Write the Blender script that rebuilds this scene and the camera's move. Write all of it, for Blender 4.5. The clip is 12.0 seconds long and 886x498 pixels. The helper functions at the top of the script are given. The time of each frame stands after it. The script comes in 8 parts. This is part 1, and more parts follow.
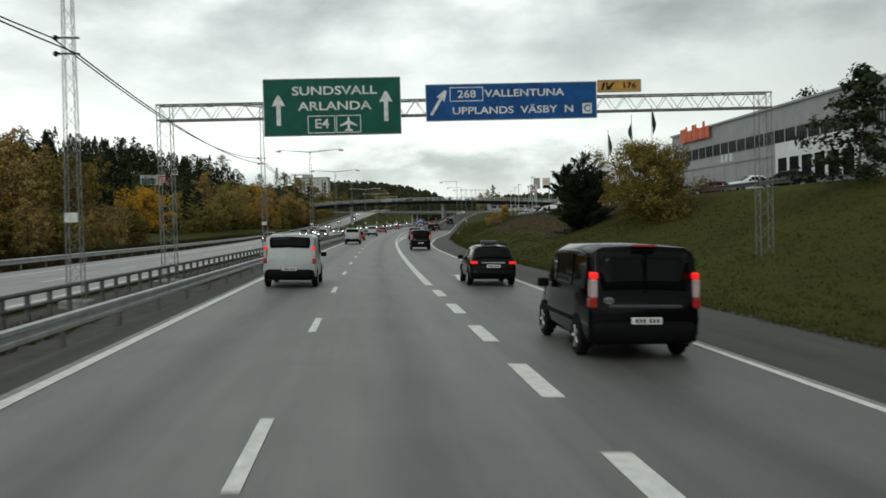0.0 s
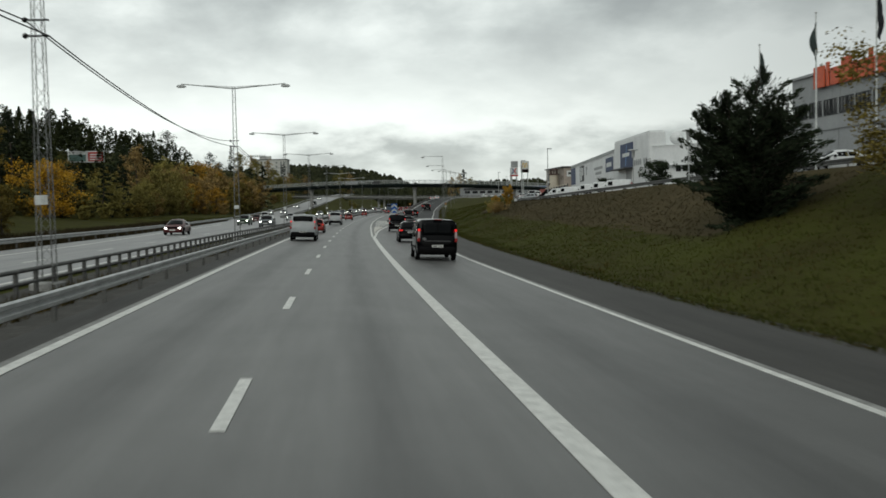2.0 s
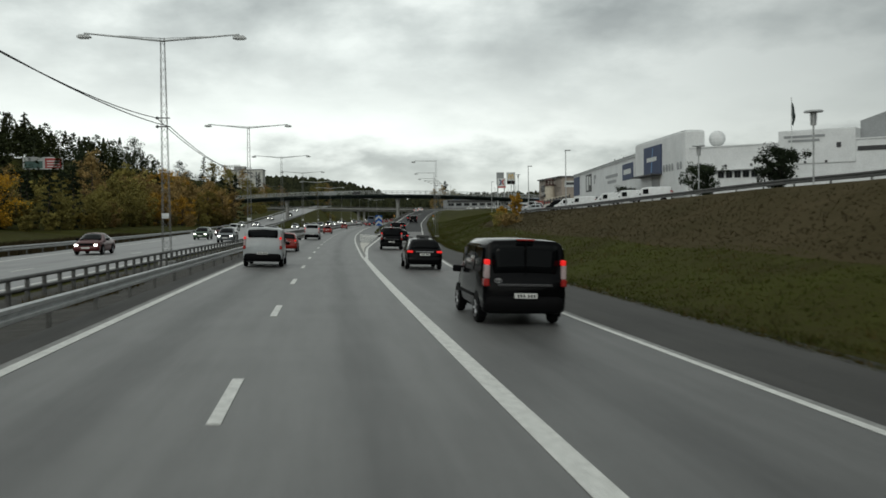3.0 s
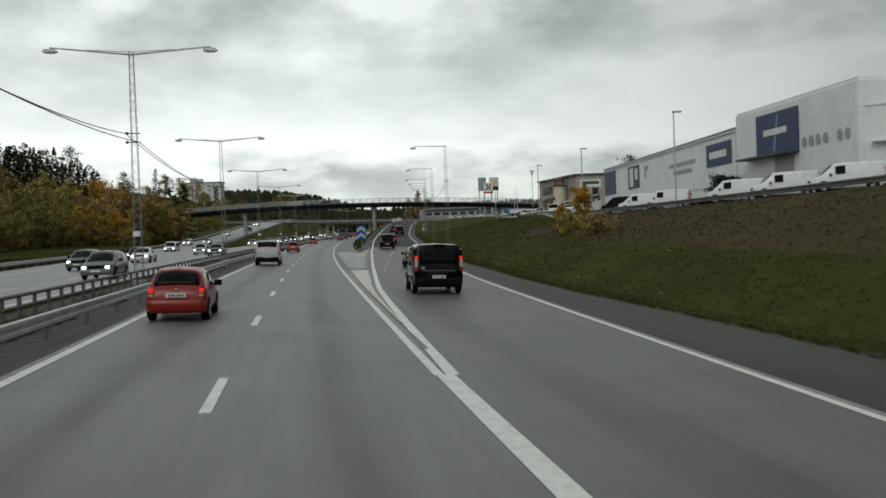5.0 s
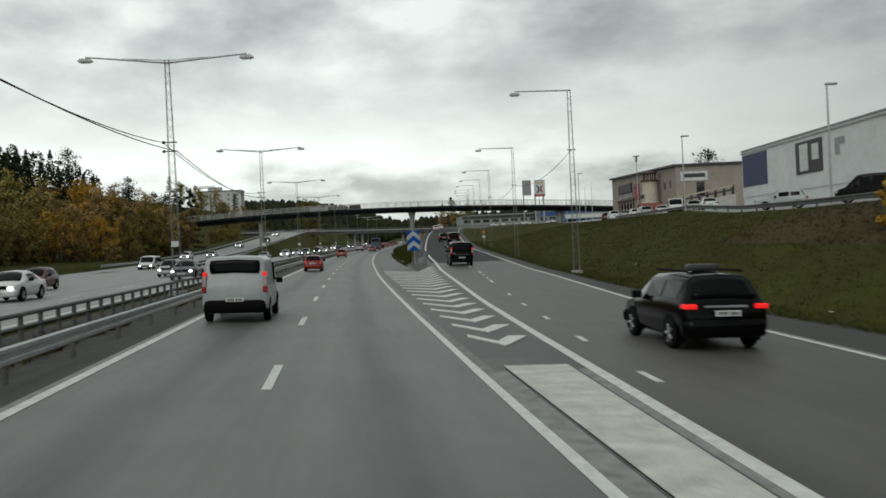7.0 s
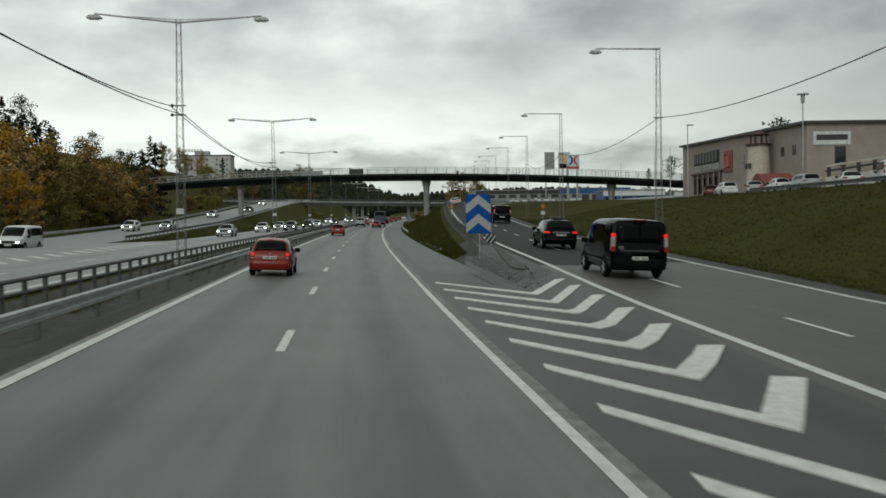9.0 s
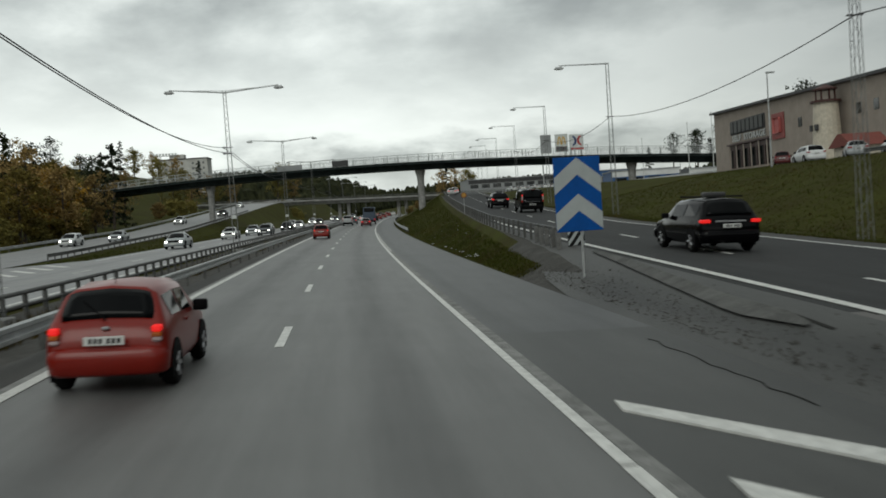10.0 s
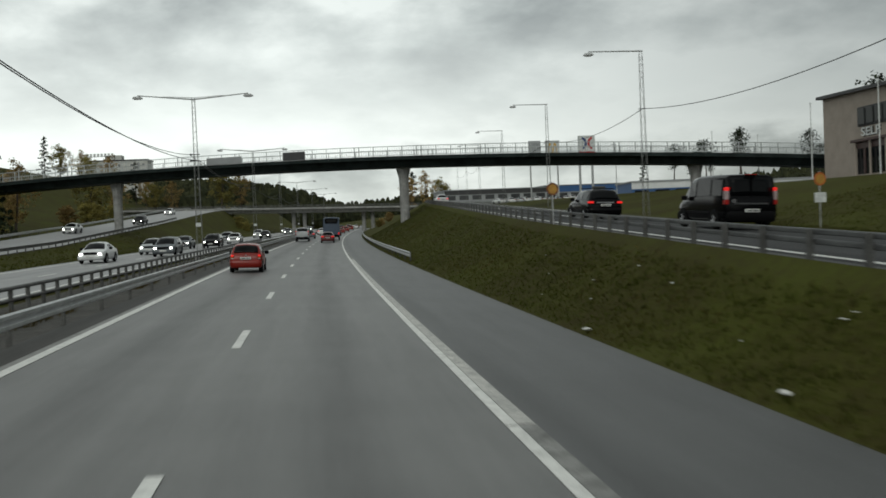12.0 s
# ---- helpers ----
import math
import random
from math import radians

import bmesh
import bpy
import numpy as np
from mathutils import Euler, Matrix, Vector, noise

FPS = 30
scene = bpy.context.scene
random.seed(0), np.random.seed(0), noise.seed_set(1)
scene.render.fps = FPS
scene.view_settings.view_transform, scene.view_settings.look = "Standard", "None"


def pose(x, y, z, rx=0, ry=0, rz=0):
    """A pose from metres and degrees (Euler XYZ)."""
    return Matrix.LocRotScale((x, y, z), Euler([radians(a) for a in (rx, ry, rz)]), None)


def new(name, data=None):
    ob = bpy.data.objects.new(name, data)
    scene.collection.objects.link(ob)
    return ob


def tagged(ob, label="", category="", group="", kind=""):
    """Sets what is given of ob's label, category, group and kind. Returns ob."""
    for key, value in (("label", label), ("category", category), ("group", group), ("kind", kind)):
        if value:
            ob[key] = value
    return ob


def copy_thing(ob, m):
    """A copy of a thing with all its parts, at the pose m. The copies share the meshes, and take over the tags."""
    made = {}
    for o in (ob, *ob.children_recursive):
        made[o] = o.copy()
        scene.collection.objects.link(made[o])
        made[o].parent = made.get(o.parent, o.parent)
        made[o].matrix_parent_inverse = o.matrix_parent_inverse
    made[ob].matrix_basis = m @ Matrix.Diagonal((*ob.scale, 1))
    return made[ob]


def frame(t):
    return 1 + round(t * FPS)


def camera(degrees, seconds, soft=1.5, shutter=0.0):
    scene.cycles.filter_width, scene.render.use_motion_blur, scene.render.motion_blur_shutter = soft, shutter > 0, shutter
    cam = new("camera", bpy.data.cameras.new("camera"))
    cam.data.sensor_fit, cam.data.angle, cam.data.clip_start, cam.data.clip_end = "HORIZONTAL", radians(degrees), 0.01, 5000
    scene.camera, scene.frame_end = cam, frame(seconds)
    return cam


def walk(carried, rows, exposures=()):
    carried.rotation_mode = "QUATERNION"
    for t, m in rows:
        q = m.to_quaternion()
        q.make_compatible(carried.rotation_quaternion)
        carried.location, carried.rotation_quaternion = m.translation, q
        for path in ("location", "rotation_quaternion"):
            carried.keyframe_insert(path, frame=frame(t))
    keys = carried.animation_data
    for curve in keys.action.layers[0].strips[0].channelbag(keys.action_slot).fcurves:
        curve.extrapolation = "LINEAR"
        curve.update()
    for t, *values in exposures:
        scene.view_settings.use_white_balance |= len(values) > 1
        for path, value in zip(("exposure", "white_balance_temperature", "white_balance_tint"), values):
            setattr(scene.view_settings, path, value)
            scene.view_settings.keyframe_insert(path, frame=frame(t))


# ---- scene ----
# ======== camera and walk ========
cam = camera(50.69, 12.0, soft=1.65, shutter=0.22)
PATH = [
    (0, pose(2.000, 2.957, 2.478, 88.392, 1.567, -2.698)),
    (0.5, pose(1.587, 14.245, 2.439, 88.278, 0.942, -3.846)),
    (1, pose(1.253, 26.089, 2.413, 88.457, 1.120, -4.909)),
    (1.5, pose(0.895, 37.279, 2.334, 86.983, 1.904, -5.102)),
    (2, pose(0.531, 49.264, 2.354, 87.526, 1.065, -4.988)),
    (2.5, pose(0.195, 60.624, 2.271, 87.811, 2.474, -6.645)),
    (3, pose(-0.068, 72.435, 2.286, 88.305, 0.769, -6.361)),
    (5, pose(-0.587, 118.532, 2.267, 88.957, 2.194, -8.451)),
    (5.5, pose(-0.668, 129.781, 2.205, 88.756, 0.759, -7.744)),
    (6, pose(-0.673, 141.530, 2.246, 88.173, 0.866, -8.212)),
    (6.5, pose(-0.677, 152.843, 2.213, 89.692, 2.020, -7.467)),
    (8.5, pose(-0.234, 198.882, 2.315, 88.976, 3.244, -6.591)),
    (9, pose(-0.013, 210.896, 2.332, 88.226, 0.830, -7.095)),
    (9.5, pose(0.290, 222.341, 2.352, 89.236, 2.404, -7.647)),
    (10, pose(0.614, 234.327, 2.357, 87.794, 3.879, -7.941)),
    (10.5, pose(0.998, 245.652, 2.359, 85.337, 4.845, -11.011)),
    (11, pose(1.415, 257.707, 2.410, 84.832, 5.858, -12.104)),
    (11.5, pose(1.869, 268.987, 2.391, 87.595, 2.191, -11.528)),
    (12, pose(2.481, 281.118, 2.486, 88.592, 2.428, -10.603)),
]
walk(cam, PATH, exposures=[(0.0, 0.16, 6500, 2.5), (0.5, 0.04, 6500, 2.5), (1.0, 0.0, 6500, 2.5), (7.5, 0.0, 6500, 2.5), (8.5, -0.08, 6500, 2.5), (10.4, -0.08, 6500, 2.5), (11.2, 0.0, 6500, 2.5), (12.0, 0.0, 6500, 2.5)])
# ======== world and light ========
TILT = radians(2.0)      # crossfall of the carriageways
BEND = 29.6e-5           # the motorway's bend to the right, 1/m
RISE = 3.6e-5            # its sag curve, 1/m


def nodes_of(tree):
    tree.nodes.clear()

    def add(kind, **values):
        n = tree.nodes.new(kind)
        for k, v in values.items():
            if k in n.inputs:
                n.inputs[k].default_value = v
        return n
    return add, tree.links.new


def build_world():
    w = bpy.data.worlds.new("overcast_sky")
    scene.world = w
    w.use_nodes = True
    add, link = nodes_of(w.node_tree)
    out, bg = add("ShaderNodeOutputWorld"), add("ShaderNodeBackground", Strength=1.0)
    sky = add("ShaderNodeTexSky")
    sky.sky_type, sky.sun_disc = "NISHITA", False
    sky.sun_elevation, sky.sun_rotation = radians(28), radians(200)
    dim = add("ShaderNodeMix")
    dim.data_type, dim.blend_type = "RGBA", "MULTIPLY"
    dim.inputs[0].default_value = 1.0
    dim.inputs[7].default_value = (0.10, 0.10, 0.10, 1)
    link(sky.outputs[0], dim.inputs[6])
    co = add("ShaderNodeTexCoord")
    sep = add("ShaderNodeSeparateXYZ")
    link(co.outputs["Generated"], sep.inputs[0])
    # the cloud deck is a flat layer: direction divided by its height
    up = add("ShaderNodeMath"); up.operation = "MAXIMUM"; up.inputs[1].default_value = 0.0
    link(sep.outputs[2], up.inputs[0])
    lift = add("ShaderNodeMath"); lift.operation = "ADD"; lift.inputs[1].default_value = 0.34
    link(up.outputs[0], lift.inputs[0])
    dx = add("ShaderNodeMath"); dx.operation = "DIVIDE"
    dy = add("ShaderNodeMath"); dy.operation = "DIVIDE"
    link(sep.outputs[0], dx.inputs[0]); link(lift.outputs[0], dx.inputs[1])
    link(sep.outputs[1], dy.inputs[0]); link(lift.outputs[0], dy.inputs[1])
    flat = add("ShaderNodeCombineXYZ")
    link(dx.outputs[0], flat.inputs[0]); link(dy.outputs[0], flat.inputs[1])
    big = add("ShaderNodeTexNoise", Scale=1.7, Detail=7.0, Roughness=0.52, Distortion=0.15)
    small = add("ShaderNodeTexNoise", Scale=5.0, Detail=6.0, Roughness=0.55)
    link(flat.outputs[0], big.inputs["Vector"]); link(flat.outputs[0], small.inputs["Vector"])
    mixn = add("ShaderNodeMix"); mixn.data_type = "FLOAT"; mixn.inputs[0].default_value = 0.3
    link(big.outputs[0], mixn.inputs[2]); link(small.outputs[0], mixn.inputs[3])
    ramp = add("ShaderNodeValToRGB")
    e = ramp.color_ramp.elements
    e[0].position, e[0].color = 0.41, (0.40, 0.415, 0.42, 1)
    e[1].position, e[1].color = 0.58, (0.92, 0.935, 0.93, 1)
    m = e.new(0.49); m.color = (0.62, 0.64, 0.64, 1)
    link(mixn.outputs[0], ramp.inputs[0])
    # a lighter band low over the horizon, where the deck thins out
    band = add("ShaderNodeValToRGB")
    b = band.color_ramp.elements
    b[0].position, b[0].color = 0.0, (0.3, 0.3, 0.3, 1)
    b[1].position, b[1].color = 0.22, (0.0, 0.0, 0.0, 1)
    q = b.new(0.06); q.color = (0.12, 0.12, 0.12, 1)
    q = b.new(0.092); q.color = (1.0, 1.0, 1.0, 1)
    q = b.new(0.135); q.color = (0.45, 0.45, 0.45, 1)
    wob = add("ShaderNodeMath"); wob.operation = "MULTIPLY_ADD"
    wob.inputs[1].default_value, wob.inputs[2].default_value = 0.09, -0.045
    link(small.outputs[0], wob.inputs[0])
    el = add("ShaderNodeMath"); el.operation = "ADD"
    link(up.outputs[0], el.inputs[0]); link(wob.outputs[0], el.inputs[1])
    link(el.outputs[0], band.inputs[0])
    glow = add("ShaderNodeMix"); glow.data_type = "RGBA"
    glow.inputs[7].default_value = (1.06, 1.07, 1.06, 1)
    link(band.outputs[0], glow.inputs[0]); link(ramp.outputs[0], glow.inputs[6])
    # the deck thickens towards the east
    east = add("ShaderNodeMapRange"); east.interpolation_type = "SMOOTHSTEP"
    for k, v in (("From Min", 0.02), ("From Max", 0.62), ("To Min", 1.04), ("To Max", 0.52)):
        east.inputs[k].default_value = v
    link(sep.outputs[0], east.inputs[0])
    thick = add("ShaderNodeVectorMath"); thick.operation = "SCALE"
    link(glow.outputs[2], thick.inputs[0]); link(east.outputs[0], thick.inputs["Scale"])
    both = add("ShaderNodeMix"); both.data_type = "RGBA"; both.inputs[0].default_value = 0.93
    link(dim.outputs[2], both.inputs[6]); link(thick.outputs[0], both.inputs[7])
    link(both.outputs[2], bg.inputs[0]); link(bg.outputs[0], out.inputs[0])


build_world()
sun = new("sun", bpy.data.lights.new("sun", "SUN"))
sun.data.energy, sun.data.angle, sun.data.color = 0.7, radians(30), (1.0, 0.97, 0.93)
sun.matrix_world = pose(0, 0, 80, 55, 0, -20)


# ======== materials ========
def mat(name, color, rough=0.6, metal=0.0, vary=0.12, scale=3.0, fine=40.0, bump=0.0, bump_scale=0.0, tint=None, spec=0.5, stretch=None, coat=0.0, each=0.0, local=False):
    """A painted, stone, soil or leaf surface with variation at two scales."""
    m = bpy.data.materials.new(name)
    m.use_nodes = True
    add, link = nodes_of(m.node_tree)
    out, p = add("ShaderNodeOutputMaterial"), add("ShaderNodeBsdfPrincipled")
    link(p.outputs[0], out.inputs[0])
    p.inputs["Roughness"].default_value, p.inputs["Metallic"].default_value = rough, metal
    p.inputs["Specular IOR Level"].default_value = spec
    p.inputs["Coat Weight"].default_value = coat
    if local:
        co = add("ShaderNodeTexCoord").outputs["Object"]
    else:
        co = add("ShaderNodeNewGeometry").outputs["Position"]
    if stretch:
        mp = add("ShaderNodeMapping")
        mp.inputs["Scale"].default_value = stretch
        link(co, mp.inputs[0])
        co = mp.outputs[0]
    n1, n2 = add("ShaderNodeTexNoise", Scale=scale, Detail=4.0, Roughness=0.6), add("ShaderNodeTexNoise", Scale=fine, Detail=2.0)
    link(co, n1.inputs["Vector"]); link(co, n2.inputs["Vector"])
    mx = add("ShaderNodeMix"); mx.data_type = "FLOAT"; mx.inputs[0].default_value = 0.4
    link(n1.outputs[0], mx.inputs[2]); link(n2.outputs[0], mx.inputs[3])
    r = add("ShaderNodeValToRGB")
    other = tint or tuple(c * (1 - 2.2 * vary) for c in color)
    r.color_ramp.elements[0].position, r.color_ramp.elements[1].position = 0.36, 0.64
    r.color_ramp.elements[0].color = (*[max(0, c) for c in other], 1)
    r.color_ramp.elements[1].color = (*[min(1, c * (1 + vary)) for c in color], 1)
    link(mx.outputs[0], r.inputs[0])
    col = r.outputs[0]
    if each:
        oi = add("ShaderNodeObjectInfo")
        hs = add("ShaderNodeHueSaturation")
        mr = add("ShaderNodeMapRange")
        mr.inputs["To Min"].default_value, mr.inputs["To Max"].default_value = 1 - each, 1 + each
        link(oi.outputs["Random"], mr.inputs[0]); link(mr.outputs[0], hs.inputs["Value"]); link(col, hs.inputs["Color"])
        col = hs.outputs[0]
    link(col, p.inputs["Base Color"])
    if bump:
        nb = add("ShaderNodeTexNoise", Scale=bump_scale or fine, Detail=3.0)
        link(co, nb.inputs["Vector"])
        b = add("ShaderNodeBump", Strength=bump, Distance=0.05)
        link(nb.outputs[0], b.inputs["Height"]); link(b.outputs[0], p.inputs["Normal"])
    return m


def glow_mat(name, color, strength):
    m = bpy.data.materials.new(name)
    m.use_nodes = True
    add, link = nodes_of(m.node_tree)
    out, p = add("ShaderNodeOutputMaterial"), add("ShaderNodeBsdfPrincipled")
    p.inputs["Base Color"].default_value = (*color, 1)
    p.inputs["Emission Color"].default_value = (*color, 1)
    p.inputs["Emission Strength"].default_value = strength
    link(p.outputs[0], out.inputs[0])
    return m


def glass_mat(name, color, rough=0.06, ior=1.5):
    m = bpy.data.materials.new(name)
    m.use_nodes = True
    add, link = nodes_of(m.node_tree)
    out, p = add("ShaderNodeOutputMaterial"), add("ShaderNodeBsdfPrincipled")
    p.inputs["Base Color"].default_value = (*color, 1)
    p.inputs["Roughness"].default_value = rough
    p.inputs["IOR"].default_value = ior
    link(p.outputs[0], out.inputs[0])
    return m


def asphalt_mat(name, base, tracks, track_dark=0.2, tone=(1, 1, 1), newer=None, rough=0.52, gloss=0.5):
    """Worn asphalt: aggregate grain, patches, and bands along the lanes (u across in metres, v along).
    newer: past these u and v an old surface passes into a younger, darker one."""
    m = bpy.data.materials.new(name)
    m.use_nodes = True
    add, link = nodes_of(m.node_tree)
    out, p = add("ShaderNodeOutputMaterial"), add("ShaderNodeBsdfPrincipled", Roughness=rough)
    p.inputs["Specular IOR Level"].default_value = gloss
    link(p.outputs[0], out.inputs[0])
    co = add("ShaderNodeTexCoord")
    uv = co.outputs["UV"]
    sep = add("ShaderNodeSeparateXYZ")
    link(uv, sep.inputs[0])
    value = None
    for centre, width in tracks:
        d = add("ShaderNodeMath"); d.operation = "SUBTRACT"; d.inputs[1].default_value = centre
        link(sep.outputs[0], d.inputs[0])
        a = add("ShaderNodeMath"); a.operation = "ABSOLUTE"
        link(d.outputs[0], a.inputs[0])
        r = add("ShaderNodeMapRange"); r.interpolation_type = "SMOOTHSTEP"
        r.inputs["From Min"].default_value, r.inputs["From Max"].default_value = 0.0, width
        r.inputs["To Min"].default_value, r.inputs["To Max"].default_value = 1.0, 0.0
        link(a.outputs[0], r.inputs[0])
        if value is None:
            value = r.outputs[0]
        else:
            s = add("ShaderNodeMath"); s.operation = "MAXIMUM"
            link(value, s.inputs[0]); link(r.outputs[0], s.inputs[1])
            value = s.outputs[0]
    mp = add("ShaderNodeMapping"); mp.inputs["Scale"].default_value = (1.0, 0.06, 1)
    link(uv, mp.inputs[0])
    streak = add("ShaderNodeTexNoise", Scale=2.2, Detail=4.0, Roughness=0.6)
    link(mp.outputs[0], streak.inputs["Vector"])
    grain = add("ShaderNodeTexNoise", Scale=90.0, Detail=3.0, Roughness=0.7)
    patch = add("ShaderNodeTexNoise", Scale=0.35, Detail=5.0, Roughness=0.6)
    link(uv, grain.inputs["Vector"]); link(uv, patch.inputs["Vector"])
    # factor = 1 + grain + streak + patch - tracks
    def scaled(sock, k, off):
        n = add("ShaderNodeMath"); n.operation = "MULTIPLY_ADD"
        n.inputs[1].default_value, n.inputs[2].default_value = k, off
        link(sock, n.inputs[0])
        return n.outputs[0]
    def plus(a, b):
        n = add("ShaderNodeMath"); n.operation = "ADD"
        link(a, n.inputs[0]); link(b, n.inputs[1])
        return n.outputs[0]
    f = plus(scaled(grain.outputs[0], 0.7, 0.65), scaled(streak.outputs[0], 0.8, -0.40))
    f = plus(f, scaled(patch.outputs[0], 0.55, -0.275))
    if value is not None:
        f = plus(f, scaled(value, -track_dark, 0.0))
    if newer:
        u0, v0, amount = newer
        steps = []
        for axis, lo, hi in ((0, u0, u0 + 0.25), (1, v0, v0 + 55)):
            r = add("ShaderNodeMapRange"); r.interpolation_type = "SMOOTHSTEP"
            r.inputs["From Min"].default_value, r.inputs["From Max"].default_value = lo, hi
            link(sep.outputs[axis], r.inputs[0])
            steps.append(r.outputs[0])
        both = add("ShaderNodeMath"); both.operation = "MULTIPLY"
        link(steps[0], both.inputs[0]); link(steps[1], both.inputs[1])
        keep = scaled(both.outputs[0], -amount, 1.0)
        n = add("ShaderNodeMath"); n.operation = "MULTIPLY"
        link(f, n.inputs[0]); link(keep, n.inputs[1])
        f = n.outputs[0]
    col = add("ShaderNodeVectorMath"); col.operation = "SCALE"
    col.inputs[0].default_value = tuple(base * t for t in tone)
    link(f, col.inputs["Scale"])
    if newer:
        rust = add("ShaderNodeMix"); rust.data_type, rust.blend_type = "RGBA", "MULTIPLY"
        rust.inputs[7].default_value = (1.07, 0.985, 0.95, 1)
        link(both.outputs[0], rust.inputs[0]); link(col.outputs[0], rust.inputs[6])
        link(rust.outputs[2], p.inputs["Base Color"])
    else:
        link(col.outputs[0], p.inputs["Base Color"])
    b = add("ShaderNodeBump", Strength=0.35, Distance=0.01)
    link(grain.outputs[0], b.inputs["Height"]); link(b.outputs[0], p.inputs["Normal"])
    return m


ASPHALT = asphalt_mat("asphalt_worn", 0.122, [(-0.15, 0.75), (-3.6, 0.8)], 0.42, (1.0, 1.0, 0.975))
# darker than ASPHALT: dimmer light on the right is in the base colour
ASPHALT_LANE_DIM = asphalt_mat("asphalt_exit_lane_dimmed", 0.102, [(3.3, 0.9)], 0.30, (1.0, 1.0, 0.975), (1.5, 128, 0.30))
ASPHALT_SIDE = asphalt_mat("asphalt_shoulder", 0.072, [(2.25, 0.55)], 0.30, (0.98, 1.0, 1.0))
ASPHALT_VERGE = asphalt_mat("asphalt_verge_dark", 0.055, [(7.0, 0.8)], 0.12, (1.03, 1.0, 0.95), rough=0.8, gloss=0.3)
ASPHALT_GORE = asphalt_mat("asphalt_gore_dark", 0.051, [(4.6, 0.7)], 0.25, (0.98, 1.0, 0.94))
ASPHALT_MOUND = asphalt_mat("asphalt_patched_dirty", 0.052, [(5.7, 0.85)], 0.35, (1.0, 1.0, 0.95), rough=0.58, gloss=0.45)
ASPHALT_NEW = asphalt_mat("asphalt_new_dark", 0.034, [(9.8, 0.8)], 0.1, (0.98, 1.0, 1.02), rough=0.85, gloss=0.3)
ASPHALT_OPP = asphalt_mat("asphalt_other_carriageway", 0.205, [(-12.0, 0.8), (-15.6, 0.8)], 0.15)
PAINT = mat("road_paint_white", (0.66, 0.66, 0.63), 0.6, vary=0.12, scale=6, fine=60, tint=(0.44, 0.44, 0.42))
PAINT_OLD = mat("road_paint_worn", (0.48, 0.47, 0.44), 0.7, vary=0.2, scale=5, fine=70, tint=(0.26, 0.26, 0.25))
CONCRETE = mat("concrete_pale", (0.56, 0.545, 0.50), 0.85, vary=0.15, scale=2.0, fine=30, bump=0.2)
CONCRETE_DARK = mat("concrete_weathered", (0.30, 0.30, 0.29), 0.85, vary=0.2, scale=1.2, fine=20, bump=0.2)
GRASS = mat("rough_grass", (0.043, 0.048, 0.009), 0.95, vary=0.2, scale=0.16, fine=5.0, bump=0.4, bump_scale=11, tint=(0.036, 0.031, 0.010), spec=0.05)
HEATH = mat("brown_heath", (0.055, 0.043, 0.022), 0.95, vary=0.2, scale=0.2, fine=4.0, bump=0.4, bump_scale=9, tint=(0.043, 0.036, 0.015), spec=0.05)
GRAVEL = mat("gravel_dirt", (0.088, 0.085, 0.079), 0.95, vary=0.15, scale=1.5, fine=45, bump=0.8, bump_scale=40, tint=(0.052, 0.050, 0.046), spec=0.2)
STEEL = mat("galvanised_steel", (0.42, 0.43, 0.43), 0.45, 0.55, vary=0.15, scale=2.0, fine=25)
STEEL_DARK = mat("weathered_steel", (0.105, 0.105, 0.10), 0.65, 0.3, vary=0.2, scale=2.0, fine=25)
WIRE = mat("black_cable", (0.02, 0.02, 0.02), 0.7)
GIRDER = mat("girder_dark_green", (0.020, 0.028, 0.027), 0.75, vary=0.3, scale=0.6, fine=12, spec=0.12)
WHITE_WALL = mat("white_sheet_cladding", (0.66, 0.67, 0.67), 0.55, vary=0.06, scale=0.5, fine=6)
GREY_WALL = mat("grey_sheet_cladding", (0.27, 0.28, 0.285), 0.5, vary=0.08, scale=0.5, fine=6)
TAN_WALL = mat("beige_render_wall", (0.31, 0.265, 0.225), 0.85, vary=0.08, scale=0.6, fine=8)
DARK_GLASS = glass_mat("dark_window_glass", (0.012, 0.014, 0.016))
ROOF_DARK = mat("dark_roof_edge", (0.04, 0.04, 0.042), 0.6)
BLACK = mat("black_plastic", (0.008, 0.008, 0.008), 0.55, spec=0.2)
SIGN_GREEN = mat("sign_green", (0.003, 0.082, 0.058), 0.5, vary=0.15, scale=1.5, fine=30, spec=0.2)
SIGN_BLUE = mat("sign_blue", (0.005, 0.068, 0.235), 0.5, vary=0.18, scale=1.5, fine=30, spec=0.2)
SIGN_WHITE = mat("sign_white_film", (0.62, 0.64, 0.63), 0.5, vary=0.18, scale=4, fine=50)
SIGN_YELLOW = mat("sign_amber", (0.42, 0.22, 0.035), 0.5, vary=0.15, scale=4, fine=40)
SIGN_BACK = mat("sign_alloy_back", (0.33, 0.34, 0.34), 0.5, 0.5)
ORANGE = mat("sign_orange", (0.42, 0.11, 0.015), 0.5)
RED_BOARD = mat("red_board", (0.42, 0.045, 0.04), 0.5)
NAVY_BOARD = mat("navy_banner", (0.022, 0.040, 0.105), 0.6)
BARK = mat("bark", (0.075, 0.06, 0.048), 0.95, vary=0.3, scale=3, fine=25, bump=0.6)


# ======== shape helpers ========
def xr(y):
    y = min(max(y, -80.0), 700.0)
    return 0.5 * BEND * (y - 140) ** 2


def zr(y):
    y = min(max(y, -80.0), 620.0)
    return 0.5 * RISE * (y - 140) ** 2


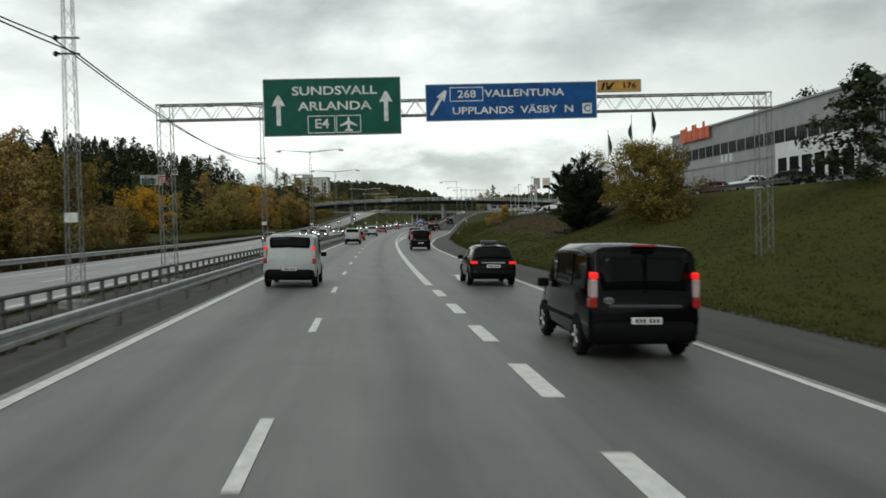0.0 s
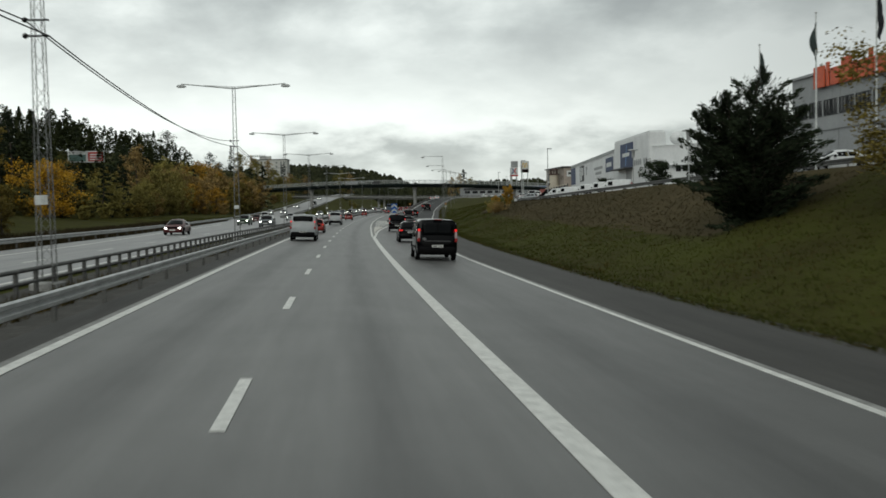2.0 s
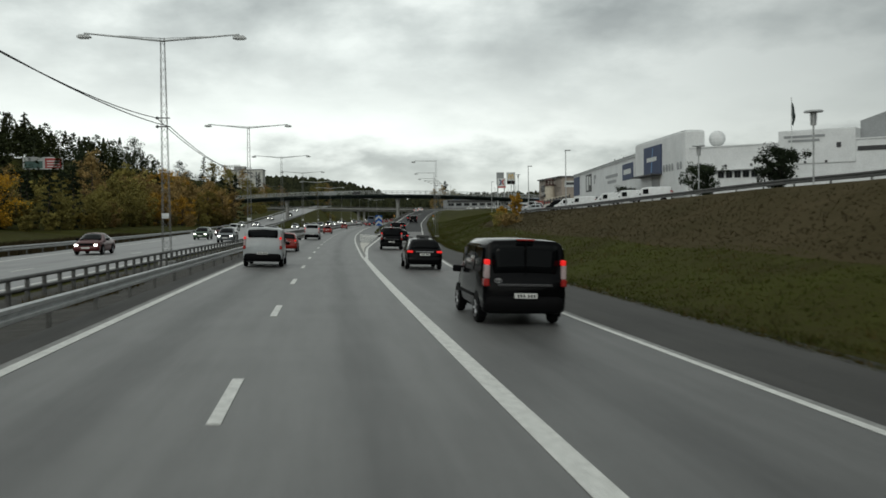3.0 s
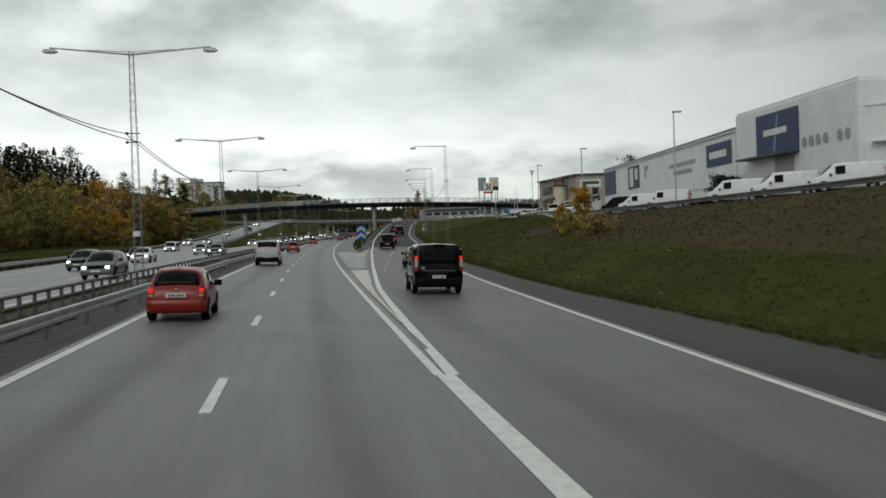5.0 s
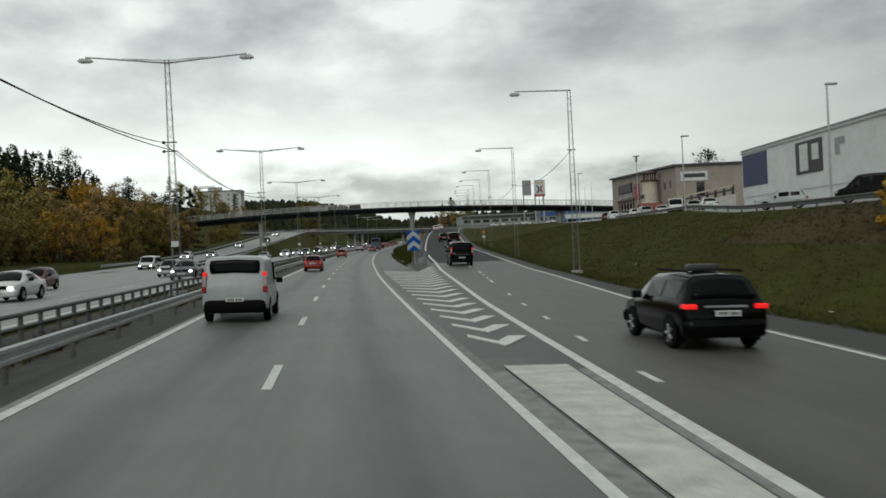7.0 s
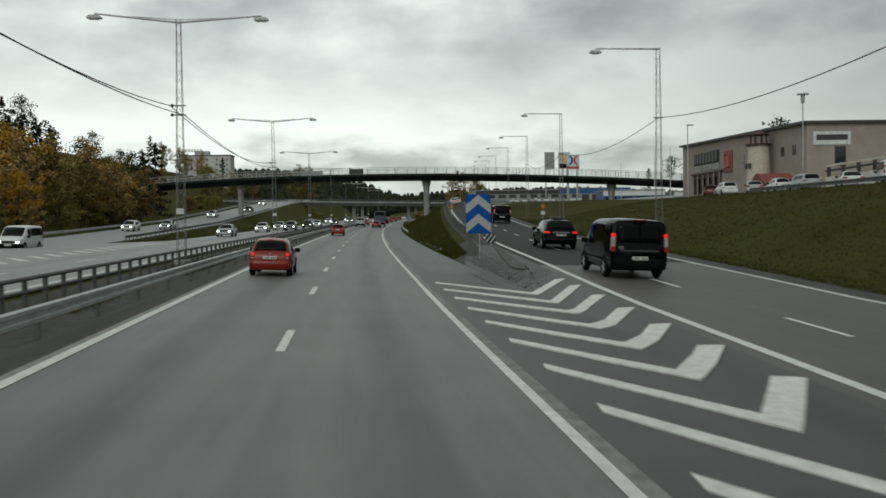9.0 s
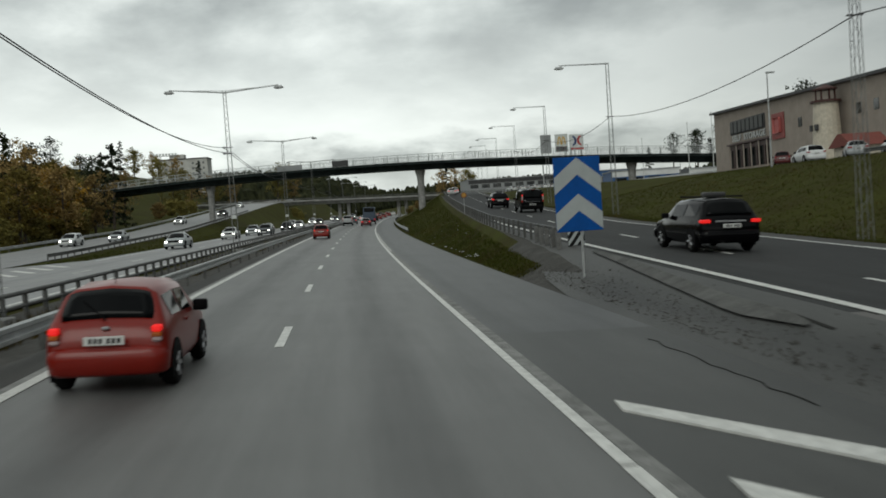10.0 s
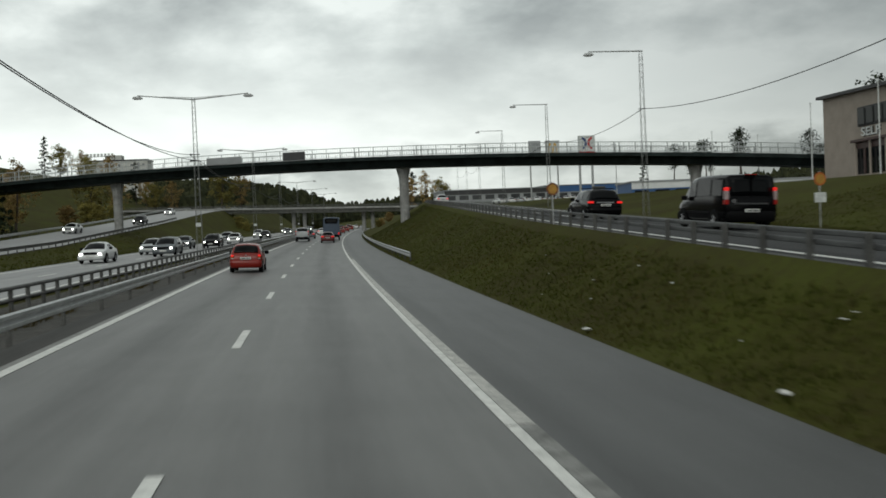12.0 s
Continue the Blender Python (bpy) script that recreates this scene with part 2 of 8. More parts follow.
def tilted(x, y, z):
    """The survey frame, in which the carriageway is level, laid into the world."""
    c, s = math.cos(TILT), math.sin(TILT)
    return Vector((x * c + z * s, y, -min(max(x, -130.0), 130.0) * s + z * c))


def rd(s, y, h=0.0):
    """Offset s to the right of the road's axis at chainage y, h above the carriageway."""
    return tilted(s + xr(y), y, zr(y) + h)


def heading(y):
    return -math.degrees(math.atan(BEND * (min(max(y, -80), 700) - 140)))


def lerp(table, v):
    return float(np.interp(v, [a for a, _ in table], [b for _, b in table]))


def smooth(a, b, v):
    t = min(max((v - a) / (b - a), 0.0), 1.0)
    return t * t * (3 - 2 * t)


def mesh_of(name, bm, material):
    me = bpy.data.meshes.new(name)
    bm.to_mesh(me)
    bm.free()
    for m in material if isinstance(material, (list, tuple)) else [material]:
        me.materials.append(m)
    return me


def part(name, bm, material, parent=None, label="", at=None, smooth_shade=False):
    me = mesh_of(name, bm, material) if isinstance(bm, bmesh.types.BMesh) else bm
    ob = new(name, me)
    if parent is not None:
        ob.parent = parent
    if at is not None:
        ob.matrix_basis = at
    if smooth_shade:
        me.shade_smooth()
    return tagged(ob, label)


def thing(name, m, label, category, group="", kind=""):
    ob = new(name)
    ob.matrix_basis = m
    return tagged(ob, label, category, group, kind)


def box(bm, x0, x1, y0, y1, z0, z1, mi=0):
    v = [bm.verts.new(p) for p in ((x0, y0, z0), (x1, y0, z0), (x1, y1, z0), (x0, y1, z0), (x0, y0, z1), (x1, y0, z1), (x1, y1, z1), (x0, y1, z1))]
    for f in ((0, 3, 2, 1), (4, 5, 6, 7), (0, 1, 5, 4), (1, 2, 6, 5), (2, 3, 7, 6), (3, 0, 4, 7)):
        bm.faces.new([v[i] for i in f]).material_index = mi
    return bm


def boxes(*rows):
    bm = bmesh.new()
    for r in rows:
        box(bm, *r)
    return bm


def bevelled(bm, width=0.02, segments=2):
    bmesh.ops.bevel(bm, geom=bm.edges[:], offset=width, segments=segments, affect="EDGES", profile=0.6)
    return bm


def tube(bm, a, b, r0, r1=None, n=6, caps=True):
    a, b = Vector(a), Vector(b)
    r1 = r0 if r1 is None else r1
    d = (b - a).normalized()
    u = d.orthogonal().normalized()
    w = d.cross(u)
    ra = [bm.verts.new(a + r0 * (math.cos(t) * u + math.sin(t) * w)) for t in (2 * math.pi * i / n for i in range(n))]
    rb = [bm.verts.new(b + r1 * (math.cos(t) * u + math.sin(t) * w)) for t in (2 * math.pi * i / n for i in range(n))]
    for i in range(n):
        bm.faces.new((ra[i], ra[(i + 1) % n], rb[(i + 1) % n], rb[i]))
    if caps:
        bm.faces.new(ra[::-1]); bm.faces.new(rb)
    return bm


def prism(bm, outline, y0, y1, mi=0):
    """An outline in x, z pushed along y."""
    a = [bm.verts.new((x, y0, z)) for x, z in outline]
    b = [bm.verts.new((x, y1, z)) for x, z in outline]
    n = len(outline)
    for i in range(n):
        bm.faces.new((a[i], a[(i + 1) % n], b[(i + 1) % n], b[i])).material_index = mi
    bm.faces.new(a[::-1]).material_index = mi
    bm.faces.new(b).material_index = mi
    return bm


def sheet(name, rows, material, pick=None, kind="structure", label="", category=""):
    """A surface through rows of (s, y, h) in the road's frame, with u, v in metres."""
    bm = bmesh.new()
    uv = bm.loops.layers.uv.new("UVMap")
    grid = [[(bm.verts.new(rd(*p)), p) for p in row] for row in rows]
    for a, b in zip(grid, grid[1:]):
        for i in range(len(a) - 1):
            quad = (a[i], a[i + 1], b[i + 1], b[i])
            try:
                f = bm.faces.new([q[0] for q in quad])
            except ValueError:
                continue
            f.smooth = True
            for l, q in zip(f.loops, quad):
                l[uv].uv = (q[1][0], q[1][1])
            if pick:
                f.material_index = pick(sum(q[1][0] for q in quad) / 4, sum(q[1][1] for q in quad) / 4)
    ob = new(name, mesh_of(name, bm, material))
    return tagged(ob, label, category, kind=kind)


def words(text, size):
    """The text as a mesh lying in x, z, centred on its middle."""
    cu = bpy.data.curves.new("lettering", "FONT")
    cu.body, cu.size, cu.align_x, cu.align_y, cu.extrude = text, size, "CENTER", "CENTER", 0.004
    cu.resolution_u, cu.offset = 3, 0.016 * size
    ob = bpy.data.objects.new("lettering", cu)
    scene.collection.objects.link(ob)
    dg = bpy.context.evaluated_depsgraph_get()
    me = bpy.data.meshes.new_from_object(ob.evaluated_get(dg))
    bpy.data.objects.remove(ob)
    me.transform(Matrix.Rotation(radians(90), 4, "X"))
    return me


def span(me):
    return max(v.co.x for v in me.vertices) - min(v.co.x for v in me.vertices)


def letter(text, size, material, parent, x, z, y=-0.03, sx=1.0, name="lettering", label=""):
    """Writing on a sign, each word a part of its own."""
    if " " in text.strip():
        whole, k = span(words(text, size)), 0
        for word in text.split():
            k = text.index(word, k)
            w = span(words(word, size))
            off = span(words(text[:k] + word, size)) - whole / 2 - w / 2
            letter(word, size, material, parent, x + off * sx, z, y, sx, name, label)
            k += len(word)
        return
    me = words(text, size)
    me.materials.clear()
    me.materials.append(material)
    return part(name, me, material, parent, label, pose(x, y, z) @ Matrix.Diagonal((sx, 1, 1, 1)))


# ======== lines of the plan ========
RAMP_L = [(-80, 1.65), (133, 1.65), (145, 2.0), (159, 2.45), (181, 3.6), (209, 5.0), (217, 5.4), (234, 6.15), (248, 6.9), (264, 7.5), (294, 8.9), (306, 9.6), (345, 11.8), (382, 13.8), (450, 17.5), (640, 28)]
RAMP_R = [(-80, 5.65), (30, 5.6), (96, 5.45), (112, 5.7), (125, 6.1), (141, 6.95), (167, 8.3), (196, 10.3), (221, 12.3), (243, 13.6), (260, 14.4), (275, 15.2), (294, 15.9), (310, 16.5), (345, 18.6), (382, 20.7), (450, 25), (640, 36)]
RAMP_D = [(172, 3.9), (180, 4.3), (195, 5.6), (218, 7.6), (228, 8.5), (239, 9.07), (250, 9.36), (261, 10.15), (294, 12.3), (345, 15.1), (382, 17.2), (450, 21)]
RAMP_H = [(-80, 0), (200, 0.0), (235, 0.35), (260, 0.85), (291, 1.4), (324, 2.4), (345, 3.1), (382, 4.3), (450, 6.2), (640, 8.0)]
SHOULDER = [(-80, 3.3), (28, 3.15), (72, 2.6), (84, 2.6), (92, 2.9), (120, 3.1), (145, 2.8), (154, 2.3), (168, 2.15), (185, 2.1), (215, 1.2), (640, 1.0)]
OPP_OUT = [(-80, -19.6), (100, -20.0), (145, -21.5), (190, -24.5), (240, -28.5), (262, -30.0), (288, -27.6), (296, -23.0), (302, -18.9), (335, -18.6), (350, -18.8), (420, -19.2), (900, -19.2)]
PLATEAU = [(-80, 5.0), (90, 5.1), (130, 5.0), (165, 4.45), (220, 4.25), (235, 4.5), (250, 5.2), (265, 5.35), (280, 5.4), (300, 5.55), (320, 5.75), (350, 6.2), (420, 7.2), (640, 9.0)]
BANK = [(-80, 16.5), (120, 17.5), (165, 15), (220, 14), (300, 20), (360, 26), (420, 26), (640, 26)]
SIDE_C = [(180, -22.0), (240, -25.5), (290, -30.0), (330, -33.5), (390, -34.5), (450, -36.0), (520, -38.0), (640, -44.0)]
SIDE_H = [(180, -0.4), (240, -0.6), (290, -0.8), (330, -0.9), (390, 0.2), (450, 2.4), (520, 5.4), (640, 8.0)]
RIGHT_MAIN = 4.9


def road_h(s, y):
    if s <= 2.0:
        return 0.0
    left, h = lerp(RAMP_L, y), lerp(RAMP_H, y)
    if s >= left - 0.3:
        return h
    # a plain crossfall at first, then a mound that rises beside a level shoulder
    k = smooth(208, 238, y)
    foot = min(RIGHT_MAIN + 0.1, left - 0.8)
    return h * ((1 - k) * (s - 2.0) / max(left - 2.3, 0.1) + k * min(max((s - foot) / (left - 0.3 - foot), 0.0), 1.0))


def opp_h(s):
    return 0.03 * min(0.0, s + 9.9)


YS = [-80, -55, -35, -20] + [-10 + 4 * i for i in range(63)] + [240 + i for i in range(18)] + [258 + 4 * i for i in range(53)] + [480, 500, 525, 550, 580, 620, 680, 760, 900]
# ======== the ground and the roads ========
def ground_rows():
    rows = []
    for y in YS + [1100, 1500, 2200, 3500]:
        rl, rr, sh = lerp(RAMP_L, y), lerp(RAMP_R, y), lerp(SHOULDER, y)
        edge, rh, top, wide = rr + sh, lerp(RAMP_H, y), lerp(PLATEAU, y), lerp(BANK, y)
        oo = lerp(OPP_OUT, y)
        sc, shh = lerp(SIDE_C, y), lerp(SIDE_H, y)
        split = smooth(255, 290, y)
        low = 0.24 * (1 - smooth(246, 257, y)) + 0.03
        row = []
        # left of the motorway, from far to near
        side = smooth(262, 300, y)
        for s, h in ((-1500, 6), (-420, 6), (-260, 20), (-170, 17), (-120, 11.0), (-90, 4.0), (-70, -0.4)):
            hh = h + 2.0 * noise.noise((s * 0.02, y * 0.015, 0)) * (1 if s > -1400 else 0)
            lift = 1 + 0.55 * smooth(385, 450, y) if s < -95 else 1
            row.append((s, y, hh * lift + side * max(shh - 1, 0) * 0.7 * smooth(-260, -70, s)))
        near = (-56, -48, -43)
        if y > 262:
            for s, h in ((sc - 12, max(shh, 0) * 0.9 - 0.9), (sc - 6.2, shh - 0.15), (sc - 5.2, shh - 0.08), (sc + 5.2, shh - 0.08), (sc + 5.8, shh - 0.2), (0.5 * (sc + oo) + 1, 0.35 * shh - 0.5)):
                row.append((s, y, h))
        else:
            base = opp_h(oo)
            for k, h in ((-22, -0.9), (-12, -0.7), (-7, -0.6), (-4, -0.5), (-2.5, -0.3), (-1.2, -0.2)):
                row.append((oo + k, y, base + h))
        row += [(oo - 0.5, y, opp_h(oo) - 0.12), (oo + 0.5, y, opp_h(oo) - 0.08), (-10.2, y, -0.08), (-9.7, y, -0.1), (-8.8, y, -0.2), (-7.8, y, -0.22), (-6.8, y, -0.16), (-6.0, y, -0.08)]
        row += [(-5.5, y, -0.1), (0, y, -0.1), (2.0, y, -0.12), (RIGHT_MAIN - 0.3, y, road_h(RIGHT_MAIN - 0.3, y) * (1 - split) - 0.1), (RIGHT_MAIN + 0.15, y, road_h(RIGHT_MAIN + 0.15, y) * (1 - split) - low + 0.02 * split)]
        ml, mr = max(rl - 1.3, RIGHT_MAIN + 0.3), max(rl - 0.6, RIGHT_MAIN + 0.6)
        gap = ml - RIGHT_MAIN - 0.15
        for k in (0.33, 0.66):
            s = RIGHT_MAIN + 0.15 + k * gap
            dip = -0.12 * split * min(gap, 2)
            row.append((s, y, (rh * k) * split + road_h(s, y) * (1 - split) + dip * (1 - k) - low * (1 - split)))
        row.append((ml, y, road_h(ml, y) * (1 - split) + split * (rh + 0.12 * smooth(272, 284, y) - 0.02) - low * (1 - split)))
        row.append((mr, y, road_h(mr, y) - 0.08 - 0.1 * (1 - smooth(246, 257, y))))
        row.append((edge - 0.4, y, rh - 0.08))
        row.append((edge + 0.2, y, rh - 0.02))
        # the bank up to the parking plateau
        for k in (0.06, 0.14, 0.24, 0.36, 0.5, 0.64, 0.78, 0.9, 1.0):
            s = edge + 0.2 + k * wide
            rise = (top - rh)
            conv = smooth(190, 120, y)
            prof = conv * k ** 1.9 + (1 - conv) * (smooth(0.04, 1.0, k) * 0.75 + 0.25 * k)
            h = rh - 0.35 * smooth(0, 0.12, k) * (1 - smooth(0.12, 0.4, k)) + rise * prof + 0.25 * noise.noise((s * 0.25, y * 0.08, 3)) * math.sin(math.pi * k)
            row.append((s, y, h))
        for d, h in ((2, 0.05), (8, 0.4), (14, 1.1), (30, 2.4), (70, 3.6), (140, 5), (300, 8), (1500, 10)):
            row.append((edge + 0.2 + wide + d, y, top + h))
        row.sort(key=lambda p: p[0])
        rows.append(row)
    return rows


def ground_pick(s, y):
    if 240 < y < 272.5 and RIGHT_MAIN - 0.5 < s < lerp(RAMP_L, y) + 0.3 and (y < 265 or s > 5.9):
        return 1
    edge = lerp(RAMP_R, y) + lerp(SHOULDER, y)
    if edge - 0.3 < s < edge + 0.85 and y < 330:
        return 1
    if 92 < y < 214 and edge + (0.5 + 0.1 * noise.noise((s * 0.2, y * 0.06, 1))) * lerp(BANK, y) < s < edge + lerp(BANK, y) + 1.0:
        return 3
    if s > edge + lerp(BANK, y) + 1.0 and s < edge + lerp(BANK, y) + 75 and y < 460:
        return 2
    if -9.6 < s < -5.5 or (262 < y < 420 and lerp(RAMP_L, y) - 1.35 < s < lerp(RAMP_L, y) + 0.2):
        return 1
    return 0


sheet("ground", ground_rows(), [GRASS, GRAVEL, ASPHALT_OPP, HEATH], ground_pick, label="rough autumn grass with gravel verges and asphalt yards", category="ground")
sheet("road", [[(-6.35, y, -0.04)] + [(s, y, 0.0) for s in (-5.44, -4, -2, 0, 1.66)] + [(s, y, road_h(s, y) * (1 - smooth(255, 290, y))) for s in (min(max(lerp(RAMP_L, y) - 0.1, 2.1), RIGHT_MAIN - 0.1), RIGHT_MAIN)] for y in YS],
      [ASPHALT, ASPHALT_SIDE, ASPHALT_VERGE, ASPHALT_GORE, ASPHALT_LANE_DIM], lambda s, y: 2 if s < -5.44 else 0 if s < 1.66 else 4 if y < 182 or s > lerp(RAMP_L, y) - 0.1 else 3 if y < 251 else 1,
      label="worn grey asphalt carriageway with white lane markings", category="road")
ramp_rows = []
for y in [v for v in YS if v <= 620]:
    k = smooth(256, 276, y)
    left = RIGHT_MAIN * (1 - k) + k * max(RIGHT_MAIN, lerp(RAMP_L, y) - 0.7)
    right = lerp(RAMP_R, y) + lerp(SHOULDER, y)
    mid = max(lerp(RAMP_L, y) - 0.3, left + 0.05)
    edge = lerp(RAMP_R, y) + 0.1
    cols = [left + (mid - left) * i / 6 for i in range(6)] + [mid + (edge - mid) * i / 4 for i in range(5)] + [right]
    ramp_rows.append([(s, y, road_h(s, y)) for s in cols])
sheet("exit_road", ramp_rows, [ASPHALT_LANE_DIM, ASPHALT_NEW, ASPHALT_MOUND, ASPHALT_VERGE, ASPHALT_GORE], lambda s, y: 3 if s > lerp(RAMP_R, y) + 0.1 else (2 if y > 243 + 2 * noise.noise((s, y * 0.3, 0)) else 4) if s < lerp(RAMP_L, y) - 0.3 else (1 if y > 246.3 + 0.5 * (s - 6.65) else 0), label="exit lane of reddish grey asphalt with a darker new ramp", category="road")
sheet("road_other_carriageway", [[(s, y, opp_h(s)) for s in (lerp(OPP_OUT, y), 0.5 * (lerp(OPP_OUT, y) - 10), -9.95)] for y in YS], ASPHALT_OPP,
      label="pale grey asphalt carriageway for oncoming traffic", category="road")
sheet("side_road", [[(lerp(SIDE_C, y) + d, y, lerp(SIDE_H, y) + 0.01) for d in (-5, 0, 5)] for y in YS if 258 <= y <= 640], ASPHALT_OPP,
      label="grey asphalt slip road running down from a bridge", category="road")


PAINT_GREY = mat("road_paint_grey", (0.24, 0.24, 0.23), 0.75, vary=0.25, scale=4, fine=50, tint=(0.13, 0.13, 0.125))


# ---- markings, each a slab of paint 6 mm thick ----
def marking(name, outline, h0=0.012, material=PAINT, label="", group="road markings", hfun=road_h):
    """A painted strip between two lines of (y, s): outline is rows of (y, left s, right s)."""
    bm = bmesh.new()
    rows = []
    for y, a, b in outline:
        rows.append([bm.verts.new(rd(s, y, hfun(s, y) + h)) for s, h in ((a, h0 - 0.008), (a, h0), (b, h0), (b, h0 - 0.008))])
    for p, q in zip(rows, rows[1:]):
        for i in range(3):
            bm.faces.new((p[i], p[i + 1], q[i + 1], q[i]))
    bm.faces.new(rows[0][::-1]); bm.faces.new(rows[-1])
    ob = new(name, mesh_of(name, bm, material))
    return tagged(ob, label or "white painted line on grey asphalt", "road marking", group, "structure")


def along(y0, y1, fa, fb, step=5.0):
    n = max(1, int(math.ceil((y1 - y0) / step)))
    return [(y0 + (y1 - y0) * i / n, fa(y0 + (y1 - y0) * i / n), fb(y0 + (y1 - y0) * i / n)) for i in range(n + 1)]


def strip(name, y0, y1, s, w, **k):
    f = s if callable(s) else (lambda y: s)
    return marking(name, along(y0, y1, lambda y: f(y) - w / 2, lambda y: f(y) + w / 2), **k)


flat_h = lambda s, y: 0.0
strip("edge_line", -60, 880, -5.27, 0.2, hfun=flat_h, label="solid white edge line beside the median")
strip("worn_edge_line", -60, 600, -5.445, 0.15, hfun=flat_h, material=PAINT_GREY, label="worn grey second edge line beside the median")
for k in range(-5, 52):
    strip("lane_dash", 10.74 + 12 * k, 13.74 + 12 * k, -1.945, 0.16, hfun=flat_h, label="short white lane dash", group="lane dashes")
for k in range(-8, 6):
    strip("wide_dash", 3.0 + 6.05 * k, 6.0 + 6.05 * k, 1.65, 0.31, label="broad white dash beside the exit lane", group="broad dashes")
strip("broad_line", 39.0, 133.5, 1.58, 0.30, label="broad solid white line beside the exit lane")
MAIN_LINE = lambda y: lerp([(133, 1.47), (145, 1.53), (160, 1.57), (235, 1.58), (252, 1.65), (900, 1.655)], y)
main_h = lambda s, y: road_h(s, y) * (1 - smooth(255, 290, y))
strip("edge_line", 133.5, 180.58, MAIN_LINE, 0.165, label="solid white line along the main carriageway", hfun=main_h)
for k in range(36):
    strip("edge_line", 180.64 + 12.28 * k, 192.86 + 12.28 * k, MAIN_LINE, 0.155 if k < 5 else 0.14, label="white edge line with narrow gaps along the main carriageway", hfun=main_h, group="edge line pieces")
strip("edge_line", 622.8, 880, MAIN_LINE, 0.14, label="solid white line along the main carriageway", hfun=main_h)
strip("worn_edge_line", 291.2, 345, 1.825, 0.19, material=PAINT_OLD, h0=0.013, label="worn white ribbed paint beside the edge line", hfun=main_h)
strip("edge_line", 133.5, 600, lambda y: lerp(RAMP_L, y) + lerp([(133, 0.04), (150, 0.02), (200, 0.12)], y), 0.22, label="solid white line along the exit ramp")
strip("edge_line", -60, 600, lambda y: lerp(RAMP_R, y) - 0.03, 0.15, label="solid white outer edge line")
strip("worn_edge_line", -60, 260, lambda y: lerp(RAMP_R, y) + 0.115, 0.14, material=PAINT_GREY, label="worn grey ribbed line along the outer edge")
for y0 in [178.3 + 6.3 * i for i in range(5)] + [214.3, 219.3, 223.3] + [227.0 + 10.72 * i for i in range(22)]:
    strip("lane_dash", y0, y0 + (3.0 if y0 == 214.3 or y0 > 226 else 1.2), lambda y: lerp(RAMP_D, y), 0.13, label="short white dash on the exit ramp", group="ramp dashes")
# rumble strip beside the line, ribbed
RUMBLE = mat("rumble_strip_grey", (0.225, 0.225, 0.215), 0.7, vary=0.25, scale=3, fine=40)
bm = bmesh.new()
for i in range(1130):
    y = 180 + 0.16 * i
    s0 = MAIN_LINE(y) + 0.08
    s1 = s0 + 0.2
    ridge = [rd(s0, y, 0.006), rd(s1, y, 0.006), rd(s1, y + 0.05, 0.014), rd(s0, y + 0.05, 0.014), rd(s1, y + 0.15, 0.006), rd(s0, y + 0.15, 0.006)]
    v = [bm.verts.new(p) for p in ridge]
    bm.faces.new((v[0], v[1], v[2], v[3])); bm.faces.new((v[3], v[2], v[4], v[5]))
tagged(new("rumble_strip", mesh_of("rumble_strip", bm, RUMBLE)), "ribbed pale strip along the white edge line", "road marking", kind="stuff")
# the concrete tongue between the motorway and the exit, with worn ribbed strips and dark joints beside it
MAIN_EDGE = lambda y: lerp([(133, 1.55), (145, 1.62), (160, 1.66), (900, 1.66)], y)
RAMP_EDGE = lambda y: lerp(RAMP_L, y) + lerp([(133, 0.04), (150, 0.02), (200, 0.12)], y) - 0.12
TONGUE_L = lambda y: lerp([(143, 1.80), (150, 1.86), (160, 1.91), (181, 2.12)], y)
TONGUE_R = lambda y: lerp([(143, 1.84), (150, 1.98), (160, 2.24), (167, 2.66), (181, 3.30)], y)
marking("concrete_tongue", along(143, 180.6, TONGUE_L, TONGUE_R), h0=0.03, material=CONCRETE, label="pale concrete tongue between motorway and exit")
marking("ribbed_strip", along(134.5, 180, MAIN_EDGE, lambda y: max(TONGUE_L(y) - 0.05, MAIN_EDGE(y) + 0.02)), material=PAINT_GREY, label="worn grey ribbed strip beside the main line")
marking("ribbed_strip", along(134.5, 180, lambda y: min(TONGUE_R(y) + 0.06, RAMP_EDGE(y) - 0.02) if y > 143 else min(MAIN_EDGE(y) + 0.2, RAMP_EDGE(y) - 0.03), RAMP_EDGE), material=PAINT_GREY, label="worn grey ribbed strip beside the exit line")
strip("joint_line", 137, 178, lambda y: TONGUE_L(y) - 0.03, 0.035, material=STEEL_DARK, h0=0.014, label="dark joint beside a concrete tongue")
strip("joint_line", 147, 178, lambda y: TONGUE_R(y) + 0.03, 0.035, material=STEEL_DARK, h0=0.014, label="dark joint beside a concrete tongue")
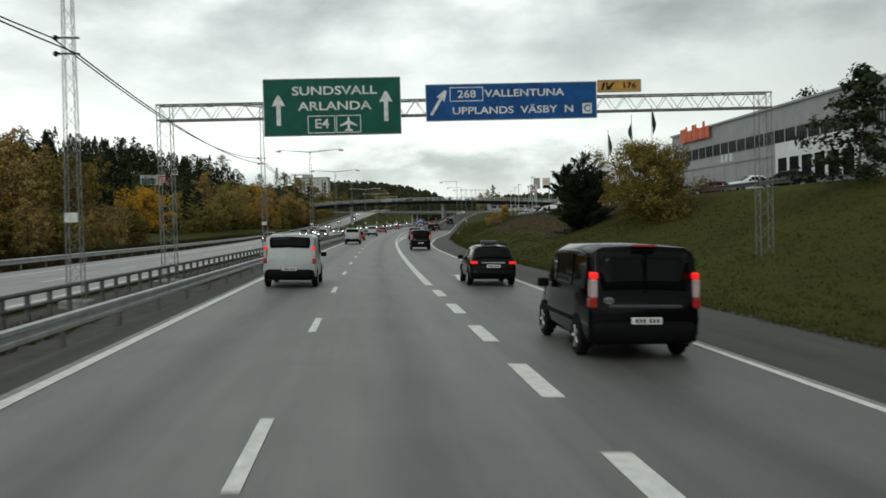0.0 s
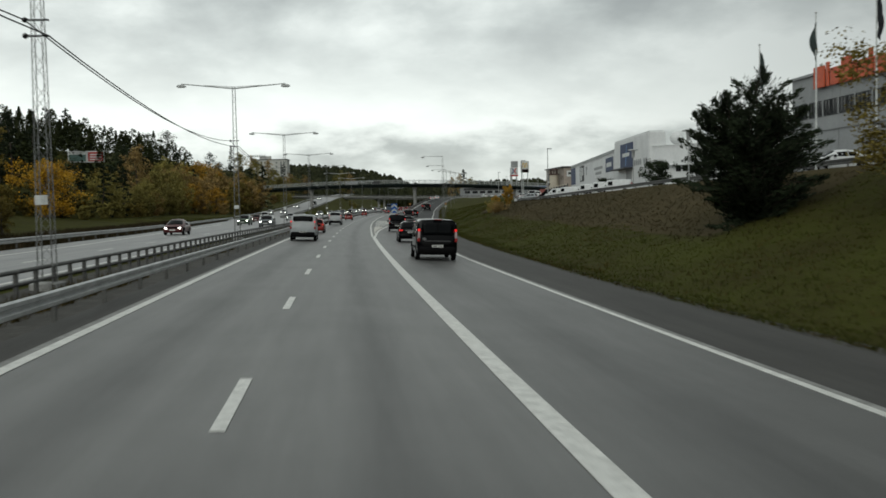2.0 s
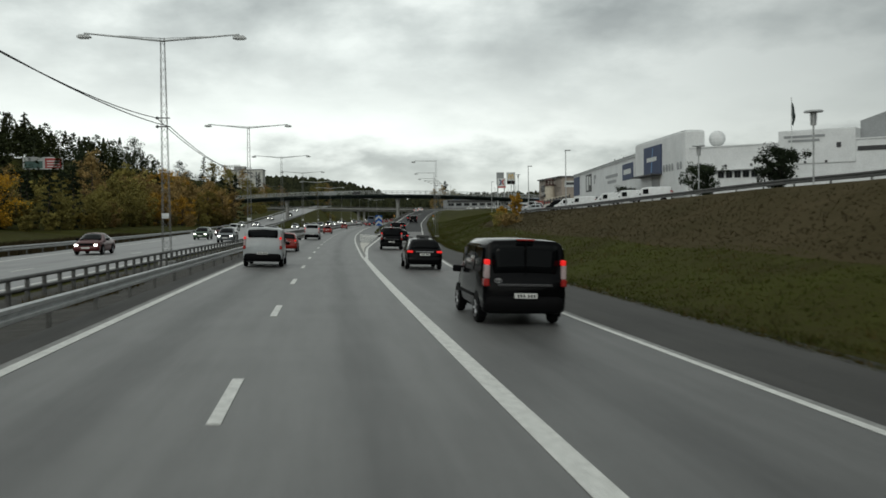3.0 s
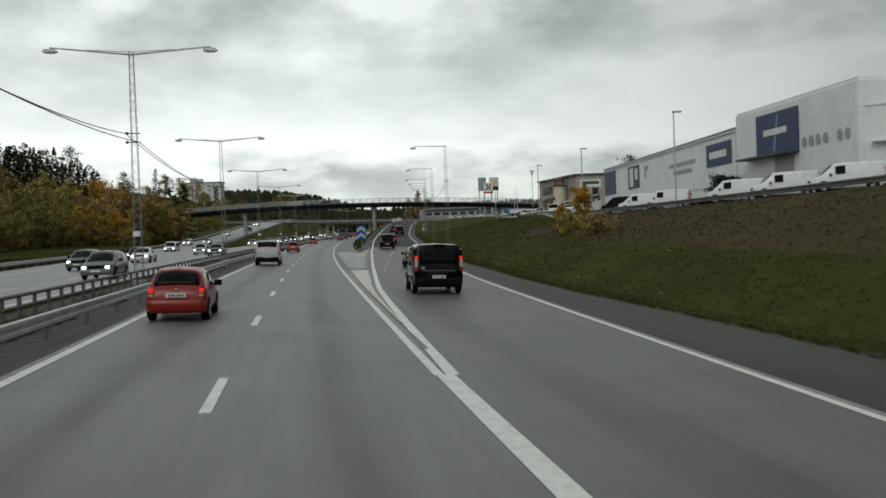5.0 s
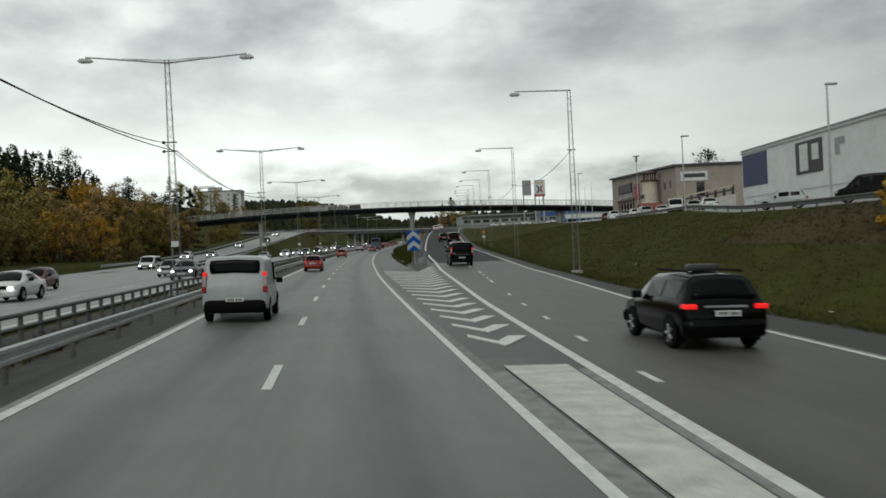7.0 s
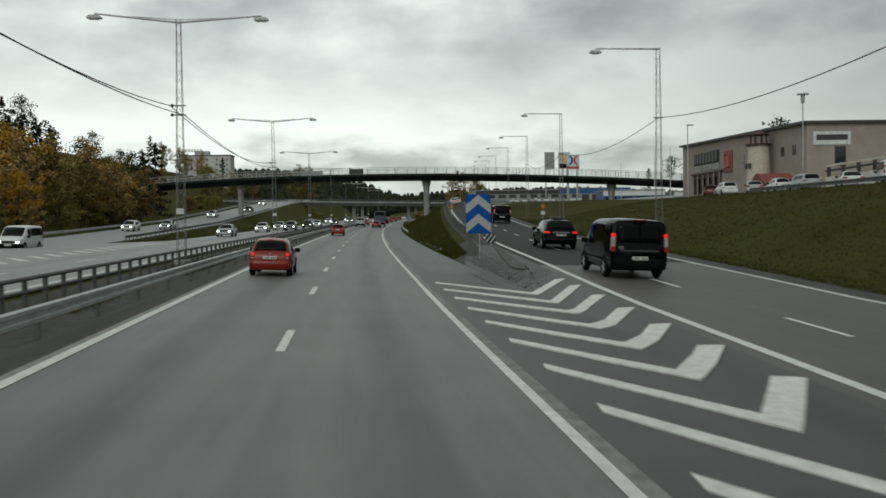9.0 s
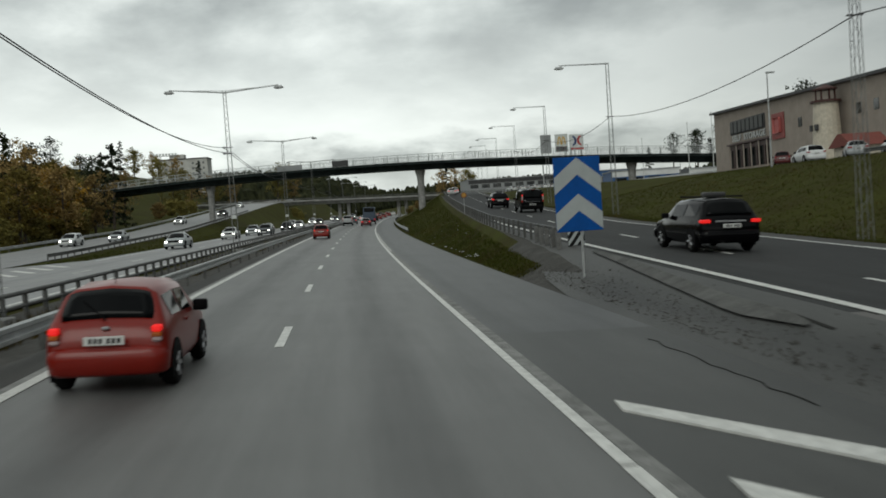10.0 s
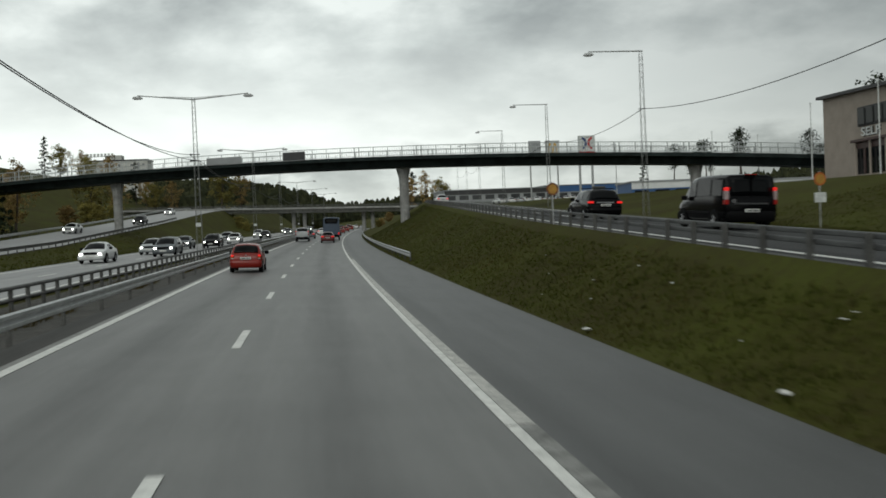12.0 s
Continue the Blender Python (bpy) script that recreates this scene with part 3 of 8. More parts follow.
# a low worn kerb and a dark gutter between the mound and the ramp's line
KERB_L = lambda y: lerp([(247.2, 5.95), (249.4, 5.82), (253, 6.14), (258.6, 6.64), (263, 7.0)], y)
KERB_R = lambda y: lerp([(247.2, 6.05), (247.8, 6.2), (250.4, 6.27), (254, 6.54), (258.6, 6.92), (263, 7.1)], y)
marking("low_kerb", along(247.2, 263, KERB_L, KERB_R, 1.0), h0=0.05, material=mat("worn_kerb_concrete", (0.115, 0.115, 0.11), 0.9, vary=0.2, scale=1.5, fine=20, spec=0.2), label="low worn grey kerb beside the ramp's line")
marking("gutter", along(246.6, 262, KERB_R, lambda y: RAMP_EDGE(y) - 0.02, 1.0), h0=0.01, material=mat("dark_gutter_strip", (0.030, 0.030, 0.028), 0.95, vary=0.2, scale=1.5, fine=20, spec=0.1), label="dark gutter strip beside the ramp's line")
CR = random.Random(5)
marking("crack", [(y, c - 0.018, c + CR.uniform(-0.01, 0.012)) for y, c in ((243.8 + 0.35 * i, 4.3 + CR.uniform(-0.05, 0.05)) for i in range(17))], h0=0.01, material=mat("crack_dark", (0.036, 0.036, 0.034), 0.95, spec=0.1), label="dark ragged crack along a patched shoulder")
for i in range(19):
    y = 186.56 + 3.22 * i
    k0 = 2.2
    k1 = lerp([(186, 2.75), (209, 3.58), (215.6, 3.7), (222, 3.82), (228.6, 4.14), (235, 4.5), (238, 4.76), (241.4, 4.95), (245, 5.0)], y)
    k2 = lerp([(186, 3.6), (209, 4.72), (212.6, 4.8), (219, 5.03), (225, 5.32), (232, 5.61), (238, 5.96), (245, 6.16)], y)
    low = y - lerp([(186, 1.6), (209, 2.1), (212.6, 2.48), (219, 3.1), (222, 3.75), (225, 4.1), (235, 4.0), (238, 3.87), (245, 4.37)], y)
    top = y - lerp([(186, 0.4), (209, 0.6), (214, 1.06), (219, 1.47), (222, 1.9), (228.6, 2.0), (235, 2.4), (241, 2.5), (245, 3.4)], y)
    slant = lerp([(186, 0.45), (209, 0.40), (213, 0.35), (219, 0.28), (226, 0.25), (245, 0.19)], y)
    bm = bmesh.new()

    # two limbs, each following the surface in short steps between an upper and a lower edge
    limbs = [((k0 + 0.06, y + 0.1), (k0, y - 0.4), (k1 - 0.03, low), (k1, low - 0.92)), ((k1 - 0.03, low), (k1 + 0.02, low - 0.92), (k2 - slant, top), (k2, top - lerp([(186, 0.1), (209, 0.15), (219, 0.42), (229, 0.65), (245, 0.7)], y)))]
    rungs = []
    for a0, b0, a1, b1 in limbs:
        for j in range(0 if not rungs else 1, 9):
            f = j / 8
            rungs.append(((a0[0] + (a1[0] - a0[0]) * f, a0[1] + (a1[1] - a0[1]) * f), (b0[0] + (b1[0] - b0[0]) * f, b0[1] + (b1[1] - b0[1]) * f)))
    rows = []
    for a, b in rungs:
        mid = ((a[0] + b[0]) / 2, (a[1] + b[1]) / 2)
        rows.append([bm.verts.new(rd(q[0], q[1], road_h(q[0], q[1]) + h)) for q, h in ((a, 0.0), (a, 0.028), (mid, 0.03), (b, 0.028), (b, 0.0))])
    for p, q in zip(rows, rows[1:]):
        for j in range(4):
            bm.faces.new((p[j], p[j + 1], q[j + 1], q[j]))
    bm.faces.new(rows[0]); bm.faces.new(rows[-1][::-1])
    bmesh.ops.recalc_face_normals(bm, faces=bm.faces)
    tagged(new("gore_chevron", mesh_of("gore_chevron", bm, PAINT)), "white painted chevron on the gore", "road marking", "gore chevrons", "structure")
# the arrow in the exit lane
bm = bmesh.new()
for pts in ([(3.02, 42.1), (3.2, 42.1), (3.45, 46.2), (3.25, 46.9)], [(3.25, 46.9), (3.02, 46.6), (3.4, 45.9), (3.75, 46.4), (3.72, 45.1), (4.15, 47.0), (3.8, 49.0), (3.75, 47.6)]):
    top = [bm.verts.new(rd(s, y, road_h(s, y) + 0.012)) for s, y in pts]
    bm.faces.new(top)
bmesh.ops.recalc_face_normals(bm, faces=bm.faces)
tagged(new("road_arrow", mesh_of("road_arrow", bm, PAINT)), "white painted arrow in the exit lane", "road marking", kind="structure")
# the other carriageway
oh = lambda s, y: opp_h(s)
strip("edge_line", -60, 880, -10.45, 0.2, hfun=oh, label="solid white line of the other carriageway")
strip("edge_line", -60, 200, lambda y: lerp([(-80, -17.4), (110, -17.8), (145, -19.6), (200, -22.2)], y), 0.2, hfun=oh, label="solid white outer line of the other carriageway")
strip("edge_line", 300, 880, -17.8, 0.2, hfun=oh, label="solid white outer line of the other carriageway")
for k in range(-3, 50):
    strip("lane_dash", 6 + 12 * k, 9 + 12 * k, -14.1, 0.15, hfun=oh, label="short white dash on the other carriageway", group="lane dashes")
for i in range(14):
    y = 254.4 + 2.85 * i
    strip("gore_bar", y, y + 4.0 + 0.09 * max(0, y - 272), lambda v: -17.2 - 0.54 * (v - y), 0.42, hfun=oh, label="white painted gore bar on the other carriageway", group="gore bars")
# ======== guard rails ========
W_BEAM = [(-0.02, 0.0), (0.05, 0.03), (0.05, 0.10), (-0.01, 0.14), (-0.01, 0.18), (0.05, 0.22), (0.05, 0.29), (-0.02, 0.32), (-0.035, 0.30), (-0.035, 0.02)]
PIPE = [(0.075 * math.cos(a), 0.075 + 0.075 * math.sin(a)) for a in (math.pi * i / 4 for i in range(8))]


def beam(bm, pts, outline, side=1):
    """An outline swept along the points (world places)."""
    rings = []
    for i, p in enumerate(pts):
        d = (pts[min(i + 1, len(pts) - 1)] - pts[max(i - 1, 0)])
        d.z = 0
        d.normalize()
        n = Vector((d.y, -d.x, 0)) * side
        rings.append([bm.verts.new(p + n * x + Vector((0, 0, z))) for x, z in outline])
    k = len(outline)
    for a, b in zip(rings, rings[1:]):
        for i in range(k):
            bm.faces.new((a[i], a[(i + 1) % k], b[(i + 1) % k], b[i]))
    bm.faces.new(rings[0]); bm.faces.new(rings[-1][::-1])
    bmesh.ops.recalc_face_normals(bm, faces=bm.faces)


def post_mesh(h, w=0.1, d=0.06, material=STEEL_DARK):
    bm = boxes((-w / 2, w / 2, -d / 2, d / 2, -0.35, h))
    bevelled(bm, 0.008, 1)
    return mesh_of("post", bm, material)


def guardrail(label, line, profiles, post_h, spacing, side=1, material=STEEL, post_off=-0.09, post_mat=STEEL_DARK, pw=0.1, pd=0.06):
    """line: function of y to (s, base h); profiles: (outline, height) each a beam; y range in line.span."""
    f, y0, y1 = line
    s0, h0 = f(y0)
    base = rd(s0, y0, h0)
    rail = thing("guardrail", Matrix.Translation(base), label, "guardrail", "guardrails")
    ys = [y0 + (y1 - y0) * i / max(2, int((y1 - y0) / 8)) for i in range(max(2, int((y1 - y0) / 8)) + 1)]
    for outline, h in profiles:
        bm = bmesh.new()
        beam(bm, [rd(f(y)[0], y, f(y)[1] + h) - base for y in ys], outline, side)
        part("beam", bm, material, rail)
    pm = post_mesh(post_h, pw, pd, post_mat)
    n = int((y1 - y0) / spacing)
    for i in range(min(n, 280)):
        y = y0 + 0.5 + i * spacing
        s, h = f(y)
        part("post", pm, None, rail, at=Matrix.Translation(rd(s + post_off * side, y, h) - base) @ pose(0, 0, 0, 0, 0, heading(y)))
    return rail


BOX_BEAM = [(-0.05, 0.0), (0.05, 0.0), (0.06, 0.02), (0.06, 0.08), (0.05, 0.1), (-0.05, 0.1), (-0.06, 0.08), (-0.06, 0.02)]
RAIL_GREY = mat("dull_zinc_rail", (0.095, 0.098, 0.098), 0.65, 0.2, vary=0.2, scale=1.5, fine=20)
guardrail("galvanised steel guardrail with a broad beam along the median", (lambda y: (-6.3, -0.16), -40, 640), [(W_BEAM, 0.45)], 0.70, 4.0, material=STEEL)
guardrail("dark steel double-pipe guardrail along the other carriageway", (lambda y: (-9.0, -0.18), -40, 640), [([(x * 0.8, z * 0.8) for x, z in PIPE], 0.68), ([(x * 0.6, z * 0.6) for x, z in PIPE], 0.36)], 0.74, 1.6, material=STEEL_DARK, post_off=0.0, pw=0.11, pd=0.11)
guardrail("weathered guardrail along the outer shoulder of oncoming traffic", (lambda y: (lerp(OPP_OUT, y) - 0.3, opp_h(lerp(OPP_OUT, y)) - 0.1), -40, 262), [(W_BEAM, 0.42)], 0.7, 4.0, side=1, material=STEEL)
guardrail("guardrail beside a rising slip road", (lambda y: (lerp(SIDE_C, y) + 5.3, lerp(SIDE_H, y) - 0.1), 320, 470), [(W_BEAM, 0.42)], 0.7, 2.6, side=1, material=STEEL_DARK)
guardrail("guardrail on the far verge of a slip road", (lambda y: (lerp(SIDE_C, y) - 5.5, lerp(SIDE_H, y) - 0.1), 300, 560), [(W_BEAM, 0.42)], 0.7, 4.0, side=1, material=STEEL)
guardrail("steel guardrail on posts along the exit ramp", (lambda y: (lerp(RAMP_L, y) - 0.55, road_h(lerp(RAMP_L, y) - 0.3, y) - 0.05), 268, 520), [(BOX_BEAM, 0.52), (BOX_BEAM, 0.34)], 0.62, 2.0, side=1, material=RAIL_GREY, post_off=-0.11, pw=0.1, pd=0.14, post_mat=STEEL_DARK)
guardrail("galvanised guardrail along the parking plateau", (lambda y: (lerp(RAMP_R, y) + lerp(SHOULDER, y) + lerp(BANK, y) + 0.8, lerp(PLATEAU, y) - 0.2), 62, 300), [(W_BEAM, 0.42)], 0.72, 4.0, side=-1, material=STEEL_DARK)
guardrail("low guardrail starting on the asphalt shoulder before the bridge", (lambda y: (RIGHT_MAIN + 0.25, -0.08), 338, 520), [(W_BEAM, 0.42)], 0.7, 4.0, side=-1, material=STEEL)
# ======== lamp masts, cables, gantry, signs ========
def lattice(bm, z0, z1, w0, w1, step, r=0.017, thin=0.0075, centre=(0, 0)):
    """A square lattice mast with tapered legs and zigzag bracing on each face."""
    cx, cy = centre
    corner = lambda z, i: Vector((cx + (w0 + (w1 - w0) * (z - z0) / (z1 - z0)) / 2 * (1, -1, -1, 1)[i % 4], cy + (w0 + (w1 - w0) * (z - z0) / (z1 - z0)) / 2 * (1, 1, -1, -1)[i % 4], z))
    for i in range(4):
        tube(bm, corner(z0, i), corner(z1, i), r, r * 0.8, 5)
    n = int((z1 - z0) / step)
    for k in range(n):
        za, zb = z0 + k * step, z0 + (k + 1) * step
        for i in range(4):
            a, b = (i, i + 1) if k % 2 else (i + 1, i)
            tube(bm, corner(za, a), corner(zb, b), thin, thin, 3, caps=False)


def lamp_head(bm):
    prism(bm, [(-0.34, 0.0), (0.34, 0.0), (0.36, 0.06), (0.22, 0.17), (-0.25, 0.17), (-0.36, 0.07)], -0.14, 0.14)
    return bevelled(bm, 0.015, 1)


LENS = mat("lamp_lens", (0.55, 0.56, 0.55), 0.25)
MAST_H = 11.75
MAST_STEEL = mat("weathered_mast_steel", (0.21, 0.215, 0.21), 0.55, 0.35, vary=0.15, scale=2.0, fine=25)


def double_lamp():
    lamp = thing("street_lamp", Matrix(), "galvanised lattice lamp mast with two outstretched arms, standing in the median", "street lamp", "lamps in the median")
    bm = bmesh.new()
    lattice(bm, 0.0, MAST_H, 0.42, 0.20, 0.45)
    part("mast", bm, MAST_STEEL, lamp)
    part("base", bevelled(boxes((-0.4, 0.4, -0.4, 0.4, -0.5, 0.12)), 0.03, 1), CONCRETE_DARK, lamp)
    head = lamp_head(bmesh.new())
    hm = mesh_of("lamp_head", head, STEEL)
    lens = mesh_of("lens", bevelled(boxes((-0.24, 0.24, -0.1, 0.1, -0.05, 0.0)), 0.02, 1), LENS)
    for side in (-1, 1):
        bm = bmesh.new()
        tube(bm, (0, 0, MAST_H - 0.15), (side * 3.95, 0, MAST_H + 0.22), 0.055, 0.04, 8)
        tube(bm, (0, 0, MAST_H - 0.02), (side * 2.2, 0, MAST_H + 0.1), 0.02, 0.02, 5)
        part("arm", bm, STEEL, lamp)
        h = part("lamp_head", hm, None, lamp, at=pose(side * 3.95, 0, MAST_H - 0.02))
        part("lens", lens, None, h)
    clamp = bmesh.new()
    for z in (7.15, 7.6):
        tube(clamp, (-0.36, 0, z), (0.3, 0, z), 0.03, 0.03, 6)
        bmesh.ops.create_icosphere(clamp, subdivisions=1, radius=0.09, matrix=Matrix.Translation((-0.36, 0, z)))
    part("cable_clamp", clamp, BLACK, lamp)
    plate = part("number_plate", boxes((-0.18, 0.18, -0.3, -0.285, 2.35, 2.62)), SIGN_WHITE, lamp)
    part("plate_bar", boxes((-0.13, 0.13, -0.293, -0.288, 2.45, 2.53)), BLACK, plate)
    return lamp


LAMP_YS = [-15.0, 30.2, 77.0, 122.8, 168.0, 212.4, 257.6, 304.7, 351.5, 400, 446, 492, 540, 590]


def mast_place(y):
    t = rd(-9.5, y, 11.7)
    return Vector((t.x, t.y, t.z - MAST_H))


first = double_lamp()
first.matrix_basis = Matrix.Translation(mast_place(LAMP_YS[0]))
for y in LAMP_YS[1:]:
    copy_thing(first, Matrix.Translation(mast_place(y)) @ pose(0, 0, 0, 0, random.uniform(-0.6, 0.6), heading(y) + random.uniform(-3, 3)))


def cable(a, b, sag, r=0.022, n=14, label="black overhead cable sagging between lamp masts"):
    bm = bmesh.new()
    pts = [a.lerp(b, i / n) - Vector((0, 0, 4 * sag * (i / n) * (1 - i / n))) for i in range(n + 1)]
    side = (b - a).cross(Vector((0, 0, 1))).normalized()
    rings = [[bm.verts.new(p - a + r * (math.cos(t) * side + math.sin(t) * Vector((0, 0, 1)))) for t in (2 * math.pi * i / 5 for i in range(5))] for p in pts]
    for u, v in zip(rings, rings[1:]):
        for i in range(5):
            bm.faces.new((u[i], u[(i + 1) % 5], v[(i + 1) % 5], v[i]))
    ob = new("cable", mesh_of("cable", bm, WIRE))
    ob.matrix_basis = Matrix.Translation(a)
    return tagged(ob, label, "cable", "overhead cables")


for ya, yb in zip(LAMP_YS, LAMP_YS[1:]):
    a, b = mast_place(ya), mast_place(yb)
    cable(a + Vector((-0.38, 0, 7.6)), b + Vector((-0.38, 0, 7.6)), 0.85)
    cable(a + Vector((0.28, 0, 7.15)), b + Vector((0.28, 0, 7.15)), 0.75)

# single-armed lamps along the ramp
RAMP_LAMPS = [(15.6, 226.4, 12.85), (19.2, 264.6, 13.0), (23.3, 304.0, 13.8), (28.3, 343.5, 15.25), (32.9, 381.4, 16.7), (37.6, 420.0, 18.0), (43.0, 460.0, 19.6), (49.0, 500.0, 21.0), (56.0, 545.0, 22.6)]


def single_lamp():
    lamp = thing("street_lamp", Matrix(), "galvanised lattice lamp mast with one arm over the exit ramp", "street lamp", "lamps along the ramp")
    bm = bmesh.new()
    lattice(bm, -1.4, 11.6, 0.42, 0.20, 0.45)
    part("mast", bm, MAST_STEEL, lamp)
    part("base", bevelled(boxes((-0.35, 0.35, -0.35, 0.35, -1.9, -0.75)), 0.03, 1), CONCRETE_DARK, lamp)
    bm = bmesh.new()
    tube(bm, (0.1, 0, 11.55), (-3.7, 0, 11.62), 0.055, 0.04, 8)
    part("arm", bm, STEEL, lamp)
    h = part("lamp_head", lamp_head(bmesh.new()), STEEL, lamp, at=pose(-3.7, 0, 11.35))
    part("lens", bevelled(boxes((-0.24, 0.24, -0.1, 0.1, -0.05, 0.0)), 0.02, 1), LENS, h)
    bm = bmesh.new()
    tube(bm, (-0.3, 0, 7.5), (0.3, 0, 7.5), 0.03, 0.03, 6)
    part("cable_clamp", bm, BLACK, lamp)
    return lamp


first = None
spots = []
for x, y, z in RAMP_LAMPS:
    p = tilted(x, y, z)
    p.z -= 11.6
    spots.append(p)
    m = Matrix.Translation(p) @ pose(0, 0, 0, 0, 0, heading(y) - 5)
    if first is None:
        first = single_lamp()
        first.matrix_basis = m
    else:
        copy_thing(first, m)
for a, b in zip(spots, spots[1:]):
    cable(a + Vector((0, 0, 7.5)), b + Vector((0, 0, 7.5)), 0.9, label="black overhead cable along the ramp lamps")

# parking lamps and flagpoles on the plateau
def parking_lamp(place, h, turn=0):
    lamp = thing("parking_lamp", Matrix.Translation(place) @ pose(0, 0, 0, 0, 0, turn), "slim grey lamp post with a short head on the car park", "street lamp", "car park lamps")
    bm = bmesh.new()
    tube(bm, (0, 0, -0.5), (0, 0, h), 0.085, 0.05, 8)
    part("pole", bm, STEEL, lamp)
    part("lamp_head", bevelled(boxes((-0.65, 0.1, -0.12, 0.12, h - 0.05, h + 0.08)), 0.03, 1), STEEL, lamp)
    return lamp


# ---- sign gantry ----
GY = 43.0
gan = thing("sign_gantry", pose(0, GY, 0), "galvanised lattice gantry over the carriageway carrying direction signs", "sign gantry")
bm = bmesh.new()
x0, x1, zb, zt = -8.0, 18.2, 7.08, 7.72
for z in (zb, zt):
    for yy in (-0.3, 0.3):
        tube(bm, (x0, yy, z), (x1, yy, z), 0.035, 0.035, 6)
n = int((x1 - x0) / 0.45)
for i in range(n):
    xa, xb = x0 + i * (x1 - x0) / n, x0 + (i + 1) * (x1 - x0) / n
    for yy in (-0.3, 0.3):
        tube(bm, (xa, yy, zb if i % 2 else zt), (xb, yy, zt if i % 2 else zb), 0.014, 0.014, 4, caps=False)
    tube(bm, (xa, -0.3, zt), (xb, 0.3, zt), 0.012, 0.012, 3, caps=False)
part("beam", bm, MAST_STEEL, gan)
ground_l, ground_r = rd(-9.2, GY, -0.2).z, rd(15.2, GY, 1.2).z - 0.6
for x, zg in ((-7.72, ground_l), (17.9, ground_r)):
    bm = bmesh.new()
    lattice(bm, zg, zt, 0.55, 0.55, 0.5, 0.024, 0.009, (x, 0))
    part("leg", bm, MAST_STEEL, gan)
    part("footing", bevelled(boxes((x - 0.6, x + 0.6, -0.6, 0.6, zg - 0.3, zg + 0.15)), 0.04, 1), CONCRETE_DARK, gan)


def board(name, x0, x1, z0, z1, face, label, category="road sign", y=GY - 0.42):
    cx, cz = (x0 + x1) / 2, (z0 + z1) / 2
    w, h = x1 - x0, z1 - z0
    b = thing(name, pose(cx, y, cz), label, category)
    panel = bevelled(boxes((-w / 2, w / 2, -0.02, 0.03, -h / 2, h / 2)), 0.012, 1)
    part("panel", panel, face, b)
    bm = boxes((-w / 2 - 0.015, w / 2 + 0.015, -0.028, 0.035, h / 2 - 0.005, h / 2 + 0.03), (-w / 2 - 0.015, w / 2 + 0.015, -0.028, 0.035, -h / 2 - 0.03, -h / 2 + 0.005),
               (-w / 2 - 0.03, -w / 2 + 0.005, -0.028, 0.035, -h / 2, h / 2), (w / 2 - 0.005, w / 2 + 0.03, -0.028, 0.035, -h / 2, h / 2))
    part("edge_frame", bm, SIGN_BACK, b)
    for k in (-0.3, 0.3):
        part("bracket", boxes((k * w - 0.04, k * w + 0.04, 0.03, 0.13, -h / 2 + 0.1, h / 2 - 0.1)), STEEL, b)
    return b


def outline_frame(b, x0, x1, z0, z1, t=0.035, name="frame_line"):
    part(name, boxes((x0, x1, -0.032, -0.024, z0, z0 + t), (x0, x1, -0.032, -0.024, z1 - t, z1), (x0, x0 + t, -0.032, -0.024, z0 + t, z1 - t), (x1 - t, x1, -0.032, -0.024, z0 + t, z1 - t)), SIGN_WHITE, b)


def arrow(b, x, z0, z1, wide=0.28, shaft=0.09, turn=0):
    bm = bmesh.new()
    zm = (z0 + z1) / 2
    prism(bm, [(-shaft, z0 - zm), (shaft, z0 - zm), (shaft, z1 - zm - 0.42), (wide, z1 - zm - 0.44), (0.05, z1 - zm), (-0.05, z1 - zm), (-wide, z1 - zm - 0.44), (-shaft, z1 - zm - 0.42)], -0.034, -0.022)
    bmesh.ops.recalc_face_normals(bm, faces=bm.faces)
    part("arrow", bm, SIGN_WHITE, b, at=pose(x, 0, zm, 0, turn, 0))


g = board("direction_sign", -3.5, 2.2, 6.3, 8.65, SIGN_GREEN, "large green motorway sign with white lettering and arrows")
letter("SUNDSVALL", 0.50, SIGN_WHITE, g, 0.10, 0.66, sx=1.32)
letter("ARLANDA", 0.50, SIGN_WHITE, g, 0.10, 0.02, sx=1.32)
letter("E4", 0.54, SIGN_WHITE, g, -0.46, -0.72, sx=1.15)
outline_frame(g, -1.05, 0.10, -1.10, -0.36)
outline_frame(g, 0.14, 1.18, -1.10, -0.36)
bm = bmesh.new()
prism(bm, [(-0.05, -0.3), (0.05, -0.3), (0.05, 0.22), (0.0, 0.32), (-0.05, 0.22)], -0.034, -0.022)
prism(bm, [(-0.36, -0.1), (-0.36, -0.03), (-0.05, 0.14), (-0.05, 0.0)], -0.034, -0.022)
prism(bm, [(0.36, -0.1), (0.36, -0.03), (0.05, 0.14), (0.05, 0.0)], -0.034, -0.022)
prism(bm, [(-0.16, -0.3), (0.16, -0.3), (0.16, -0.24), (0.0, -0.17), (-0.16, -0.24)], -0.035, -0.021)
bmesh.ops.recalc_face_normals(bm, faces=bm.faces)
part("airport_symbol", bm, SIGN_WHITE, g, at=pose(0.66, 0, -0.74))
arrow(g, -2.25, -0.75, 0.50)
arrow(g, 2.25, -0.65, 0.60)
b = board("direction_sign", 3.3, 10.53, 6.79, 8.29, SIGN_BLUE, "wide blue exit sign with white lettering")
letter("268", 0.44, SIGN_WHITE, b, -1.9, 0.33, sx=1.2)
outline_frame(b, -2.62, -1.20, 0.04, 0.64)
letter("VALLENTUNA", 0.42, SIGN_WHITE, b, 0.55, 0.34, sx=1.28)
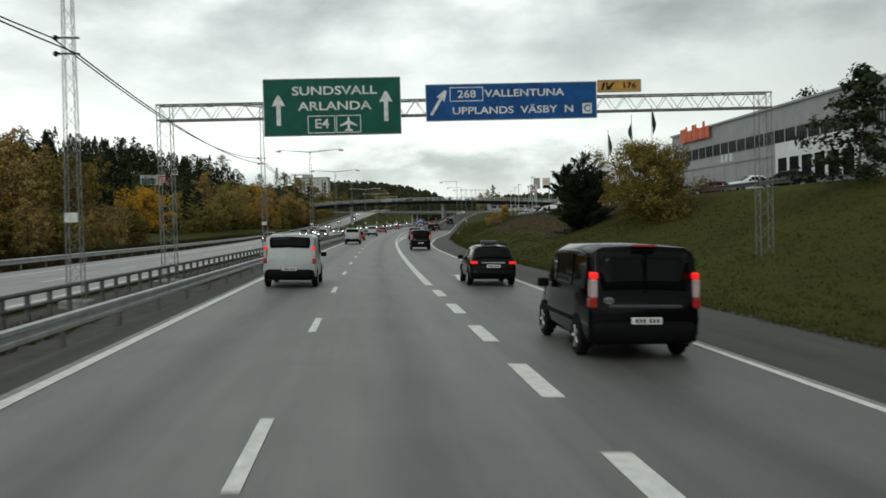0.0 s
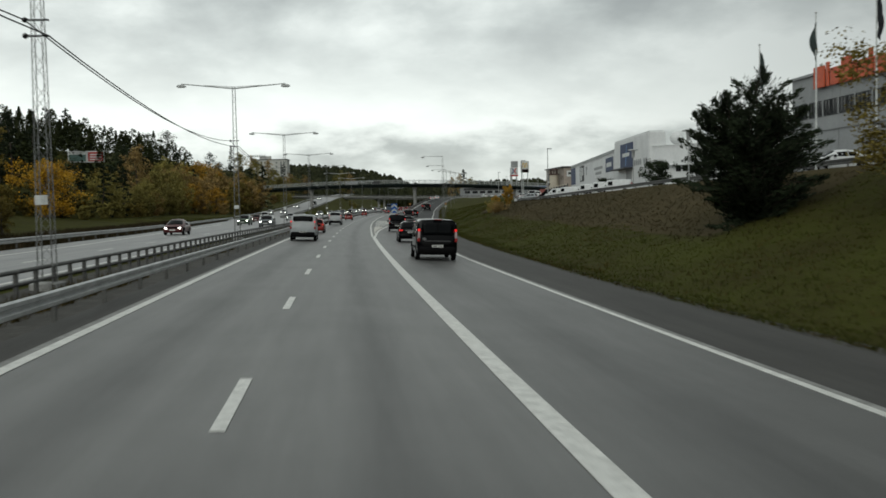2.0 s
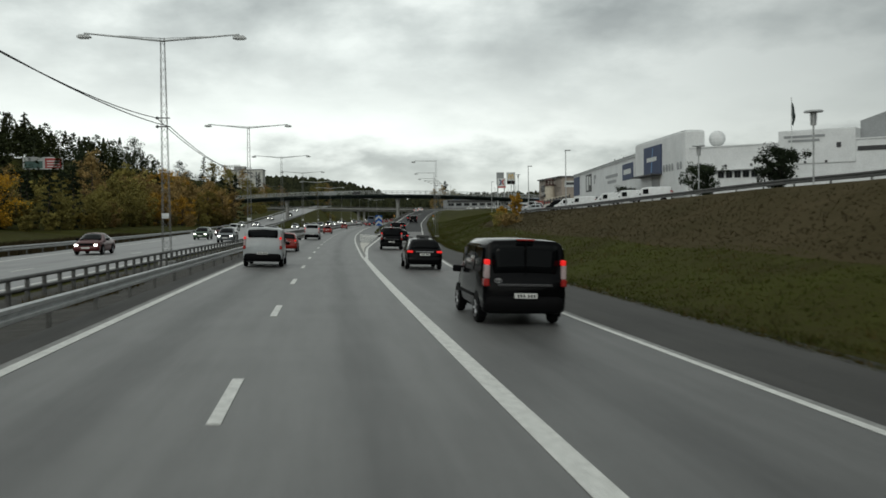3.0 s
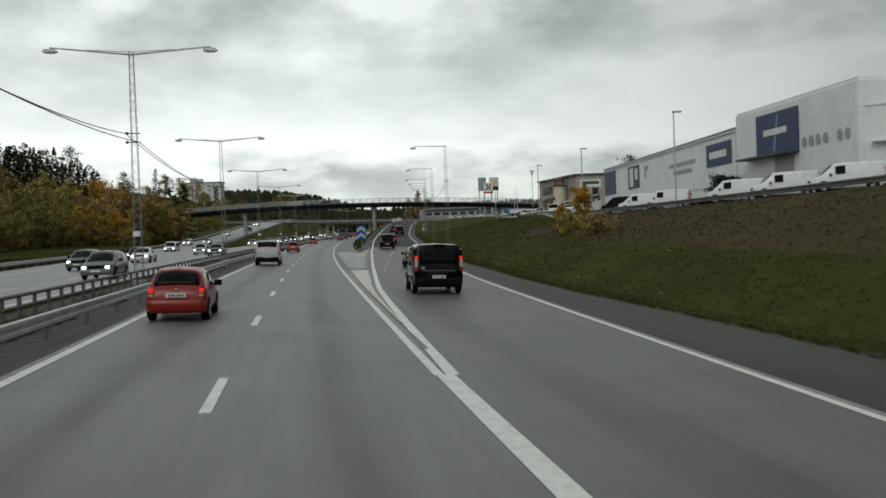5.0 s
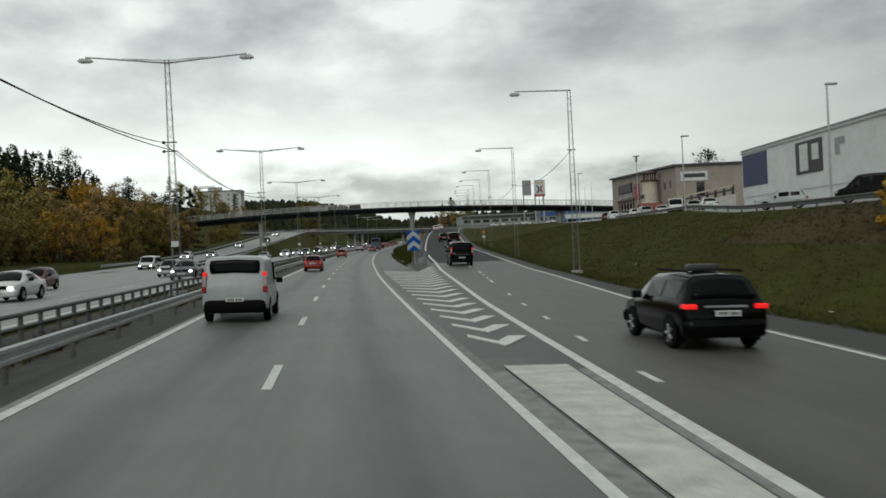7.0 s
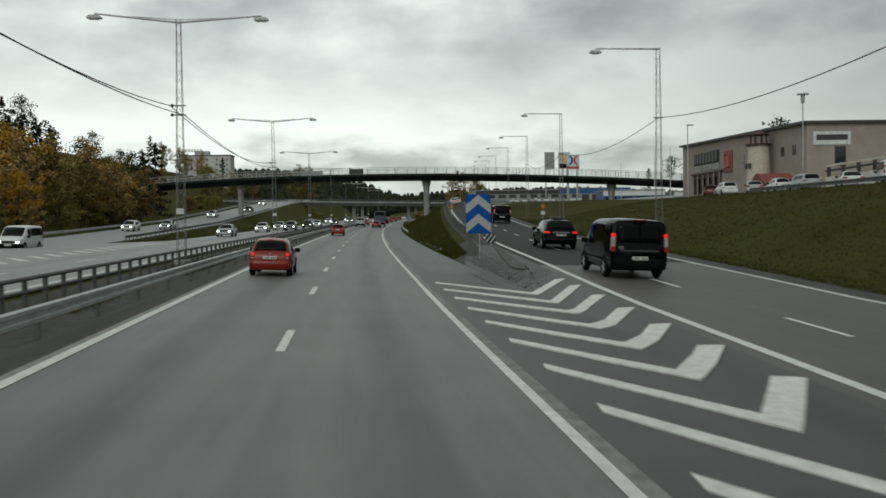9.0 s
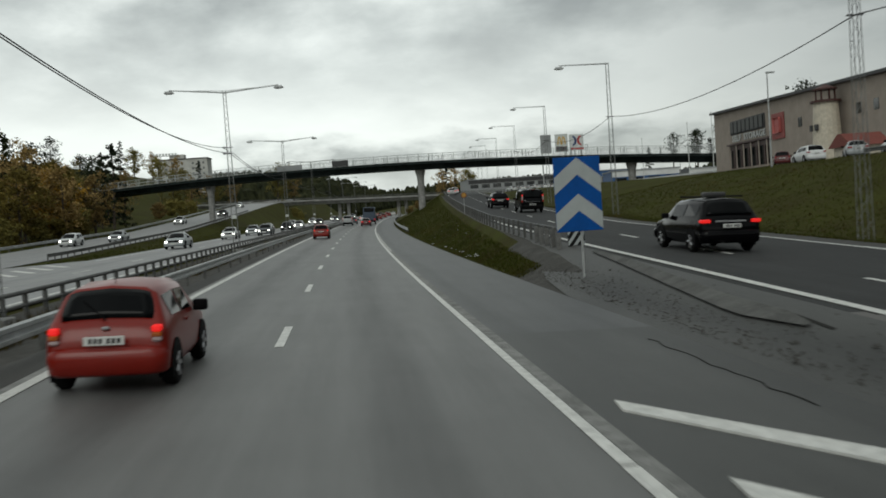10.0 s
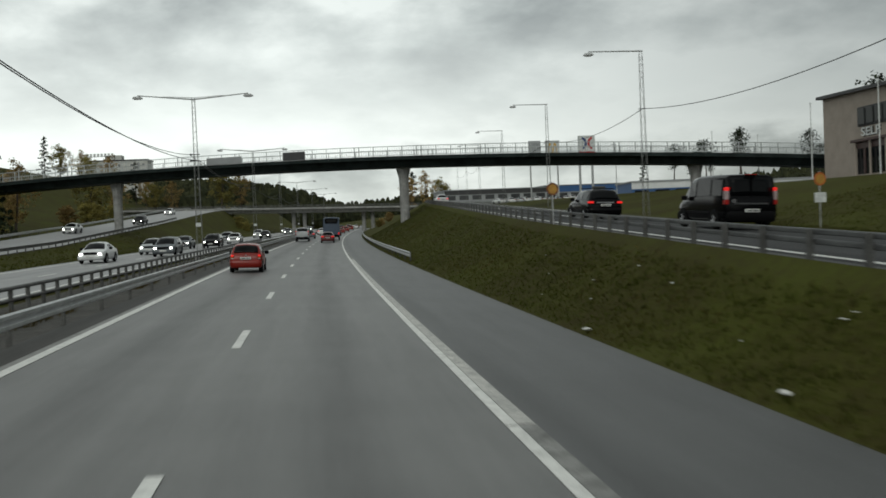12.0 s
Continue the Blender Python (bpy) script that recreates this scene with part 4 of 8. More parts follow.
letter("UPPLANDS  V\u00c4SBY  N", 0.42, SIGN_WHITE, b, 0.05, -0.37, sx=1.28)
part("service_symbol", boxes((3.02, 3.42, -0.03, -0.022, -0.58, -0.14)), SIGN_WHITE, b)
letter("C", 0.42, SIGN_BLUE, b, 3.22, -0.37, y=-0.034)
arrow(b, -3.1, -0.6, 0.6, 0.2, 0.06, 32)
a = board("exit_number_plate", 10.62, 12.45, 7.86, 8.34, SIGN_YELLOW, "small amber exit number plate with black figures")
letter("176", 0.34, BLACK, a, 0.42, 0.0, y=-0.034, sx=1.2)
bm = bmesh.new()
prism(bm, [(-0.78, -0.15), (-0.68, -0.15), (-0.6, 0.15), (-0.7, 0.15)], -0.034, -0.022)
prism(bm, [(-0.55, -0.15), (-0.4, -0.15), (-0.2, 0.15), (-0.28, 0.15), (-0.48, -0.02), (-0.5, 0.15), (-0.56, 0.15)], -0.034, -0.022)
bmesh.ops.recalc_face_normals(bm, faces=bm.faces)
part("exit_symbol", bm, BLACK, a)


# ---- the chevron board on the gore ----
def chevron_board(place, w, h, foot, turn, label, dark, light, rows=2):
    b = thing("chevron_sign", Matrix.Translation(place) @ pose(0, 0, 0, 0, 0, turn), label, "road sign")
    part("panel", bevelled(boxes((-w / 2, w / 2, -0.02, 0.02, -h / 2, h / 2)), 0.008, 1), dark, b)
    t = h * 0.20
    for k in range(rows):
        z = h / 2 - 0.02 - k * h * 0.485
        bm = bmesh.new()
        rise = w * 0.40
        zz = z - rise
        prism(bm, [(-w / 2, zz), (0, z), (w / 2, zz), (w / 2, zz - t * 1.15), (0, z - t * 1.15), (-w / 2, zz - t * 1.15)], -0.03, -0.021)
        bmesh.ops.recalc_face_normals(bm, faces=bm.faces)
        part("chevron", bm, light, b)
    bm = bmesh.new()
    tube(bm, (0.06, 0.06, -h / 2 - foot), (0.06, 0.06, h / 2 - 0.1), 0.04, 0.04, 8)
    part("post", bm, STEEL, b)
    part("foot", bevelled(boxes((-0.28, 0.34, -0.12, 0.22, -h / 2 - foot - 0.08, -h / 2 - foot + 0.06)), 0.03, 1), CONCRETE, b)
    for z in (-h / 3, h / 3):
        part("bracket", boxes((-w / 3, w / 3, 0.02, 0.045, z - 0.03, z + 0.03)), STEEL, b)
    return b


CHEV_GREY = mat("reflective_grey_film", (0.36, 0.385, 0.385), 0.45, vary=0.04)
CHEV_BLUE = mat("reflective_blue_film", (0.001, 0.068, 0.29), 0.45, vary=0.08, spec=0.2)
chevron_board(tilted(7.8, 259.4, 2.9), 1.32, 2.05, 1.62, heading(259) + 2, "blue exit board with two grey chevrons on a post", CHEV_BLUE, CHEV_GREY)
sm = thing("rail_end_marker", Matrix.Translation(tilted(9.75, 266.5, 1.5)) @ pose(0, 0, 0, 0, 0, -4), "small black and white striped marker at a guardrail end", "road sign")
part("panel", boxes((-0.3, 0.3, -0.015, 0.015, -0.3, 0.3)), BLACK, sm)
for c in (-0.42, -0.14, 0.14, 0.42):
    rows = [(z, max(-0.29, c + 0.75 * z - 0.065), min(0.29, c + 0.75 * z + 0.065)) for z in (-0.29 + 0.02 * i for i in range(30))]
    rows = [r for r in rows if r[2] - r[1] > 0.01]
    bm = bmesh.new()
    prism(bm, [(r[2], r[0]) for r in rows] + [(r[1], r[0]) for r in rows[::-1]], -0.024, -0.016)
    bmesh.ops.recalc_face_normals(bm, faces=bm.faces)
    part("stripe", bm, CHEV_GREY, sm)
bm = bmesh.new()
tube(bm, (0, 0.04, -1.5), (0, 0.04, 0.25), 0.03, 0.03, 6)
part("post", bm, STEEL, sm)


BROWN_ORANGE = mat("sign_brown_orange", (0.20, 0.065, 0.012), 0.5, vary=0.3, scale=9)


def small_sign(place, top, label, face, shape="round", plate=None, turn=0):
    b = thing("traffic_sign", Matrix.Translation(place) @ pose(0, 0, 0, 0, 0, turn), label, "road sign")
    bm = bmesh.new()
    tube(bm, (0, 0.04, -0.4), (0, 0.04, top), 0.03, 0.03, 6)
    part("post", bm, STEEL, b)
    bm = bmesh.new()
    if shape == "round":
        prism(bm, [(0.27 * math.cos(a), top - 0.3 + 0.27 * math.sin(a)) for a in (math.pi * i / 8 for i in range(16))], -0.01, 0.01)
    else:
        box(bm, -0.32, 0.32, -0.01, 0.01, top - 0.62, top)
    bmesh.ops.recalc_face_normals(bm, faces=bm.faces)
    part("panel", bm, face, b)
    bm = bmesh.new()
    prism(bm, [(0.2 * math.cos(a), top - 0.3 + 0.2 * math.sin(a)) for a in (math.pi * i / 6 for i in range(12))], -0.02, -0.012)
    bmesh.ops.recalc_face_normals(bm, faces=bm.faces)
    part("inner_disc", bm, SIGN_YELLOW, b)
    if plate:
        part("plate", boxes((-0.25, 0.25, -0.01, 0.01, top - 1.25, top - 0.85)), SIGN_WHITE, b)
    return b


small_sign(rd(9.7, 319.8, 2.2), 1.9, "dark orange round roadworks sign on a post by the ramp", BROWN_ORANGE)
small_sign(rd(19.9, 315.6, 2.0), 2.35, "orange warning sign with a white plate on a grass bank", ORANGE, plate=1)
# ======== bridges ========
def b1_line(x):
    return 417.5 - 0.41 * x


def b1_z(x):
    return 10.1 + 0.0343 * (x + 19.4) - 0.000625 * (x + 19.4) * (x - 20.8)


def swept(points, outline):
    """Outline (across, up) swept along world points; across is to the right of travel."""
    bm = bmesh.new()
    rings = []
    for i, p in enumerate(points):
        d = points[min(i + 1, len(points) - 1)] - points[max(i - 1, 0)]
        d.z = 0
        d.normalize()
        n = Vector((d.y, -d.x, 0))
        rings.append([bm.verts.new(p + n * a + Vector((0, 0, z))) for a, z in outline])
    k = len(outline)
    for a, b in zip(rings, rings[1:]):
        for i in range(k):
            bm.faces.new((a[i], a[(i + 1) % k], b[(i + 1) % k], b[i]))
    bm.faces.new(rings[0]); bm.faces.new(rings[-1][::-1])
    bmesh.ops.recalc_face_normals(bm, faces=bm.faces)
    return bm


def rect(a0, a1, z0, z1):
    return [(a0, z0), (a1, z0), (a1, z1), (a0, z1)]


def bridge(label, points, piers, girder_mat, width, depth, rail_mat, pier_w, post_step=2.0, flare=0.5, rail_h=1.1):
    base = points[len(points) // 2]
    b = thing("bridge", Matrix.Translation(base), label, "bridge")
    rel = [p - base for p in points]
    hw = width / 2
    part("girder", swept(rel, [(-hw + 1.4, 0), (hw - 1.4, 0), (hw - 0.9, depth * 0.75), (-hw + 0.9, depth * 0.75)]), girder_mat, b)
    part("deck", swept(rel, rect(-hw, hw, depth * 0.75, depth)), girder_mat, b)
    for side in (-1, 1):
        part("edge_beam", swept(rel, rect(side * hw - 0.12, side * hw + 0.12, depth * 0.72, depth + 0.12)), girder_mat, b)
        for z, r in ((rail_h, 0.05), (rail_h * 0.55, 0.025), (rail_h * 0.18, 0.025)):
            part("rail", swept(rel, [(side * hw + r * math.cos(t), depth + z + r * math.sin(t)) for t in (math.pi * i / 3 for i in range(6))]), rail_mat, b)
    pm = mesh_of("rail_post", boxes((-0.05, 0.05, -0.05, 0.05, 0, rail_h)), rail_mat)
    infill = bmesh.new()
    for p, q in zip(rel, rel[1:]):
        d = (q - p)
        L = d.length
        flatd = Vector((d.x, d.y, 0)).normalized()
        nrm = Vector((flatd.y, -flatd.x, 0))
        for side in (-1, 1):
            k = 0.0
            while k < L:
                o = p + d * (k / L) + nrm * side * hw + Vector((0, 0, depth))
                part("rail_post", pm, None, b, at=Matrix.Translation(o))
                k += post_step
            k = 0.0
            while k < L:
                o = p + d * (k / L) + nrm * side * hw + Vector((0, 0, depth))
                box(infill, o.x - 0.012, o.x + 0.012, o.y - 0.012, o.y + 0.012, o.z + 0.15, o.z + rail_h)
                k += 0.33
    tagged(part("railing_infill", infill, rail_mat, b), kind="stuff")
    for top, foot in piers:
        t, f = top - base, foot - base
        bm = bmesh.new()
        h = t.z - f.z
        prof = [(pier_w, 0.0), (pier_w, h - 2.2), (pier_w * 1.1, h - 1.3), (pier_w + flare, h - 0.35), (pier_w + flare * 1.3, h + 0.25)]
        rings = []
        for w, z in prof:
            rings.append([bm.verts.new((f.x + w / 2 * math.cos(a) * (1.35 if abs(math.cos(a)) > 0.5 else 1.0), f.y + pier_w * 0.75 * math.sin(a), f.z + z)) for a in (math.pi * (i + 0.5) / 6 for i in range(12))])
        for r0, r1 in zip(rings, rings[1:]):
            for i in range(12):
                bm.faces.new((r0[i], r0[(i + 1) % 12], r1[(i + 1) % 12], r1[i]))
        bm.faces.new(rings[-1])
        bmesh.ops.recalc_face_normals(bm, faces=bm.faces)
        part("pier", bm, CONCRETE_DARK, b)
    return b


RAIL_PALE = mat("pale_bridge_railing", (0.42, 0.44, 0.44), 0.5, 0.3)
pts = [tilted(x, b1_line(x), b1_z(x)) for x in [-80 + 8 * i for i in range(25)]]
piers = []
for x, gz in ((-19.4, 1.0), (20.8, 2.0), (56.8, 6.0), (-56.0, -1.0), (88.0, 7.0)):
    t = tilted(x, b1_line(x), b1_z(x))
    f = t.copy()
    f.z = tilted(x, b1_line(x), gz - 2.0).z
    piers.append((t, f))
bridge("slender dark steel bridge with a pale railing on flared concrete piers", pts, piers, GIRDER, 7.0, 1.25, RAIL_PALE, 0.95, rail_h=1.45)
# boards hung on its railing
def hung_board(x, w, h, material, label):
    p = tilted(x, b1_line(x), b1_z(x))
    ob = thing("railing_board", Matrix.Translation(p + Vector((-1.45, -3.4, 1.3))) @ pose(0, 0, 0, 0, 0, -22), label, "sign board")
    part("panel", bevelled(boxes((-w / 2, w / 2, -0.04, 0.03, 0.05, h)), 0.02, 1), material, ob)
    part("frame", boxes((-w / 2 - 0.04, w / 2 + 0.04, -0.02, 0.05, h, h + 0.06), (-w / 2 - 0.04, w / 2 + 0.04, -0.02, 0.05, 0.0, 0.05)), STEEL, ob)


hung_board(7.5, 3.2, 1.15, ROOF_DARK, "dark board fixed to the bridge railing")
hung_board(-2.0, 5.2, 0.95, GREY_WALL, "grey screen fixed to the bridge railing")
pts = [tilted(x, 548 - 0.1 * x, 7.9 + 0.012 * (x + 20)) for x in [-36 + 10 * i for i in range(13)]]
piers = []
for x in (-8, 9.5, 12.5, 29, 31.5, 47, 60):
    t = tilted(x, 548 - 0.1 * x, 7.9 + 0.012 * (x + 20))
    f = t.copy()
    f.z -= 9.0
    piers.append((t, f))
bridge("low grey concrete road bridge across the motorway", pts, piers, CONCRETE_DARK, 9.0, 1.3, STEEL_DARK, 0.8, post_step=2.5, flare=0.1, rail_h=0.8)
# ======== buildings ========
def along_facade(far, near):
    """A frame at the facade's far end: local x runs along the facade towards its near end, local y into the building."""
    d = near - far
    return Matrix.Translation(far) @ pose(0, 0, 0, 0, 0, math.degrees(math.atan2(d.y, d.x))), Vector((d.x, d.y, 0)).length


def ribbed(bm, x0, x1, z0, z1, y=0.0, step=0.9, depth=0.035):
    """Sheet cladding: separate flat panels with open joints."""
    n = max(1, int(round((x1 - x0) / step)))
    for i in range(n):
        a, b = x0 + (x1 - x0) * i / n, x0 + (x1 - x0) * (i + 1) / n
        box(bm, a + 0.012, b - 0.012, y - depth, y + 0.02, z0, z1)


def window_row(owner, x0, x1, z0, z1, n, y=-0.05, frame_mat=ROOF_DARK, gap=0.25):
    pane_w = (x1 - x0) / n
    wm = mesh_of("pane", boxes((gap / 2, pane_w - gap / 2, 0.0, 0.03, 0, z1 - z0)), DARK_GLASS)
    fm = mesh_of("frame", boxes((gap / 2 - 0.06, pane_w - gap / 2 + 0.06, -0.05, 0.02, -0.07, 0.0), (gap / 2 - 0.06, pane_w - gap / 2 + 0.06, -0.05, 0.02, z1 - z0, z1 - z0 + 0.07),
                                (gap / 2 - 0.07, gap / 2, -0.05, 0.02, 0, z1 - z0), (pane_w - gap / 2, pane_w - gap / 2 + 0.07, -0.05, 0.02, 0, z1 - z0), (pane_w / 2 - 0.03, pane_w / 2 + 0.03, -0.04, 0.02, 0, z1 - z0)), frame_mat)
    for i in range(n):
        w = part("window", fm, None, owner, at=pose(x0 + i * pane_w, y, z0))
        part("pane", wm, None, w)


# ---- furniture store: long grey building behind the bank ----
m, L = along_facade(tilted(40.9, 134.5, 8.0), tilted(43.3, 52.0, 8.0))
m = Matrix.Translation((0, 0, -0.25)) @ m
store = thing("store_building", m, "long grey sheet-clad store with a strip of windows", "building")
STORE_BAND = mat("dark_window_band", (0.02, 0.022, 0.024), 0.5)
H = 7.35
part("wall", boxes((0, L, 0.06, 42, -2.5, H - 0.1)), GREY_WALL, store)
bm = bmesh.new()
ribbed(bm, 0, L, 4.95, H, 0.0, 1.2)
part("upper_cladding", bm, GREY_WALL, store)
bm = bmesh.new()
ribbed(bm, 0, L, 2.3, 3.5, -0.02, 2.4)
part("lower_cladding", bm, GREY_WALL, store, "lighter grey panels")
part("roof", boxes((-0.3, L + 0.3, -0.25, 42.2, H - 0.05, H + 0.18)), GREY_WALL, store)
part("window_band", boxes((0.3, L, -0.005, 0.05, 3.5, 4.95)), STORE_BAND, store, "dark band between windows")
window_row(store, 0.5, L - 0.3, 3.62, 4.86, 64, -0.03, STORE_BAND, 0.34)
for i in range(33):
    part("mullion", boxes((0.42 + i * (L - 0.8) / 32, 0.56 + i * (L - 0.8) / 32, -0.1, -0.02, 3.52, 4.94)), STEEL, store)
part("plinth_glazing", boxes((0, L, 0.5, 0.6, -0.5, 2.3)), DARK_GLASS, store)
for i in range(22):
    part("column", boxes((i * 3.75 + 0.2, i * 3.75 + 0.5, 0.0, 0.5, -2.5, 2.3)), GREY_WALL, store)
part("white_panel", bevelled(boxes((34.5, 52, -0.35, 0.4, -0.5, 3.5)), 0.02, 1), WHITE_WALL, store, "white entrance block")
for x in (35.2, 37.9, 40.6, 43.3, 46.0, 48.7):
    part("entrance", boxes((x, x + 2.0, -0.38, -0.2, -0.5, 1.9)), DARK_GLASS, store)
LOGO_RED = mat("orange_red_letters", (0.55, 0.085, 0.025), 0.5)
sgn = thing("roof_lettering", m, "orange-red roof sign above the store's parapet", "sign")
x = 4.6
for w, h in ((1.9, 1.9), (0.5, 2.1), (1.5, 1.5), (1.6, 2.1), (0.5, 1.6), (1.3, 1.5), (0.6, 2.2), (1.4, 1.5)):
    part("sign_block", bevelled(boxes((x, x + w, -0.45, -0.3, H - 1.35, H - 1.35 + h)), 0.05, 1), LOGO_RED, sgn)
    x += w + 0.22
for k in (5, 8, 11, 14):
    part("strut", boxes((k, k + 0.08, -0.3, 0.1, H - 1.3, H - 0.1)), STEEL, sgn)
fig = thing("facade_figures", m, "pale figures on a grey facade", "sign")
for k, w in ((18.5, 0.7), (19.8, 0.7), (21.2, 0.9)):
    part("sign_block", boxes((k, k + w, -0.12, -0.04, 2.55, 3.5)), SIGN_WHITE, fig)

# ---- white warehouse ----
FAR, MID, NEAR, END = tilted(52.8, 280.1, 8.3), tilted(45.6, 213.8, 7.7), tilted(44.2, 189.0, 7.5), tilted(76.9, 161.0, 7.5)
z0 = 6.0
for p in (FAR, MID, NEAR, END):
    p.z = z0
m, L = along_facade(FAR, MID)
wh = thing("warehouse", m, "long low white sheet-clad warehouse wing with banners", "building", "white warehouse")
H = 6.2
part("wall", boxes((0, L, 0.06, 30, -1, H)), WHITE_WALL, wh)
bm = bmesh.new()
ribbed(bm, 0, L, 0.3, H - 0.05, 0.0, 3.0, 0.03)
part("cladding", bm, WHITE_WALL, wh)
part("roof", boxes((-0.2, L, -0.12, 30.2, H - 0.02, H + 0.15)), GREY_WALL, wh)
part("gutter", boxes((0, L, -0.2, -0.1, H - 0.35, H - 0.2)), STEEL, wh)
for x0, x1, a, b, mt in ((0.4, 9, 1.6, 5.6, NAVY_BOARD), (18, 25, 1.9, 5.4, ROOF_DARK), (57, 65.5, 2.6, 5.2, NAVY_BOARD)):
    part("banner", bevelled(boxes((x0, x1, -0.12, -0.04, a, b)), 0.02, 1), mt, wh, "dark printed banner")
part("banner_figure", bevelled(boxes((19.2, 21.4, -0.15, -0.11, 2.2, 5.1)), 0.05, 1), SIGN_WHITE, wh)
part("banner_figure", bevelled(boxes((22.5, 24.2, -0.15, -0.11, 3.2, 4.9)), 0.05, 1), SIGN_WHITE, wh)
part("banner_figure", bevelled(boxes((58.2, 64, -0.15, -0.11, 3.5, 4.3)), 0.05, 1), SIGN_WHITE, wh)
part("logo_shape", boxes((28, 29.0, -0.08, -0.04, 3.2, 4.9), (29.0, 30.2, -0.08, -0.04, 4.2, 4.9)), GREY_WALL, wh)
for z, a, b in ((3.6, 41, 52.5), (2.6, 43, 51)):
    part("writing_bar", boxes((a, b, -0.08, -0.04, z, z + 0.5)), GREY_WALL, wh)
for x in (8, 20, 33, 46):
    part("roof_vent", bevelled(boxes((x, x + 1.2, 3, 4.4, H, H + 0.9)), 0.05, 1), STEEL, wh)
m, L = along_facade(MID, NEAR)
tall = thing("warehouse_hall", m, "tall white hall with a large navy banner and round vents", "building", "white warehouse")
H = 7.55
part("wall", bevelled(boxes((0, L, 0.0, 2.6, -1, H)), 0.25, 3), WHITE_WALL, tall)
part("rear_hall", boxes((0, L - 0.2, 2.6, 26, -1, 4.9)), WHITE_WALL, tall)
bm = bmesh.new()
ribbed(bm, 0.3, L - 0.3, 0.3, H - 0.3, -0.01, 3.2, 0.03)
part("cladding", bm, WHITE_WALL, tall)
part("parapet", boxes((0.2, L - 0.2, 0.1, 2.4, H, H + 0.1)), WHITE_WALL, tall)
bn = part("banner", bevelled(boxes((5.6, 14.6, -0.2, -0.06, 2.6, 6.7)), 0.02, 1), NAVY_BOARD, tall, "large navy banner")
SKY_BLUE = mat("banner_light_blue", (0.10, 0.22, 0.42), 0.5)
part("logo_shape", boxes((7.4, 12.4, -0.24, -0.2, 4.5, 5.1)), SIGN_WHITE, bn)
bm = bmesh.new()
prism(bm, [(9.4, 2.9), (9.9, 2.9), (10.7, 6.4), (10.4, 6.4)], -0.23, -0.2)
bmesh.ops.recalc_face_normals(bm, faces=bm.faces)
part("logo_shape", bm, SKY_BLUE, bn)
for x in (15.6, 16.9, 18.2, 19.5, 21.9, 23.2):
    bm = bmesh.new()
    prism(bm, [(x + 0.42 * math.cos(a), 3.2 + 0.5 * math.sin(a)) for a in (math.pi * i / 8 for i in range(16))], -0.12, -0.03)
    bmesh.ops.recalc_face_normals(bm, faces=bm.faces)
    part("round_vent", bm, GREY_WALL, tall)
part("loading_door", boxes((9.5, 13.5, -0.1, -0.02, 0, 2.3)), GREY_WALL, tall)
part("canopy", bevelled(boxes((3.5, 14.5, -1.6, 0, 2.35, 2.55)), 0.03, 1), ROOF_DARK, tall)
m, L = along_facade(NEAR, END)
low = thing("warehouse_office", m, "low white office wing with a strip of dark windows", "building", "white warehouse")
H = 5.2
part("wall", boxes((0.1, L, 0.3, 20, -1, H)), WHITE_WALL, low)
part("parapet", boxes((0.1, L, 0.2, 20, H, H + 0.15)), WHITE_WALL, low)
window_row(low, 4.0, 12.4, 1.35, 2.05, 8, 0.25, ROOF_DARK, 0.4)
part("canopy", bevelled(boxes((1.0, 13.5, -0.5, 0.3, 2.2, 2.42)), 0.03, 1), WHITE_WALL, low, "white ledge over the windows")
for x in (5.0, 8.2, 14.6, 17.0):
    part("wall_lamp", bevelled(boxes((x, x + 0.28, 0.1, 0.3, 2.65, 2.95)), 0.03, 1), ROOF_DARK, low)
part("raised_block", bevelled(boxes((11.6, 20.4, 0.15, 12, 2.6, H + 1.5)), 0.12, 2), WHITE_WALL, low, "raised white block with grey writing")
for z, a, b in ((5.75, 12.3, 17.0), (5.25, 12.8, 16.4)):
    part("writing_bar", boxes((a, b, 0.09, 0.15, z, z + 0.28)), GREY_WALL, low)
part("window", boxes((18.3, 18.8, 0.1, 0.2, 4.4, 5.0)), ROOF_DARK, low)
bm = bmesh.new()
prism(bm, [(20.4, H), (31, H), (31, H + 1.6), (26.2, H + 4.3), (20.4, H + 2.4)], 3, 16)
bmesh.ops.recalc_face_normals(bm, faces=bm.faces)
part("gable_roof", bm, GREY_WALL, low, "grey pitched roof")
part("window_band", boxes((20.6, 29.5, 0.2, 0.32, 3.9, 4.4)), ROOF_DARK, low)
bm = bmesh.new()
tube(bm, (3.2, 3, H), (3.2, 3, H + 0.8), 0.12, 0.12, 8)
bmesh.ops.create_uvsphere(bm, u_segments=14, v_segments=8, radius=1.05, matrix=Matrix.Translation((3.2, 3, H + 1.3)))
part("roof_dome", bm, WHITE_WALL, low, "white dome on a short mast")

